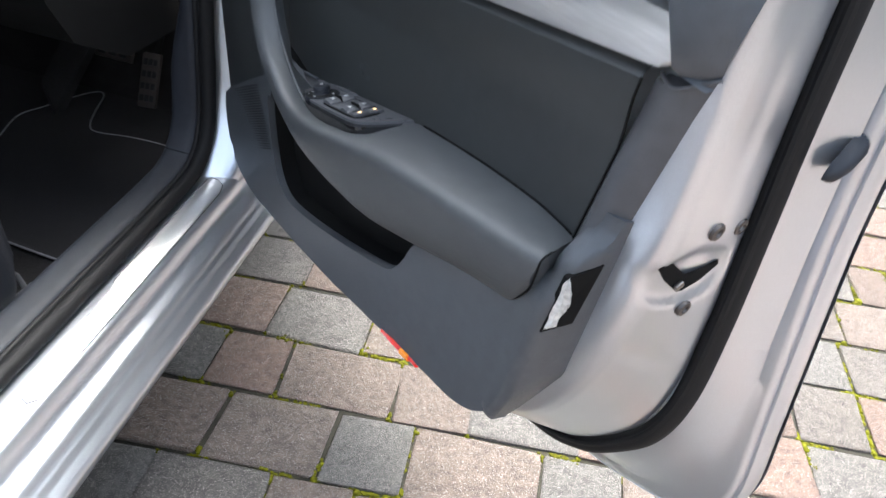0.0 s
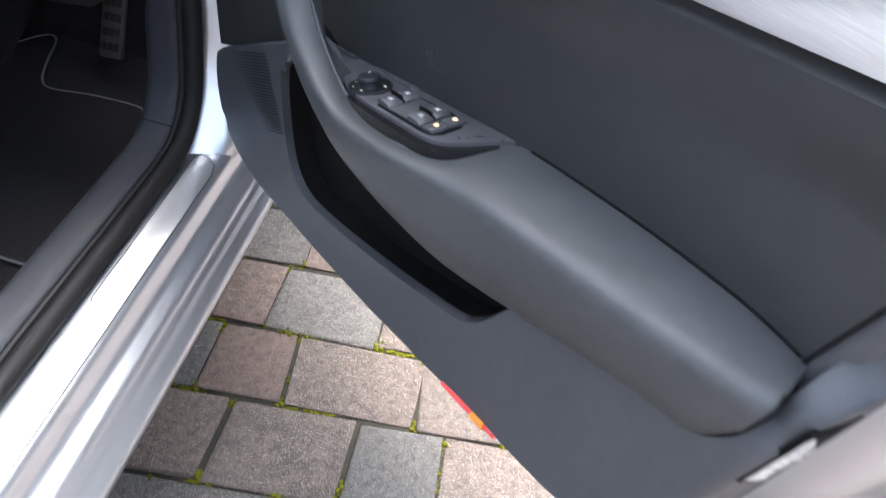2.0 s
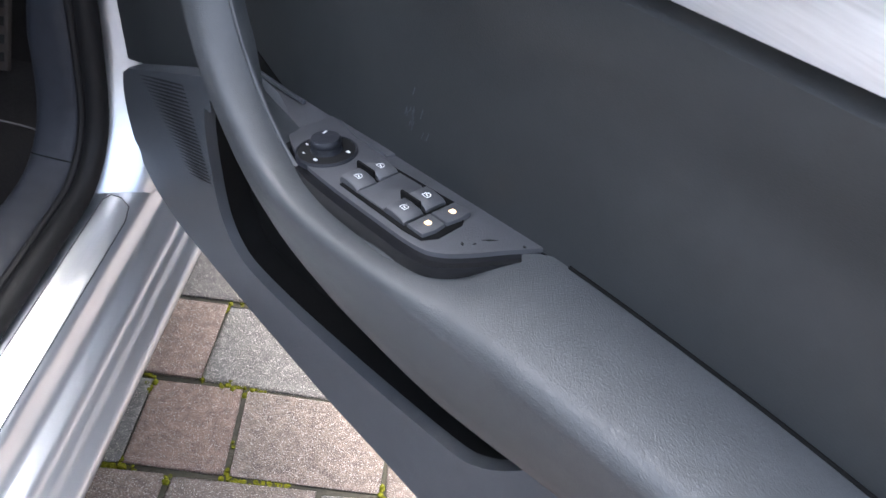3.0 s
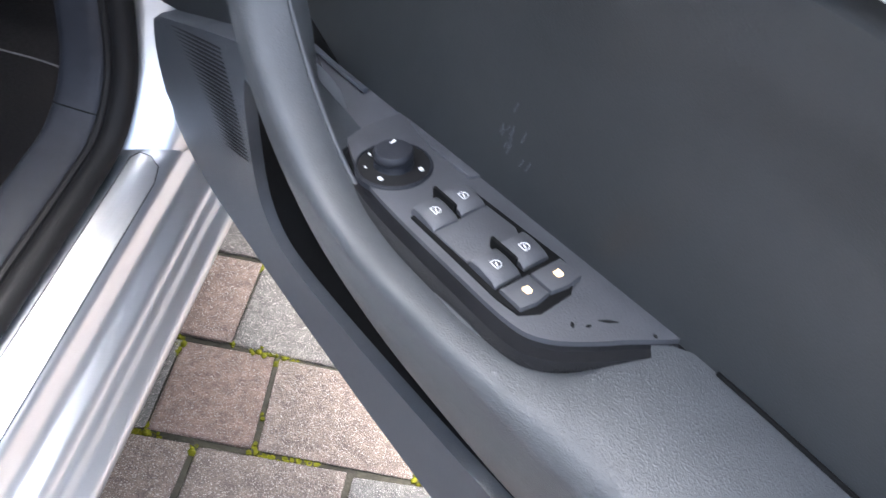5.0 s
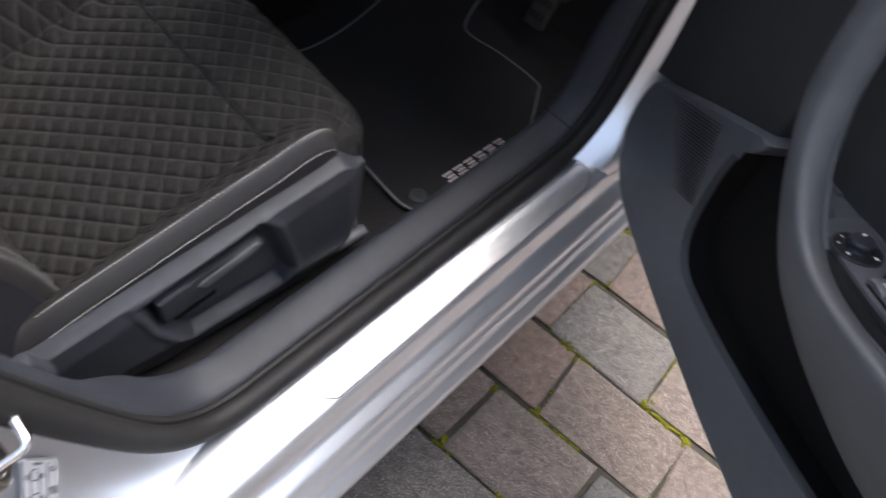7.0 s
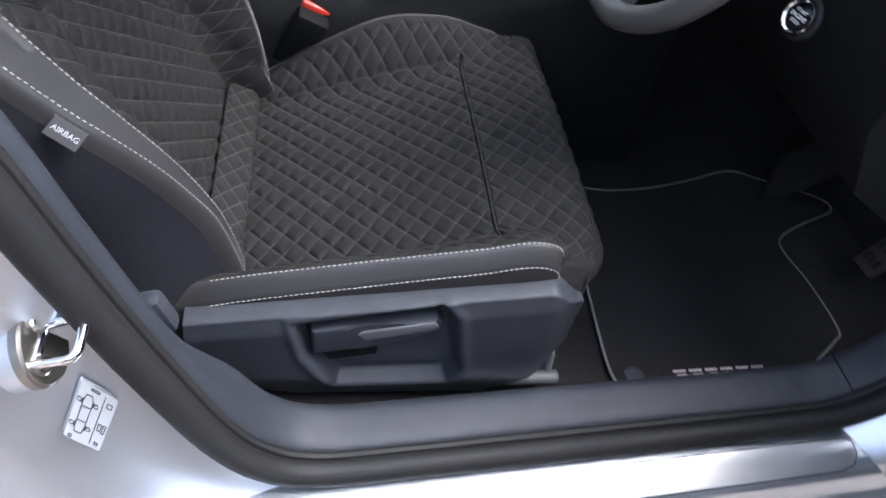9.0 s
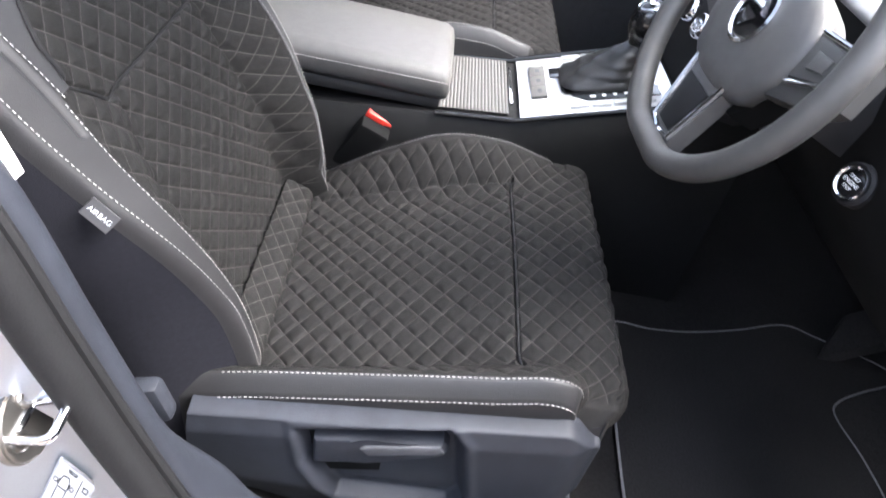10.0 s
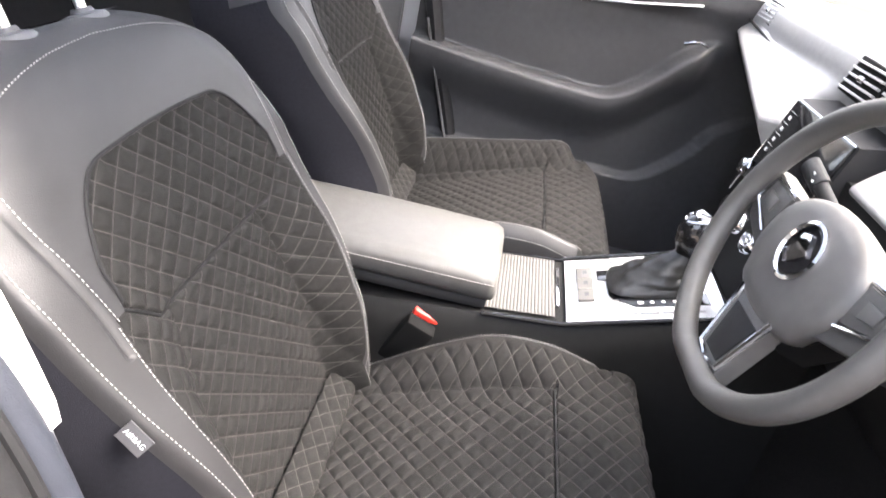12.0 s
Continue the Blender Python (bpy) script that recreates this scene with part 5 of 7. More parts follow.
def seat(name, cx, oy, dz, out, label, fine):
    """A quilted front seat; out: the side (+1 or -1) that faces its door."""
    st = thing(name, (cx, oy, 0.295), label, "car seat", group="front seats")
    nu, nv = (330, 400) if fine else (190, 240)
    for sg in (-1, 1):
        part("cushion_side", patch(cx, oy, dz, cushion_point, "skin", nu, nv, only=sg), M_SKIN, st, "smooth charcoal cushion side")
        part("cushion_wing", patch(cx, oy, dz, cushion_point, "wing", nu, nv, sg), M_QUILT, st, "quilted cushion side")
        part("backrest_wing", patch(cx, oy, dz, back_point, "wing", nu, nv, sg), M_QUILT, st, "quilted backrest side")
    part("cushion_insert", patch(cx, oy, dz, cushion_point, "insert", nu, nv), M_QUILT, st, "diamond quilted seat cushion")
    part("front_roll", patch(cx, oy, dz, cushion_point, "roll", nu, nv), M_QUILT, st, "quilted thigh support")
    part("backrest_skin", patch(cx, oy, dz, back_point, "skin", nu, nv), M_SKIN, st, "smooth charcoal backrest shoulders and edges")
    for sg in (-1, 1):
        part("backrest_side", patch(cx, oy, dz, back_point, "side", nu, nv, only=sg), M_SIDE, st, "dark smooth cloth backrest side")
    part("upper_quilt", patch(cx, oy, dz, back_point, "upper", nu, nv), M_QUILT, st, "diamond quilted shoulder panel")
    part("lower_quilt", patch(cx, oy, dz, back_point, "lower", nu, nv), M_QUILT, st, "diamond quilted back panel")
    # seams
    bm = bmesh.new()
    ts = find_t(CUSH, 0.105, 0.58)
    tube(bm, [cushion_point(cx, oy, dz, q, ts)[0] + Vector((0, 0, 0.0038)) for q in (-0.630 + 1.26 * k / 40 for k in range(41))], 0.0019, 6)
    part("cushion_seam", bm, M_BLACK, st, "dark seam across the cushion")
    # dark piping round the shoulder panel
    ring = [(0.198 * k / 12, upper_high(0.198 * k / 12)) for k in range(13)] + [(0.1985, 0.44), (0.1985, 0.425)] + [(0.198 - 0.198 * k / 12, upper_low(0.198 - 0.198 * k / 12)) for k in range(12)]
    loop_ = [(a, s) for a, s in ring] + [(-a, s) for a, s in reversed(ring)]
    bm = bmesh.new()
    tube(bm, spline([back_at(cx, oy, dz, a, s, 0.0008) for a, s in loop_], 160, closed=True), 0.0022, 6, closed=True, up=BFW)
    part("panel_piping", bm, M_BLACK, st, "thin dark piping round the shoulder panel")
    n = 70
    for sg in (-1, 1):
        rows = []
        rows.append(("cushion", [(lambda y, t: cushion_point(cx, oy, dz, sg * 0.88 * (half_cush(y) - 0.0155) / half_cush(y), t)[0] + Vector((0, 0, 0.0013)))(path_at(CUSH, t)[0], t) for t in (0.12 + 0.425 * k / n for k in range(n + 1))], (sg * 0.5, 0, 0.8)))
        rows.append(("cushion", [cushion_point(cx, oy, dz, sg * 0.883, t)[0] + Vector((sg * 0.0013, 0, 0.001)) for t in (0.12 + 0.46 * k / n for k in range(n + 1))], (sg, 0, 0.4)))
        low = [(ramp_at(BACK_SEAM, s), s) for s in (-0.02 + 0.43 * k / n for k in range(n + 1))]
        rows.append(("back", [back_at(cx, oy, dz, sg * a, s, 0.0013) for a, s in low], BFW))
        high = spline([(0.217, 0.412, 0), (0.221, 0.44, 0), (0.227, 0.475, 0), (0.236, 0.525, 0), (0.232, 0.560, 0), (0.207, 0.590, 0), (0.16, 0.612, 0), (0.09, 0.627, 0), (0.0, 0.633, 0)], n)
        rows.append(("back", [back_at(cx, oy, dz, sg * p.x, p.y, 0.0013) for p in high], BFW))
        rows.append(("back", [back_at(cx, oy, dz, sg * (ramp_at(BACK_HALF, s) - 0.012), s, 0.0013) for s in (0.0 + 0.51 * k / n for k in range(n + 1))], BFW))
        for where, row, nrm in rows:
            bm = bmesh.new()
            stitches(bm, row, 0.0058, 0.0034, 0.00062, nrm)
            part(where + "_stitching", bm, M_STITCH, st, "row of pale grey stitches", kind="stuff")
    # quilted strip where the cushion rises to the back
    bm = bmesh.new()
    lays = [bm.verts.layers.float.new(n) for n in ("thread", "qa", "qb")]
    V = []
    for i in range(121):
        a = -0.196 + 0.392 * i / 120
        row = []
        for j in range(17):
            f = j / 16
            hq, th = quilt(0.058 * f, a, 0.0305, 0.0368)
            e = sstep(f, 0.0, 0.15)
            v = bm.verts.new((cx + a, oy - 0.197 - 0.051 * f + 0.004 * f * f, 0.431 + dz + 0.030 * f ** 0.7 + hq * e - 0.026 * (1 - e)))
            for lay, x in zip(lays, th):
                v[lay] = x
            row.append(v)
        V.append(row)
    for i in range(120):
        for j in range(16):
            bm.faces.new((V[i][j], V[i][j + 1], V[i + 1][j + 1], V[i + 1][j]))
    part("rear_strip", bm, M_QUILT, st, "quilted strip at the back of the cushion")
    # head restraint guides
    for sx in (-0.062, 0.062):
        c = Vector((cx + sx, oy - 0.2, 0.42 + dz)) + BUP * 0.646 + BFW * -0.106
        bm = bmesh.new()
        lathe(bm, [(0.026, -0.016), (0.026, 0.001), (0.023, 0.005), (0.013, 0.007), (0.011, 0.012), (0.0, 0.012)], c, BUP, 28)
        g = part("restraint_guide", bm, M_PLASTIC, st, "round black guide")
        bm = bmesh.new()
        lathe(bm, [(0.0070, -0.01), (0.0070, 0.075), (0.005, 0.077)], c, BUP, 14)
        part("restraint_post", bm, M_CHROME, g, "chrome head restraint post")
    # plastic base with the height lever on the door side
    bx = cx + out * 0.286
    rim_q = [(-0.136, 0.487), (0.030, 0.523), (0.050, 0.503), (0.074, 0.392), (0.058, 0.364), (-0.082, 0.352), (-0.124, 0.425)]

    def inside(y, z):
        """How far inside the lever recess a place lies."""
        d = 1.0
        for (a, b), (e, f) in zip(rim_q, rim_q[1:] + rim_q[:1]):
            n = math.hypot(e - a, f - b)
            d = min(d, ((y - a) * (f - b) - (z - b) * (e - a)) / n)
        return d

    def base_x(y, z):
        d = inside(y, z)
        rim = 0.0025 * math.exp(-((d + 0.004) / 0.005) ** 2)
        tuck = 0.012 * sstep(z, 0.385, 0.33) + 0.018 * sstep(y, 0.145, 0.200) ** 2
        swell = 0.006 * sstep(z, 0.519 + 0.15 * y, 0.490 + 0.15 * y)
        return bx - out * (0.024 * sstep(d, 0.0, 0.013) + tuck - rim - swell)
    bm = bmesh.new()

    def bp(s, t):
        k = min(1.0, s / 0.94)
        y = -0.250 + k * 0.448
        lo = 0.327 + 0.035 * sstep(y, -0.12, -0.25) + 0.105 * max(0.0, (y - 0.095) / 0.103) ** 2.2
        hi = 0.517 + 0.15 * y - 0.03 * sstep(y, 0.15, 0.20)
        f = min(1.0, t / 0.93)
        over = max(0.0, (t - 0.93) / 0.07)
        z = lo + f * (hi - lo)
        turn = max(0.0, (s - 0.94) / 0.06)
        return Vector((base_x(y, z) - out * (0.030 * over ** 1.4 + 0.15 * turn), y + oy + 0.004 * math.sin(3.1 * turn), z + 0.004 * math.sin(over * 1.6) + dz))
    grid(bm, bp, 150, 80)
    bs = part("seat_base", bm, M_BASE, st, "dark plastic seat side cover with lever recess", sharp=80)
    SB = lambda a, b, h: Vector((bx + out * h, a + oy, b + dz))
    bm = bmesh.new()
    prism(bm, [(-0.112, 0.424), (-0.085, 0.430), (-0.053, 0.446), (0.024, 0.468), (0.032, 0.476), (0.034, 0.488), (0.026, 0.498), (-0.058, 0.479), (-0.074, 0.481), (-0.114, 0.471)], SB, -0.026, 0.002, 0.006, 4)
    lv = part("height_lever", bm, M_BASE, bs, "dark plastic height lever")
    bm = bmesh.new()
    prism(bm, [(-0.052, 0.457), (0.022, 0.478), (0.029, 0.486), (0.023, 0.4935), (-0.056, 0.4745), (-0.062, 0.468)], SB, -0.004, 0.0042, 0.0022, 3)
    part("lever_face", bm, M_PLASTIC, lv, "smooth raised lever grip")
    # two black plates on the recess floor imitate slots in shade
    bm = bmesh.new()
    prism(bm, [(-0.099, 0.388), (-0.034, 0.402), (-0.034, 0.418), (-0.060, 0.416), (-0.099, 0.404)], SB, -0.04, -0.0155, 0.0)
    part("lever_slot_shade", bm, M_DEEP, bs, "black plate painted as the shaded slot under the lever")
    bm = bmesh.new()
    prism(bm, [(-0.127, 0.440), (-0.112, 0.436), (-0.112, 0.470), (-0.118, 0.478), (-0.127, 0.474)], SB, -0.04, -0.0150, 0.0)
    part("pivot_slot_shade", bm, M_DEEP, bs, "black plate painted as the shaded slot at the lever's pivot")
    for sx in (-0.19, 0.19):
        bm = bmesh.new()
        box(bm, (cx + sx, oy - 0.02, 0.335 + dz * 0.5), (0.05, 0.46, 0.08 + dz), None, 0.008)
        part("seat_rail", bm, M_DEEP, st, "black seat rail")
    bm = bmesh.new()
    tube(bm, [(cx + out * 0.268, oy + 0.10, 0.338), (cx + out * 0.268, oy + 0.150, 0.338)], 0.004, 8)
    tube(bm, [(cx + out * 0.268, oy + 0.145, 0.338), (cx + out * 0.268, oy + 0.218, 0.338)], 0.010, 10)
    tube(bm, [(cx + out * 0.262, oy + 0.205, 0.342), (cx + out * 0.250, oy + 0.208, 0.366), (cx + out * 0.21, oy + 0.208, 0.372)], 0.005, 8)
    part("slide_bar", bm, M_PLASTIC, st, "dark end of the seat rail")
    return st


drv = seat("driver_seat", 0.385, 0.0, 0.0, 1, "charcoal quilted driver's seat with pale grey stitching", True)
# woven tag on the backrest side
TG = Vector((0.661, -0.314, 0.730))
tx, tz = Vector((0.0, 0.60, -0.55)).normalized(), Vector((0.80, 0.30, 0.45)).normalized()
ty = tz.cross(tx).normalized()
tx = ty.cross(tz)
bm = bmesh.new()
prism(bm, [(-0.014, -0.009), (0.014, -0.009), (0.014, 0.009), (-0.014, 0.009)], lambda a, b, h: TG + tx * a + ty * b + tz * h, -0.001, 0.0014, 0.0005, 1)
tag = part("airbag_tag", bm, M_TAG, drv, "grey woven tag reading AIRBAG")
tm = Matrix.Identity(4)
for i in range(3):
    tm[i][0], tm[i][1], tm[i][2], tm[i][3] = tx[i], ty[i], tz[i], (TG + tz * 0.0016)[i]
letters("tag_lettering", "AIRBAG", 0.0066, tm, M_PAPER, tag, "white letters", 0.0002)
psg = seat("passenger_seat", -0.375, -0.039, 0.070, -1, "charcoal quilted passenger seat with pale grey stitching", False)

# belt buckle by the console
buckle = thing("belt_buckle", (0.125, -0.12, 0.47), "black seat belt buckle with red button", "seat belt")
bm = bmesh.new()
bmx = Euler((radians(-25), radians(12), 0)).to_matrix()
box(bm, (0.117, -0.141, 0.494), (0.028, 0.053, 0.108), bmx, 0.006)
part("body", bm, M_DEEP, buckle)
bm = bmesh.new()
box(bm, (0.1050, -0.1155, 0.5465), (0.024, 0.050, 0.016), bmx, 0.004)
rb = part("release_button", bm, M_BUCKLE, buckle, "red release button")
bm = bmesh.new()
box(bm, (0.1033, -0.1120, 0.5545), (0.007, 0.020, 0.0012), bmx)
part("button_print", bm, M_WHITE, rb, "pale printed marking")


# ---- centre console ----
def deck_z(y):
    return 0.590 + 0.33 * (y - 0.105) if y > 0.105 else 0.590 + 0.10 * (y - 0.105)


con = thing("centre_console", (0, 0.1, 0.295), "dark centre console with silver deck", "console")
bm = bmesh.new()
secs = []
for y in (-0.50, -0.35, -0.2, -0.05, 0.03, 0.10, 0.106, 0.2, 0.3, 0.40, 0.48):
    z = deck_z(y)
    w = 0.112 + 0.01 * sstep(y, 0.1, 0.4)
    secs.append([Vector((-w - 0.02, y, 0.29)), Vector((-w - 0.008, y, z - 0.06)), Vector((-w, y, z - 0.006)), Vector((-w + 0.006, y, z)), Vector((w - 0.006, y, z)), Vector((w, y, z - 0.006)), Vector((w + 0.008, y, z - 0.06)), Vector((w + 0.02, y, 0.29))])
loft(bm, secs)
part("console_body", bm, M_CONSOLE, con, "plastic console body, darkened for shade")
DECKF = lambda a, b, h: Vector((a, b, deck_z(b) + h))
bm = bmesh.new()
secs = []
for y in (0.108, 0.16, 0.22, 0.28, 0.345):
    secs.append([Vector((x, y, deck_z(y) + h)) for x, h in ((-0.106, 0.0), (-0.104, 0.004), (-0.09, 0.006), (0.0, 0.007), (0.09, 0.006), (0.104, 0.004), (0.106, 0.0))])
loft(bm, secs, closed=False)
part("silver_deck", bm, M_DECO, con, "silver lacquered deck round the selector")
for sg in (-1, 1):
    bm = bmesh.new()
    tube(bm, [(sg * 0.110, -0.03, deck_z(-0.03) + 0.002), (sg * 0.111, 0.10, deck_z(0.10) + 0.003), (sg * 0.112, 0.12, deck_z(0.12) + 0.005), (sg * 0.114, 0.345, deck_z(0.345) + 0.005)], 0.004, 8)
    part("deck_rail", bm, M_GLOSS, con, "gloss black edge rail")
# roller cover
bm = bmesh.new()
grid(bm, lambda s, t: Vector((-0.101 + 0.196 * s, -0.038 + 0.128 * t, deck_z(-0.038 + 0.128 * t) + 0.004 + 0.0016 * abs(math.sin(t * 22 * math.pi)) ** 0.7)), 1, 220)
roll = part("roller_cover", bm, M_RIB, con, "ribbed satin roller cover")
bm = bmesh.new()
box(bm, (-0.002, 0.0945, deck_z(0.0945) + 0.006), (0.13, 0.006, 0.006), None, 0.002)
part("roller_grip", bm, M_CHROME, roll, "bright grip bar")
# deck switches
for i, x in enumerate((-0.044, -0.0065, 0.031)):
    bm = bmesh.new()
    box(bm, (x, 0.140, deck_z(0.140) + 0.0085), (0.0365, 0.027, 0.006), Euler((radians(18.3), 0, 0)).to_matrix(), 0.0012)
    b = part("deck_switch", bm, M_RIB, con, "silver push switch")
    bm = bmesh.new()
    box(bm, (x, 0.140, deck_z(0.140) + 0.0120), (0.010, 0.007, 0.0006), Euler((radians(18.3), 0, 0)).to_matrix())
    part("switch_print", bm, M_INK, b, "small printed symbol")
bm = bmesh.new()
box(bm, (-0.036, 0.171, deck_z(0.171) + 0.0075), (0.034, 0.022, 0.003), Euler((radians(18.3), 0, 0)).to_matrix(), 0.001)
part("blank_switch", bm, M_GLOSS, con, "small gloss black blank")
for sx in (0.088, -0.090):
    for i in range(4):
        bm = bmesh.new()
        y = 0.200 + i * 0.033
        box(bm, (sx, y, deck_z(y) + 0.0085), (0.012, 0.031, 0.005), Euler((radians(18.3), 0, 0)).to_matrix(), 0.0012)
        part("key", bm, M_DECO, con, "narrow silver key")
bm = bmesh.new()
prism(bm, [(0.050, 0.190), (0.072, 0.215), (0.074, 0.325), (0.040, 0.325), (0.036, 0.215)], DECKF, 0.0, 0.0085, 0.001, 1)
gate = part("gear_display", bm, M_GLOSS, con, "gloss black gear position strip")
bm = bmesh.new()
for i in range(5):
    y = 0.222 + i * 0.017
    box(bm, (0.062, y, deck_z(y) + 0.0092), (0.006, 0.006 if i else 0.009, 0.0006), Euler((radians(18.3), 0, 0)).to_matrix())
part("gear_marks", bm, M_WHITE, gate, "small white gear marks")
# gear selector
gear = thing("gear_selector", (0.0, 0.255, deck_z(0.255)), "automatic gear selector with leather gaiter and chrome capped knob", "gear lever")
bm = bmesh.new()
prism(bm, [(-0.046, 0.182), (-0.03, 0.176), (0.03, 0.176), (0.046, 0.182), (0.048, 0.30), (0.04, 0.312), (-0.04, 0.312), (-0.048, 0.30)], DECKF, 0.002, 0.010, 0.003, 2)
part("gaiter_frame", bm, M_GLOSS, gear, "black gaiter frame")
bm = bmesh.new()
secs = []
rings = 14
for k in range(rings):
    f = k / (rings - 1)
    w = 0.043 * (1 - f) ** 0.75 + 0.011
    cy = 0.245 + 0.038 * f
    cz = deck_z(0.245) + 0.008 + 0.075 * f ** 0.9
    ring = []
    for j in range(28):
        x = 2 * math.pi * j / 28
        fold = 1 + 0.10 * math.sin(x * 5 + f * 5) * math.sin(math.pi * f) + 0.06 * math.sin(9 * f * math.pi)
        sq = 1 / max(abs(math.cos(x)), abs(math.sin(x))) ** (0.8 * (1 - f))
        ring.append(Vector((w * fold * sq * math.cos(x) * 0.92, cy + w * 1.35 * fold * sq * math.sin(x) * (1 - 0.3 * f), cz + 0.33 * w * math.sin(x) * (1 - f))))
    secs.append(ring)
loft(bm, secs)
part("gaiter", bm, M_GAITER, gear, "creased black leather gaiter", sharp=60)
gx = Vector((0, 0.10, 0.995)).normalized()
gk = Vector((0.0, 0.284, 0.700))
bm = bmesh.new()
lathe(bm, [(0.012, -0.035), (0.013, -0.005), (0.016, 0.0), (0.0155, 0.006)], gk, gx, 20)
part("collar", bm, M_CHROME, gear, "chrome collar")
bm = bmesh.new()
lathe(bm, [(0.014, 0.004), (0.022, 0.016), (0.030, 0.034), (0.033, 0.052), (0.031, 0.068), (0.024, 0.080), (0.012, 0.086), (0.0, 0.087)], gk, gx, 28)
for v in bm.verts:
    r = v.co - gk
    v.co = gk + Vector((r.x * 0.82, r.y * 1.12, r.z))
knb = part("knob", bm, M_GLOSS, gear, "dark leather gear knob")
bm = bmesh.new()
kt = gk + gx * 0.081 + Vector((0, -0.004, 0))
tube(bm, [kt + Vector((0.021 * math.cos(x), 0.028 * math.sin(x), 0.004 - 0.012 * abs(math.sin(x)))) for x in (2 * math.pi * i / 28 for i in range(28))], 0.0028, 6, closed=True)
prism(bm, [(-0.014, -0.016), (0.014, -0.016), (0.0, 0.020)], lambda a, b, h: kt + Vector((a, b, h - 0.0)), 0.0, 0.006, 0.002, 2)
part("knob_cap", bm, M_CHROME, knb, "chrome cap on the knob")
# armrest
arm2 = thing("console_armrest", (0, -0.22, 0.585), "padded grey leather armrest lid on the console", "armrest")
bm = bmesh.new()
secs = []
for y in (-0.46, -0.44, -0.36, -0.25, -0.12, -0.05, -0.028, -0.018, -0.014):
    e = 0.016 if y > -0.015 else 0.006 if y > -0.02 else 0.001 if y > -0.03 else 0.0
    tl = 0.646 + 0.004 * math.sin((y + 0.46) * 7)
    ring = []
    for x, z in ((-0.100, 0.596), (-0.106, 0.606), (-0.106, 0.632), (-0.100, 0.642), (-0.085, 0.647), (0.0, 0.650), (0.085, 0.647), (0.100, 0.642), (0.106, 0.632), (0.106, 0.606), (0.100, 0.596)):
        ring.append(Vector((x * (1 - e * 4), y, z + (tl - 0.646) - (e if z > 0.62 else -e * 0.5))))
    secs.append(ring)
loft(bm, secs)
lid = part("lid", bm, M_ARMREST, arm2, "padded grey leather lid", sharp=60)
for sg in (-1, 1):
    bm = bmesh.new()
    row = [Vector((sg * 0.1068, y, 0.630)) for y in (-0.45 + 0.43 * k / 30 for k in range(31))]
    stitches(bm, row, 0.006, 0.0042, 0.0007, (sg, 0, 0.2))
    part("lid_stitching", bm, M_STITCH, arm2, "stitching along the lid", kind="stuff")
bm = bmesh.new()
box(bm, (0, -0.24, 0.588), (0.20, 0.43, 0.022), None, 0.006)
part("lid_base", bm, M_DASHDARK, arm2, "dark lower tray of the lid")

# ---- steering wheel ----
WC = Vector((0.390, 0.262, 0.916))
WN = Vector((math.sin(radians(4)) * math.cos(radians(20)), -math.cos(radians(20)), math.sin(radians(20)))).normalized()
WX = Vector((math.cos(radians(4)), math.sin(radians(4)), 0)).normalized()
WY = WN.cross(WX).normalized()


def W(a, b, h=0.0):
    return WC + WX * a + WY * b + WN * h


wheel = thing("steering_wheel", WC, "grey leather steering wheel with satin spokes", "steering wheel")
bm = bmesh.new()
pts = []
for i in range(96):
    x = 2 * math.pi * i / 96
    r = 0.171
    b = r * math.sin(x)
    pts.append(W(r * math.cos(x), max(b, -0.166) if b < -0.15 else b))
rings = []
tube(bm, pts, 0.0148, 14, closed=True, up=WN)
part("rim", bm, M_WHEEL, wheel, "grey leather rim")
bm = bmesh.new()
# hub
secs = []
for h, k in ((-0.02, 0.80), (0.006, 0.94), (0.020, 1.0), (0.030, 0.97), (0.036, 0.88), (0.0395, 0.70), (0.041, 0.40), (0.0415, 0.08)):
    ring = []
    for j in range(40):
        x = 2 * math.pi * j / 40
        rx = 0.093 * k * (1 + 0.06 * math.cos(2 * x))
        ry = 0.066 * k
        c, s = math.cos(x), math.sin(x)
        pw = 0.78
        a = rx * math.copysign(abs(c) ** pw, c)
        b = ry * math.copysign(abs(s) ** pw, s)
        b -= 0.010 * k if s < 0 and abs(c) < 0.75 else 0
        ring.append(W(a, b - 0.004, h - 0.036))
    secs.append(ring)
loft(bm, secs)
hub = part("airbag_cover", bm, M_HUB, wheel, "soft grey airbag cover", sharp=60)
bm = bmesh.new()
lathe(bm, [(0.0345, 0.0), (0.0345, 0.0075), (0.031, 0.009), (0.0290, 0.006), (0.0, 0.006)], W(0, 0.004), WN, 40)
em = part("emblem", bm, M_CHROME, hub, "round chrome emblem")
bm = bmesh.new()
lathe(bm, [(0.0270, 0.006), (0.0270, 0.0072), (0.0, 0.0078)], W(0, 0.004), WN, 32)
part("emblem_field", bm, M_GLOSS, em, "black field of the emblem")
bm = bmesh.new()
prism(bm, [(-0.019, -0.010), (-0.004, -0.020), (0.006, -0.009), (0.021, 0.002), (0.011, 0.010), (0.004, 0.021), (-0.012, 0.016), (-0.006, 0.004)], lambda a, b, h: W(a, b + 0.004, h), 0.0075, 0.0105, 0.0015, 2)
part("emblem_shape", bm, M_CHROME, em, "plain chrome shape")
for a, b in ((-0.055, -0.022), (0.045, -0.040)):
    bm = bmesh.new()
    box(bm, W(a, b, 0.001), (0.010, 0.010, 0.001), frame_at((0, 0, 0), WX, WN).to_3x3())
    part("hub_mark", bm, M_WHEEL, hub, "small embossed marks")
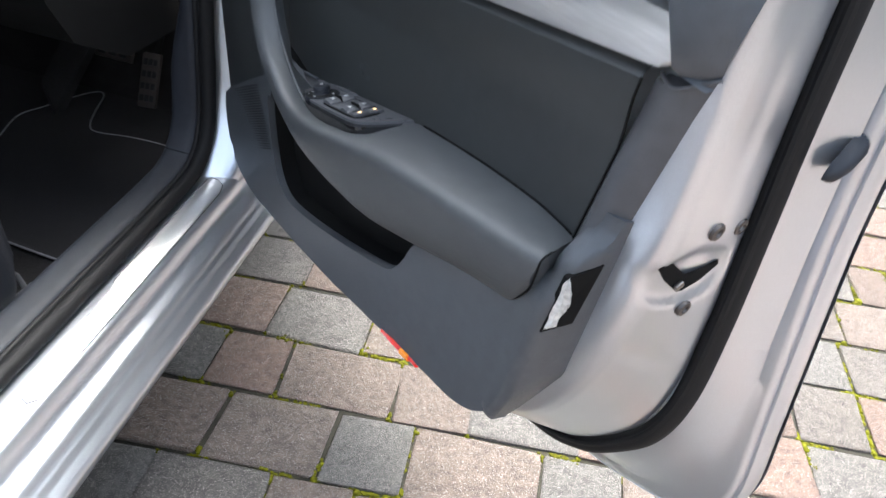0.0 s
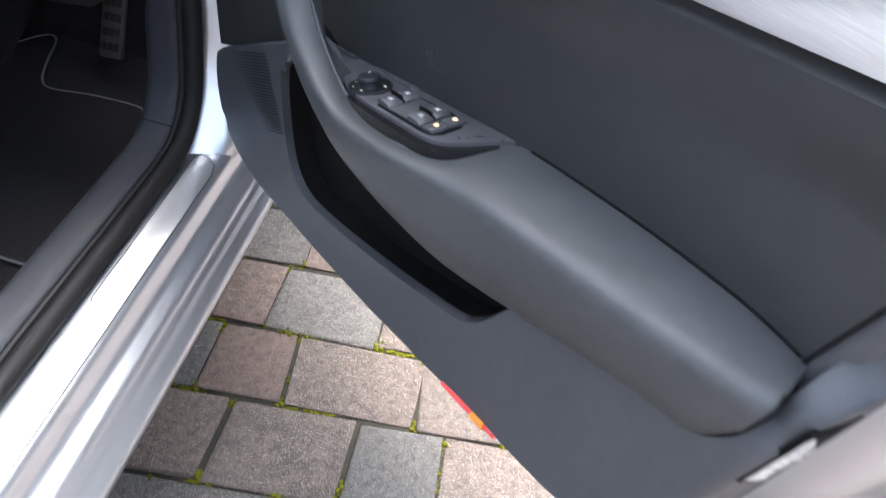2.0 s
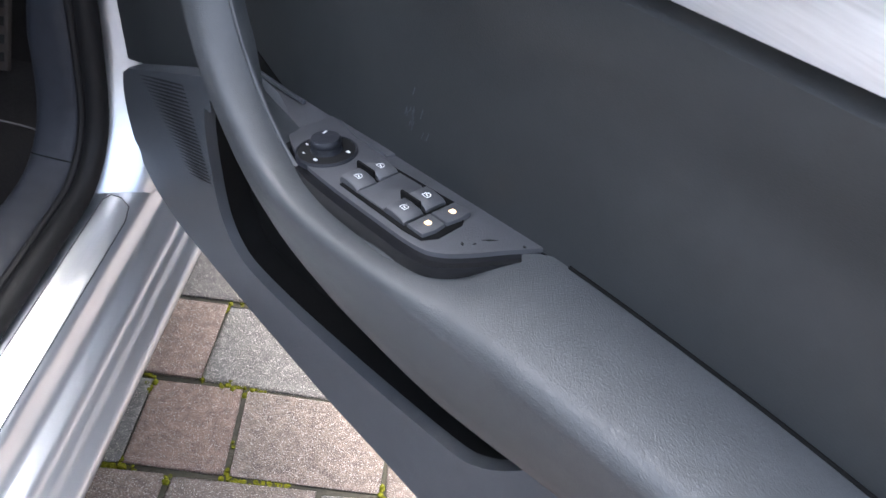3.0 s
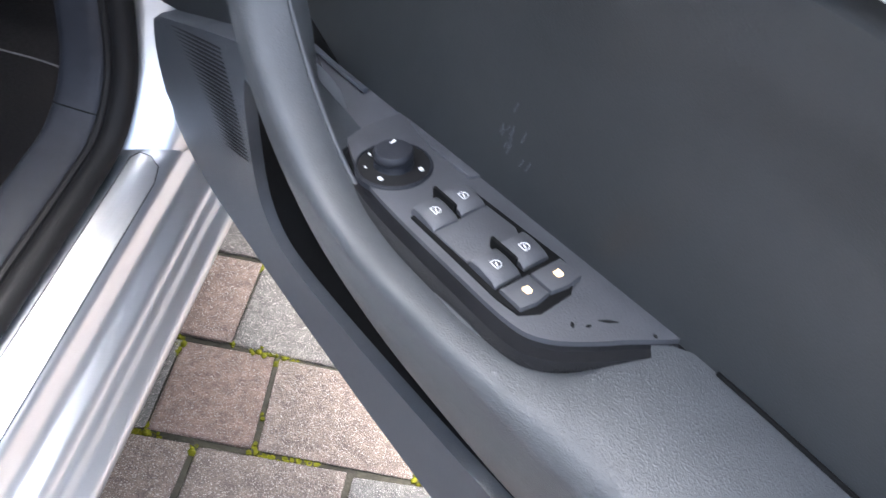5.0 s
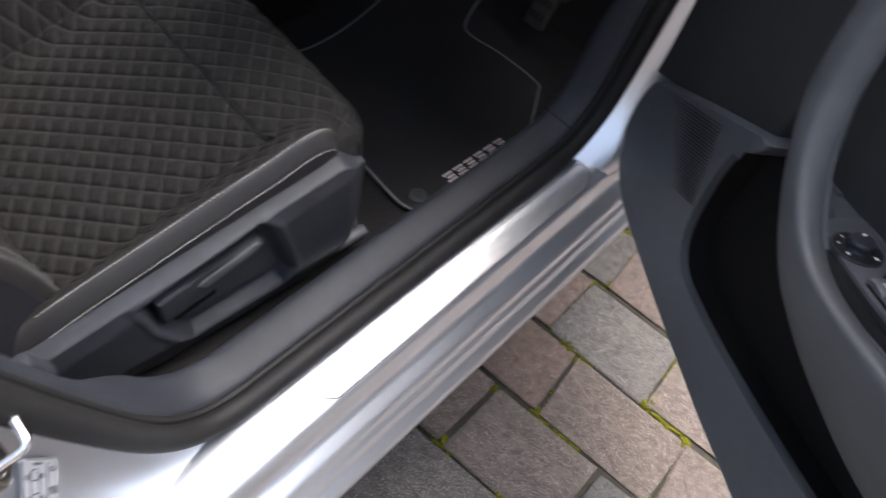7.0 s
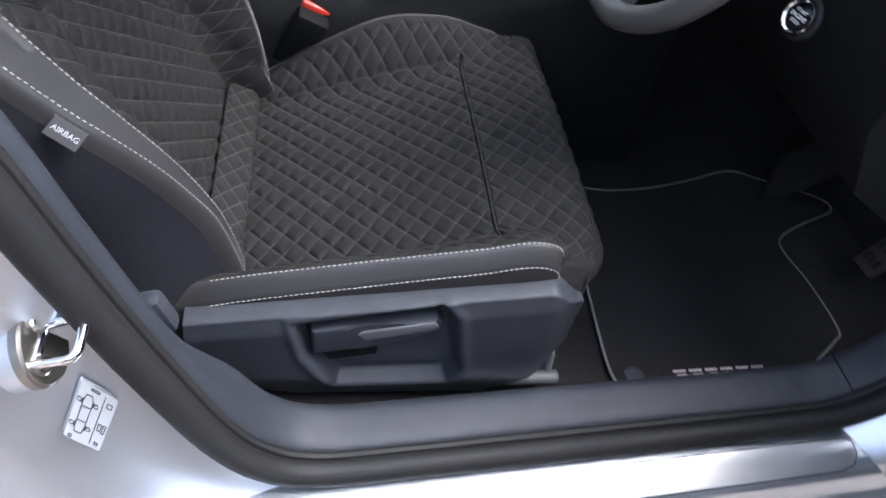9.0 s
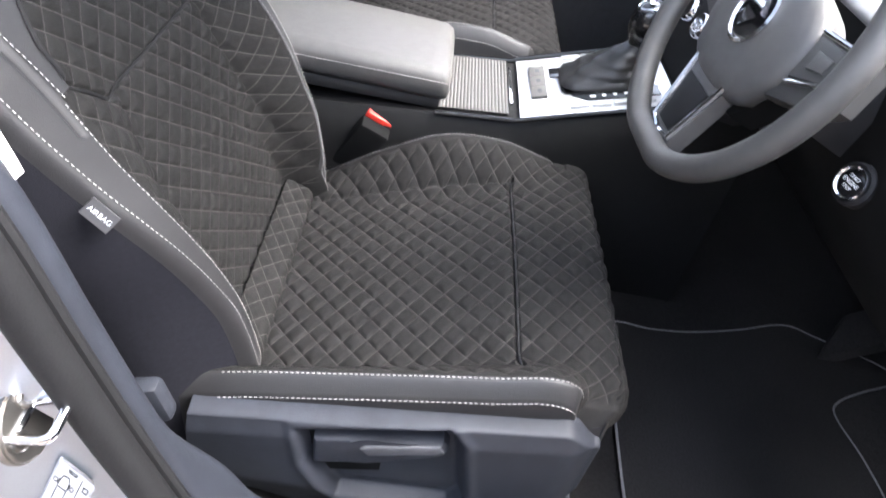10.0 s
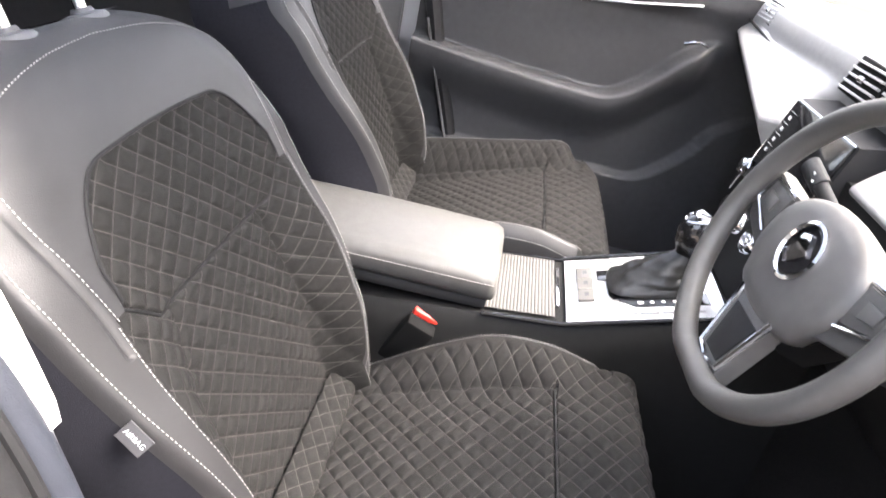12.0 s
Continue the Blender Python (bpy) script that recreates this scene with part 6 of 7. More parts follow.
for sg in (-1, 1):
    bm = bmesh.new()
    prism(bm, [(sg * 0.070, 0.034), (sg * 0.168, 0.044), (sg * 0.172, -0.004), (sg * 0.150, -0.022), (sg * 0.080, -0.044)], lambda a, b, h: W(a, b, h - 0.02), -0.014, 0.010, 0.005, 2)
    sp = part("spoke", bm, M_WHEEL, wheel, "side spoke with key pad")
    bm = bmesh.new()
    prism(bm, [(sg * 0.094, 0.030), (sg * 0.146, 0.034), (sg * 0.150, 0.004), (sg * 0.098, -0.014)], lambda a, b, h: W(a, b, h - 0.02), 0.009, 0.0145, 0.002, 2)
    part("key_pad", bm, M_WHEEL, sp, "grey key pad")
    bm = bmesh.new()
    prism(bm, [(sg * 0.110, 0.020), (sg * 0.136, 0.022), (sg * 0.136, 0.008), (sg * 0.112, 0.002)], lambda a, b, h: W(a, b, h - 0.02), 0.0145, 0.0170, 0.0012, 2)
    part("key", bm, M_HUB, sp, "rocker key")
    bm = bmesh.new()
    tube(bm, [W(sg * 0.092, 0.034, -0.007), W(sg * 0.148, 0.039, -0.007), W(sg * 0.155, 0.004, -0.007), W(sg * 0.098, -0.019, -0.007)], 0.0028, 8, up=WN)
    part("chrome_edge", bm, M_CHROME, sp, "bright chrome edging")
bm = bmesh.new()
prism(bm, [(-0.046, -0.062), (0.046, -0.062), (0.030, -0.160), (-0.030, -0.160)], lambda a, b, h: W(a, b, h - 0.012), -0.014, 0.008, 0.004, 2)
ls = part("lower_spoke", bm, M_HUB, wheel, "dark grey lower spoke with chrome frame")
bm = bmesh.new()
prism(bm, [(-0.030, -0.084), (0.030, -0.084), (0.018, -0.142), (-0.018, -0.142)], lambda a, b, h: W(a, b, h - 0.012), 0.007, 0.0105, 0.001, 2)
part("spoke_inset", bm, M_DASHDARK, ls, "dark spoke inset")
for sg in (-1, 1):
    bm = bmesh.new()
    tube(bm, [W(sg * 0.042, -0.066, -0.003), W(sg * 0.027, -0.146, -0.003), W(sg * 0.004, -0.151, -0.003)], 0.0042, 8, up=WN)
    part("chrome_edge", bm, M_CHROME, ls, "bright chrome edging")
bm = bmesh.new()
prism(bm, [(-0.085, -0.040), (0.085, -0.040), (0.050, -0.086), (0.0, -0.092), (-0.050, -0.086)], lambda a, b, h: W(a, b, h - 0.03), -0.030, 0.006, 0.004, 2)
part("lower_cover", bm, M_DEEP, wheel, "black lower hub cover")
column = thing("steering_column", W(0, 0, -0.1), "dark steering column cover with stalk", "steering column")
bm = bmesh.new()
loft(bm, [[W(a * k, b * k - 0.01, h) for a, b in ((-0.06, 0.035), (0.06, 0.035), (0.07, 0.0), (0.055, -0.045), (-0.055, -0.045), (-0.07, 0.0))] for h, k in ((-0.06, 0.8), (-0.08, 1.0), (-0.26, 1.15))])
part("cover", bm, M_DASHDARK, column)
bm = bmesh.new()
tube(bm, [W(-0.05, 0.025, -0.07), W(-0.12, 0.045, -0.062), W(-0.15, 0.052, -0.058)], [0.008, 0.009, 0.010], 10, squash=0.8, up=WN)
tube(bm, [W(-0.15, 0.052, -0.058), W(-0.195, 0.063, -0.054), W(-0.20, 0.064, -0.054)], [0.013, 0.0135, 0.008], 12, squash=0.75, up=WN)
stk = part("wiper_stalk", bm, M_DASHDARK, column, "dark wiper stalk with printed end")
bm = bmesh.new()
for k in range(5):
    box(bm, W(-0.158 - 0.008 * k, 0.054 + 0.002 * k + (0.004 if k % 2 else -0.002), -0.0475), (0.005, 0.003, 0.0006), frame_at((0, 0, 0), WX, WN).to_3x3())
part("stalk_marks", bm, M_WHITE, stk, "small white marks")

# ---- dashboard ----
dash = thing("dashboard", (0, 0.7, 0.9), "grey soft-touch dashboard with vents and screen", "dashboard")


def dash_edge(x):
    f = max(0.0, (-0.13 - x) / 0.59)
    if x > 0.14:
        return 0.40, 0.93
    if x > -0.13:
        return 0.44, 0.93
    return 0.362 + 0.077 * f, 0.915 + 0.071 * f


bm = bmesh.new()
secs = []
for i in range(31):
    x = -0.735 + 1.40 * i / 30
    ye, ze = dash_edge(x)
    deep = 0.02 if -0.13 < x < 0.14 else 0.0
    secs.append(spline([(x, ye + 0.10, ze - 0.09), (x, ye + 0.035, ze - 0.06), (x, ye + 0.004, ze - 0.014), (x, ye, ze), (x, ye + 0.02, ze + 0.022), (x, ye + 0.055 - 0.02 * (ye - .362) / .077, ze + 0.042), (x, 0.462, 1.005), (x, 0.466, 1.035), (x, 0.480, 1.066), (x, 0.53, 1.082), (x, 0.75, 1.075), (x, 1.25, 0.99)], 44))
loft(bm, secs, closed=False)
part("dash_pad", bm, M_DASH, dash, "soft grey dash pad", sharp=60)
bm = bmesh.new()
tube(bm, spline([(-0.73, 0.455, 1.016), (-0.40, 0.452, 0.99), (-0.1, 0.449, 0.968), (0.1, 0.449, 0.966)], 30), 0.003, 6)
part("dash_seam", bm, M_BLACK, dash, "dark seam along the dash")


def vent(c, x, up, w, h, n):
    x, up = Vector(x).normalized(), Vector(up).normalized()
    nrm = x.cross(up).normalized()
    v = thing("air_vent", c, "black slatted air vent with bright edges", "air vent", group="dash vents")
    c = Vector(c)
    F = lambda a, b, hh: c + x * a + up * b + nrm * hh
    bm = bmesh.new()
    prism(bm, [(-w / 2 - 0.006, -h / 2), (w / 2, -h / 2 - 0.004), (w / 2 + 0.006, h / 2), (-w / 2, h / 2 + 0.004)], F, -0.03, 0.002, 0.002, 2)
    part("housing", bm, M_DEEP, v, "black vent housing")
    for k in range(n):
        b = -h / 2 + h * (k + 0.5) / n
        bm = bmesh.new()
        prism(bm, [(-w / 2 + 0.003, b - 0.0018), (w / 2 - 0.003, b - 0.0018), (w / 2 - 0.003, b + 0.0018), (-w / 2 + 0.003, b + 0.0018)], F, 0.0, 0.007, 0.0008, 1)
        part("slat", bm, M_DECO, v)
    bm = bmesh.new()
    box(bm, F(0, 0, 0.009), (0.016, 0.010, 0.008), frame_at((0, 0, 0), x, nrm).to_3x3(), 0.003)
    part("tab", bm, M_CHROME, v, "bright tab")


vent((-0.052, 0.452, 1.032), (1, 0, 0), (0, 0.25, 0.95), 0.115, 0.056, 5)
vent((0.075, 0.452, 1.032), (1, 0, 0), (0, 0.25, 0.95), 0.115, 0.056, 5)
vent((-0.655, 0.474, 1.046), (1, 0, 0), (0, 0.35, 0.93), 0.10, 0.045, 5)
# centre stack and screen
stack = thing("centre_stack", (0, 0.42, 0.75), "black centre stack with touch screen and knobs", "centre stack")
bm = bmesh.new()
loft(bm, [[Vector((x, 0.352, 0.676)), Vector((x, 0.364, 0.80)), Vector((x, 0.372, 0.868)), Vector((x, 0.40, 0.975)), Vector((x, 0.46, 0.985)), Vector((x, 0.48, 0.66))] for x in (-0.126, -0.12, 0.12, 0.126)])
part("stack_body", bm, M_DASHDARK, stack, "dark stack body")
sx_, su_ = Vector((1, 0, 0)), Vector((0, 0.268, 0.963))
sn = sx_.cross(su_)
SF = lambda a, b, h: Vector((0, 0.3705, 0.868)) + sx_ * a + su_ * b + sn * h
bm = bmesh.new()
prism(bm, [(-0.118, 0.002), (0.118, 0.002), (0.118, 0.108), (-0.118, 0.108)], SF, -0.005, 0.005, 0.002, 2)
scr = part("touch_screen", bm, M_GLOSS, stack, "dark glossy touch screen")
bm = bmesh.new()
for k in range(4):
    box(bm, SF(-0.098, 0.020 + 0.020 * k, 0.0054), (0.006, 0.006, 0.0006), frame_at((0, 0, 0), sx_, sn).to_3x3())
    box(bm, SF(-0.098, 0.030 + 0.020 * k, 0.0054), (0.022, 0.0006, 0.0004), frame_at((0, 0, 0), sx_, sn).to_3x3())
part("screen_marks", bm, M_WHITE, scr, "row of small pale key marks")
bm = bmesh.new()
tube(bm, [SF(-0.12, 0.110, 0.002), SF(0.12, 0.110, 0.002)], 0.002, 6)
part("screen_edge", bm, M_CHROME, stack, "thin bright edge")
for a in (-0.104, 0.104):
    bm = bmesh.new()
    lathe(bm, [(0.0155, 0.0), (0.0155, 0.012), (0.013, 0.014), (0.0125, 0.020), (0.010, 0.022), (0.0, 0.022)], SF(a, -0.022, 0.0), sn, 24)
    part("knob", bm, M_CHROME, stack, "bright ringed knob")
for a in (-0.121, 0.121):
    bm = bmesh.new()
    tube(bm, [SF(a, -0.07, 0.003), SF(a, -0.02, 0.003), SF(a, 0.03, 0.003)], 0.0018, 6)
    part("side_trim", bm, M_CHROME, stack, "thin chrome side line")
for k in range(3):
    bm = bmesh.new()
    lathe(bm, [(0.020, 0.0), (0.020, 0.010), (0.0175, 0.013), (0.010, 0.013), (0.0, 0.012)], SF(-0.07 + 0.07 * k, -0.085, 0.002), sn, 24)
    part("climate_knob", bm, M_CHROME, stack, "bright climate knob")
# knee panel and start button
bm = bmesh.new()
secs = []
for x in (0.13, 0.25, 0.40, 0.55, 0.655):
    secs.append([Vector((x, 0.402, 0.93)), Vector((x, 0.40, 0.86)), Vector((x, 0.402, 0.78)), Vector((x, 0.44, 0.70)), Vector((x, 0.56, 0.63)), Vector((x, 0.75, 0.63)), Vector((x, 0.6, 0.93))])
loft(bm, secs)
part("knee_panel", bm, M_CONSOLE, dash, "lower dash panel, darkened for shade")
sb = thing("start_button", (0.498, 0.393, 0.808), "round black start button with chrome ring", "button")
sbn = Vector((0.25, -0.93, 0.28)).normalized()
bm = bmesh.new()
lathe(bm, [(0.024, -0.02), (0.024, 0.0), (0.021, 0.003), (0.0195, 0.001)], (0.498, 0.390, 0.808), sbn, 32)
part("bezel", bm, M_DASHDARK, sb)
bm = bmesh.new()
lathe(bm, [(0.0190, -0.002), (0.0190, 0.004), (0.0175, 0.006), (0.0155, 0.004), (0.0155, 0.0)], (0.498, 0.390, 0.808), sbn, 32)
part("chrome_ring", bm, M_CHROME, sb)
bm = bmesh.new()
lathe(bm, [(0.0155, -0.002), (0.0155, 0.0035), (0.0135, 0.0042), (0.0, 0.0042)], (0.498, 0.390, 0.808), sbn, 32)
cap = part("cap", bm, M_GLOSS, sb)
for txt, off, size in (("START", 0.0060, 0.0050), ("ENGINE", 0.0, 0.0062), ("STOP", -0.0060, 0.0050)):
    m = frame_at(Vector((0.498, 0.390, 0.808)) + sbn * 0.0045, Vector((0.93, 0.25, 0)), sbn)
    letters("button_text", txt, size, m @ Matrix.Translation((0, off, 0)), M_WHITE, cap, "white letters", 0.0002)

# ---- passenger door, seen across the cabin ----
pd = thing("passenger_door", (-0.74, 0.1, 0.4), "closed passenger door with dark trim", "car door")
bm = bmesh.new()


def pdp(s, t):
    y, z = -0.33 + 1.40 * s, 0.36 + 0.70 * t
    sw = ramp_at(((-0.33, 0.815), (-0.10, 0.790), (0.10, 0.775), (0.19, 0.778), (0.26, 0.825), (0.33, 0.895), (0.40, 0.945)), y)
    arm_ = 0.052 * sstep(z, sw + 0.006, sw - 0.006) * sstep(z, sw - 0.15, sw - 0.02) * sstep(y, 0.43, 0.36)
    pock = ramp_at(((-0.33, 0.57), (0.20, 0.570), (0.32, 0.575), (0.42, 0.66), (0.48, 0.74), (0.60, 0.80)), y)
    low = 0.030 * sstep(z, pock + 0.006, pock - 0.006) * sstep(y, 0.62, 0.52)
    return Vector((-0.745 + max(arm_, low) + 0.02 * sstep(z, 0.97, 1.03), y, z))


grid(bm, pdp, 120, 150)
part("trim_panel", bm, M_FARDOOR, pd, "dark moulded door trim with armrest and pocket", sharp=80)
bm = bmesh.new()
tube(bm, spline([(-0.70, 0.322, 0.934), (-0.692, 0.35, 0.944), (-0.70, 0.378, 0.938)], 12), 0.004, 8)
part("door_pull", bm, M_CHROME, pd, "chrome inner door pull")
bm = bmesh.new()
tube(bm, [(-0.722, 0.05, 0.982), (-0.72, 0.20, 1.0), (-0.72, 0.34, 1.022)], 0.006, 8, squash=0.5)
part("bright_strip", bm, M_ALU, pd, "bright trim strip")
bm = bmesh.new()
tube(bm, spline([(-0.735, -0.36, 1.25), (-0.735, -0.32, 1.0), (-0.74, -0.27, 0.8), (-0.75, -0.19, 0.55), (-0.75, -0.16, 0.40)], 20), 0.022, 8)
part("far_pillar", bm, M_DASHDARK, body, "dark trim of the far pillar")
bm = bmesh.new()
tube(bm, spline([(-0.715, -0.30, 0.86), (-0.715, -0.255, 0.72), (-0.715, -0.20, 0.56)], 12), 0.010, 8, squash=0.4)
part("far_seal", bm, M_FARDOOR, body, "grey edge of the far door seal")
bm = bmesh.new()
grid(bm, lambda s, t: Vector((-0.76 + 0.10 * t, -0.4 + 1.2 * s * (1 - 0.3 * t), 1.07 + 0.33 * t)), 4, 4)
pw = part("side_window", bm, M_GLASS, body, "clear passenger window")
pw.visible_shadow = False

# ---- floor: mat, pedals ----
matt = thing("floor_mat", (0.45, 0.5, 0.296), "black carpet floor mat edged with silver piping", "floor mat")
rim_pts = [(0.240, 0.345), (0.34, 0.332), (0.45, 0.324), (0.60, 0.317), (0.645, 0.324), (0.659, 0.345), (0.656, 0.50), (0.652, 0.58), (0.641, 0.618), (0.572, 0.722), (0.545, 0.742), (0.45, 0.737), (0.375, 0.722), (0.340, 0.738), (0.305, 0.80), (0.268, 0.88), (0.232, 0.87), (0.185, 0.76), (0.165, 0.70), (0.20, 0.60), (0.228, 0.50), (0.238, 0.42)]
ring = spline([(a, b, 0) for a, b in rim_pts], 90, closed=True)
bm = bmesh.new()
prism(bm, [(p[0], p[1]) for p in ring], lambda a, b, h: Vector((a, b, h)), 0.296, 0.306, 0.003, 2)
part("carpet_top", bm, M_CARPET, matt, "black looped pile")
bm = bmesh.new()
tube(bm, [Vector((p[0], p[1], 0.305)) for p in ring], 0.0024, 6, closed=True)
part("piping", bm, M_PIPING, matt, "silver grey piping")
lx, ly = Vector((-0.05, 0.99, 0)).normalized(), Vector((-0.99, -0.05, 0)).normalized()
for k in range(6):
    bm = bmesh.new()
    c = Vector((0.652, 0.417, 0.3068)) + lx * (0.011 + 0.0265 * k) + ly * 0.018
    for b, w in ((0.0075, 0.021), (0.0, 0.017), (-0.0075, 0.021)):
        box(bm, c + ly * b + lx * (0.002 if b == 0.0 else 0.0), (w, 0.0042, 0.0016), frame_at((0, 0, 0), lx, (0, 0, 1)).to_3x3(), 0.0007, 1)
    part("woven_mark", bm, M_MARK, matt, "pale pinkish woven block")
bm = bmesh.new()
lathe(bm, [(0.015, 0.306), (0.015, 0.309), (0.010, 0.310), (0.008, 0.308), (0.0, 0.308)], (0.634, 0.352, 0.0), (0, 0, 1), 24)
part("mat_fixing", bm, M_BASE, matt, "round plastic mat fixing")
for nm, c, sz, rot, lab in (("accelerator_pedal", (0.450, 0.845, 0.405), (0.046, 0.014, 0.13), (-0.55, 0, 0.12), "worn accelerator pedal"), ("brake_pedal", (0.36, 0.86, 0.47), (0.10, 0.014, 0.07), (-0.6, 0, 0), "worn brake pedal")):
    pdl = thing(nm, c, lab + " with rubber studs", "pedal")
    bm = bmesh.new()
    mx = Euler(rot).to_matrix()
    box(bm, c, sz, mx, 0.004)
    part("pad", bm, M_PEDAL, pdl)
    for i in range(3):
        for j in range(4):
            bm = bmesh.new()
            box(bm, Vector(c) + mx @ Vector(((i - 1) * sz[0] * 0.28, -sz[1] * 0.55, (j - 1.5) * sz[2] * 0.22)), (sz[0] * 0.2, 0.005, sz[2] * 0.12), mx, 0.0015)
            part("stud", bm, M_BLACK, pdl)
    bm = bmesh.new()
    tube(bm, [Vector(c) + mx @ Vector((0, 0.01, 0.02)), (c[0], c[1] + 0.14, c[2] + 0.20)], 0.009, 8)
    part("arm", bm, M_DEEP, pdl)
bm = bmesh.new()
prism(bm, [(0.16, 0.80), (0.24, 0.74), (0.25, 1.05), (0.16, 1.08)], lambda a, b, h: Vector((a, b, 0.30 + (b - 0.74) * 0.75 + h)), -0.02, 0.01, 0.004, 2)
fr = thing("foot_rest", (0.2, 0.9, 0.3), "black carpeted foot rest", "foot rest")
part("pad", bm, M_CARPET, fr)

# ---- paving: rows of weathered blocks, turned 8 degrees ----
CP, SP = math.cos(radians(8)), math.sin(radians(8))
paving = thing("pavement", (1.2, 0.5, 0.0), "weathered concrete block paving with mossy joints", "paving", kind="structure")
ROWQ = [-3.552 + 0.171 * i for i in range(21)] + [0.070, 0.243, 0.412, 0.588] + [0.762 + 0.176 * i for i in range(20)]
ROWQ = sorted(q for q in ROWQ if not (-0.02 < q < 0.069))
FIX = {0.243: [0.64, 0.88, 1.043, 1.30, 1.47, 1.71], 0.070: [0.71, 0.955, 1.195, 1.36, 1.63, 1.80], 0.412: [0.72, 0.962, 1.20, 1.44, 1.60]}
rnd = random.Random(21)


def block_mesh(seed):
    r = random.Random(seed)
    bm = bmesh.new()
    bmesh.ops.create_cube(bm, size=1.0)
    for v in bm.verts:
        v.co.x += r.uniform(-0.032, 0.032)
        v.co.y += r.uniform(-0.032, 0.032)
    bmesh.ops.bevel(bm, geom=[e for e in bm.edges if all(v.co.z > 0 for v in e.verts)], offset=0.045, segments=3, profile=0.6, affect="EDGES")
    vert = [e for e in bm.edges if abs(e.verts[0].co.z - e.verts[1].co.z) > 0.6]
    bmesh.ops.bevel(bm, geom=vert, offset=0.04, segments=1, affect="EDGES")
    for v in bm.verts:
        v.co.x += r.uniform(-0.013, 0.013)
        v.co.y += r.uniform(-0.013, 0.013)
        v.co.z += r.uniform(-0.02, 0.02)
    for f in bm.faces:
        f.smooth = True
    me = bpy.data.meshes.new("paving_block")
    bm.to_mesh(me)
    bm.free()
    me.materials.append(M_BLOCK)
    return me


BLOCKS = [block_mesh(40 + i) for i in range(7)]
joints = []
near, far = [], []
for q0, q1 in zip(ROWQ, ROWQ[1:]):
    cuts = None
    for kq, c in FIX.items():
        if abs(kq - q0) < 0.002:
            cuts = list(c)
    if cuts is None:
        cuts = [0.75 + rnd.uniform(-0.1, 0.1)]
    while cuts[0] > -3.4:
        cuts.insert(0, cuts[0] - rnd.choice((0.115, 0.165, 0.165, 0.235, 0.235, 0.25)))
    while cuts[-1] < 4.6:
        cuts.append(cuts[-1] + rnd.choice((0.115, 0.165, 0.165, 0.235, 0.235, 0.25)))
    joints.append((q0, cuts[0], cuts[-1], True))
    for p0, p1 in zip(cuts, cuts[1:]):
        pm, qm = (p0 + p1) / 2, (q0 + q1) / 2
        x, y = CP * pm - SP * qm, SP * pm + CP * qm
        joints.append((p0, q0, q1, False))
        g = 0.0085
        ((near if 0.6 < x < 2.7 and -0.4 < y < 2.2 else far)).append((x, y, p1 - p0 - g, q1 - q0 - g))
near.sort(key=lambda b: (b[0] - 1.3) ** 2 + (b[1] - 0.5) ** 2)
far += near[290:]
for x, y, a, b in near[:290]:
    ob = new("block", rnd.choice(BLOCKS))
    ob.parent = paving
    flip = rnd.choice((0, math.pi))
    ob.matrix_basis = Matrix.Translation((x - 1.2, y - 0.5, -0.028 + rnd.uniform(-0.002, 0.002))) @ Euler((rnd.uniform(-.006, .006), rnd.uniform(-.006, .006), radians(8) + flip + rnd.uniform(-.012, .012))).to_matrix().to_4x4() @ Matrix.Diagonal((a, b, 0.058, 1))
    ORIGIN[ob.name] = Vector()
verts, faces = [], []
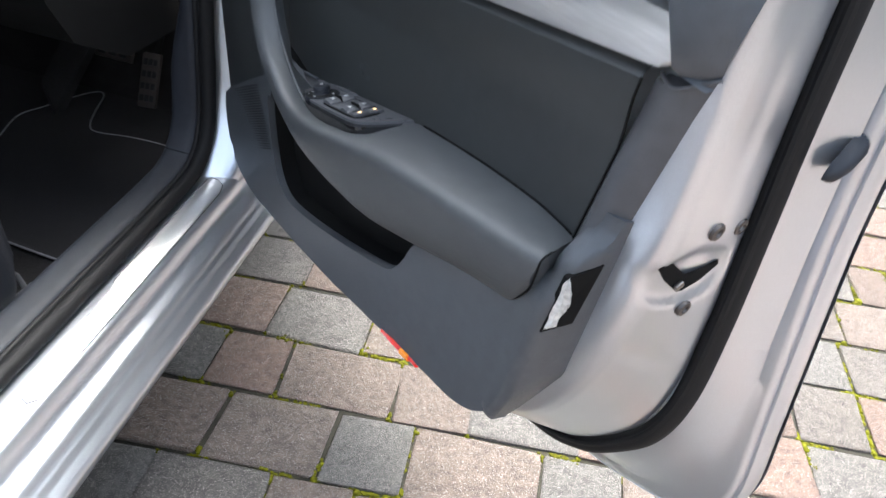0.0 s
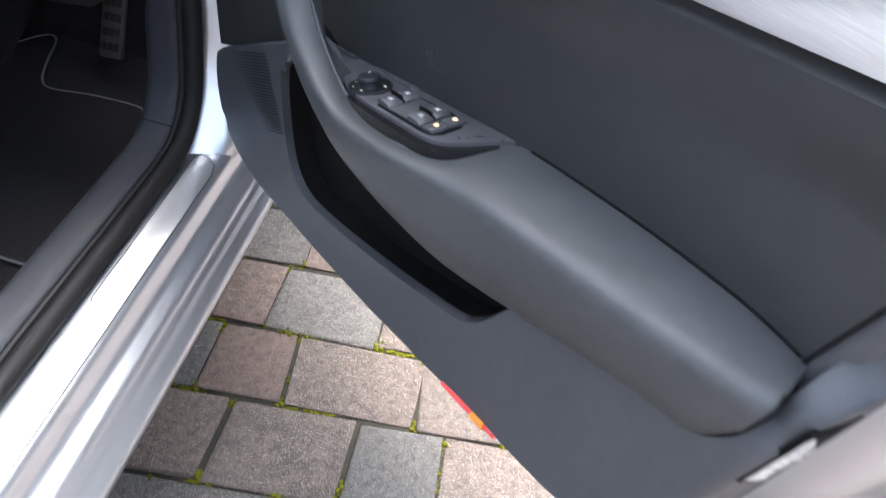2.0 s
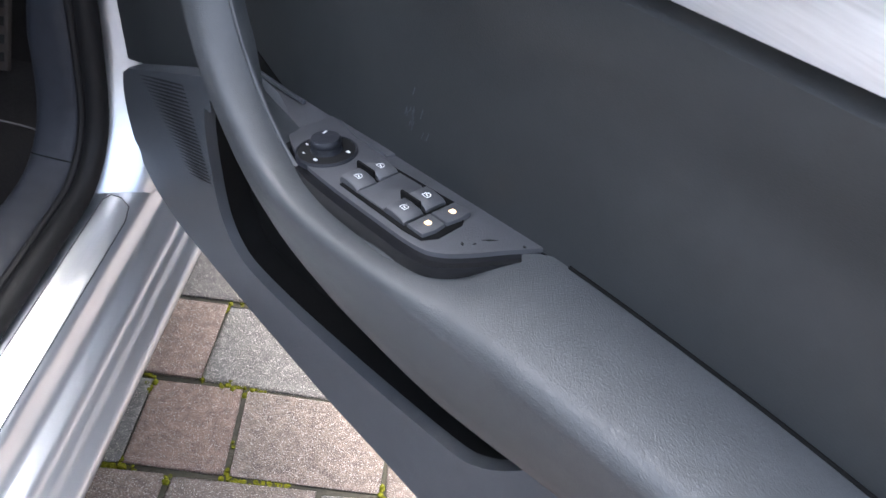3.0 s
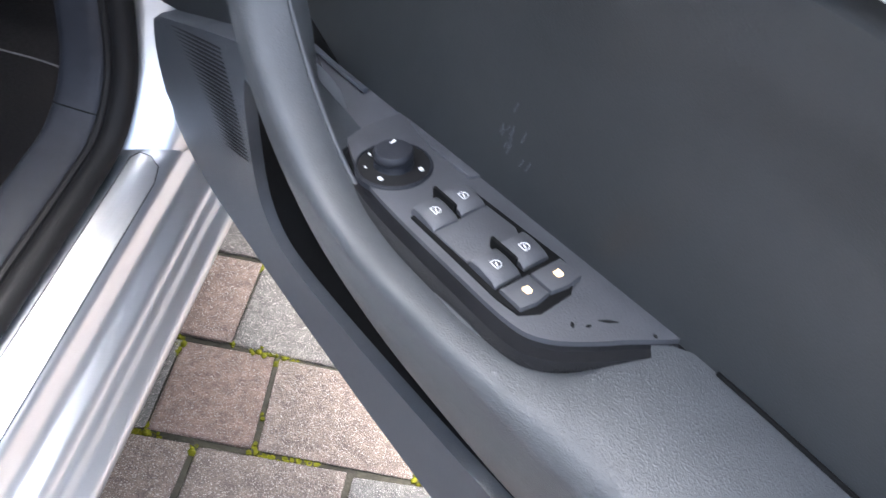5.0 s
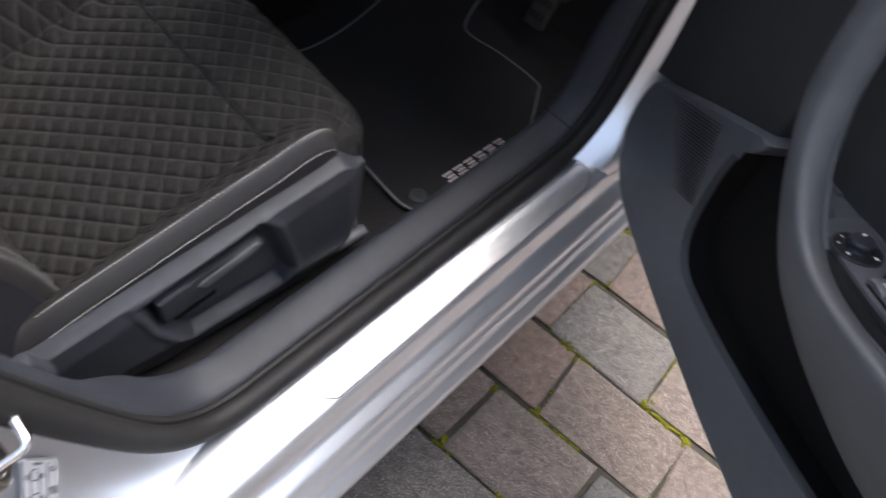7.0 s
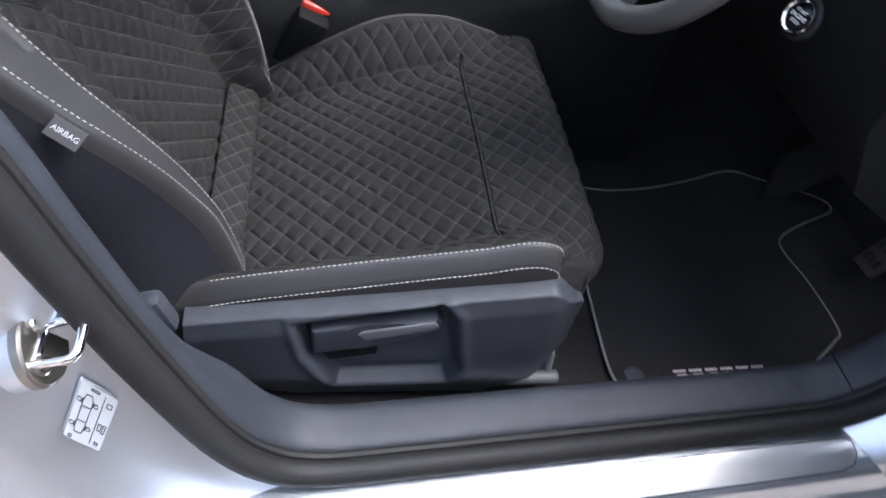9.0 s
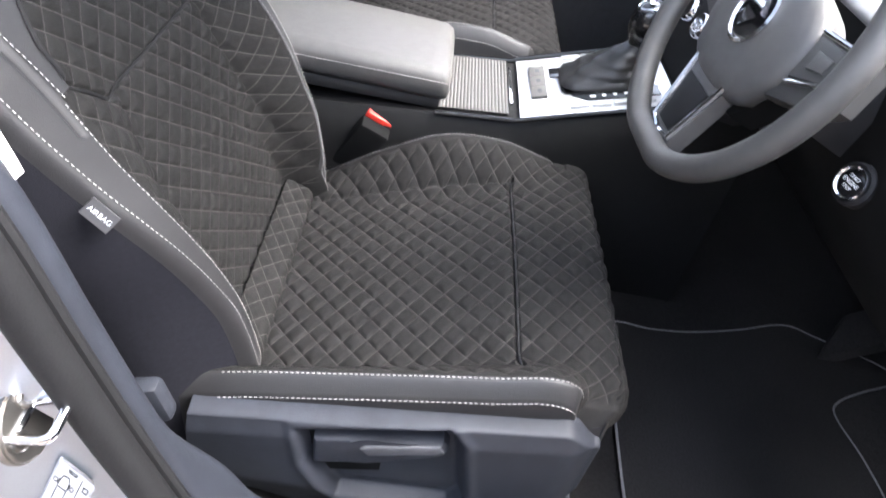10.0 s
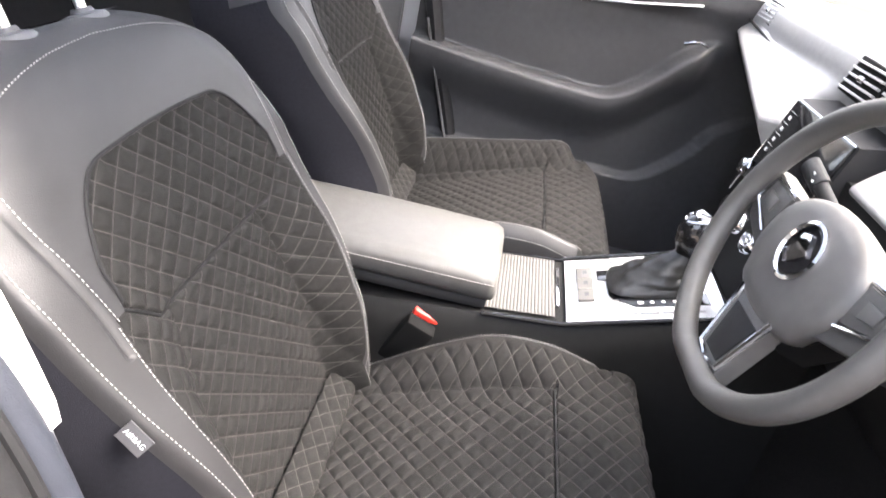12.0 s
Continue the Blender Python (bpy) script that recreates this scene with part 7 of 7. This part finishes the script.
for x, y, a, b in far:
    base_ = BLOCKS[rnd.randrange(7)]
    o = len(verts)
    for v in base_.vertices:
        vx, vy = v.co.x * a, v.co.y * b
        verts.append((x + CP * vx - SP * vy - 1.2, y + SP * vx + CP * vy - 0.5, -0.028 + v.co.z * 0.058))
    faces += [[o + i for i in p.vertices] for p in base_.polygons]
me = bpy.data.meshes.new("outer_blocks")
me.from_pydata(verts, [], faces)
me.materials.append(M_BLOCK)
ob = new("outer_blocks", me)
ob.parent = paving
tagged(ob, "outer rows of paving blocks", kind="stuff")

# moss in the joints: small uneven cushions
bm = bmesh.new()


def tuft(bm, x, y, r, h):
    k = 6
    top = bm.verts.new((x + rnd.uniform(-.2, .2) * r, y + rnd.uniform(-.2, .2) * r, h))
    a = [bm.verts.new((x + r * 0.6 * math.cos(w) * rnd.uniform(.7, 1.2), y + r * 0.6 * math.sin(w) * rnd.uniform(.7, 1.2), h * 0.75)) for w in (2 * math.pi * j / k for j in range(k))]
    b = [bm.verts.new((x + r * math.cos(w) * rnd.uniform(.75, 1.3), y + r * math.sin(w) * rnd.uniform(.75, 1.3), -0.014)) for w in (2 * math.pi * j / k for j in range(k))]
    for j in range(k):
        bm.faces.new((top, a[j], a[(j + 1) % k]))
        bm.faces.new((a[j], b[j], b[(j + 1) % k], a[(j + 1) % k]))


count = 0
for a, b0, b1, along in joints:
    L = b1 - b0
    steps = int(L / 0.0035)
    for i in range(steps):
        f = b0 + L * (i + rnd.random()) / steps
        p, q = (f, a) if along else (a, f)
        x, y = CP * p - SP * q, SP * p + CP * q
        if not (0.55 < x < 2.75 and -0.3 < y < 2.2):
            continue
        d = noise.noise(Vector((x * 9, y * 9, 3.1))) + 0.5 * noise.noise(Vector((x * 31, y * 31, 7.7)))
        crossing = 0.45 if not along and min(abs(f - b0), abs(f - b1)) < 0.02 else 0.0
        if d + crossing < 0.10:
            continue
        r = rnd.uniform(0.003, 0.0070) * (1 + 1.2 * min(1, d + crossing))
        off = rnd.gauss(0, 0.0040)
        px, py = (p, q + off) if along else (p + off, q)
        tuft(bm, CP * px - SP * py, SP * px + CP * py, r, rnd.uniform(-0.007, 0.0) + 0.004 * crossing)
moss = part("moss", bm, M_MOSS, None, "yellow-green moss cushions in the paving joints", kind="stuff", category="moss", sharp=80)
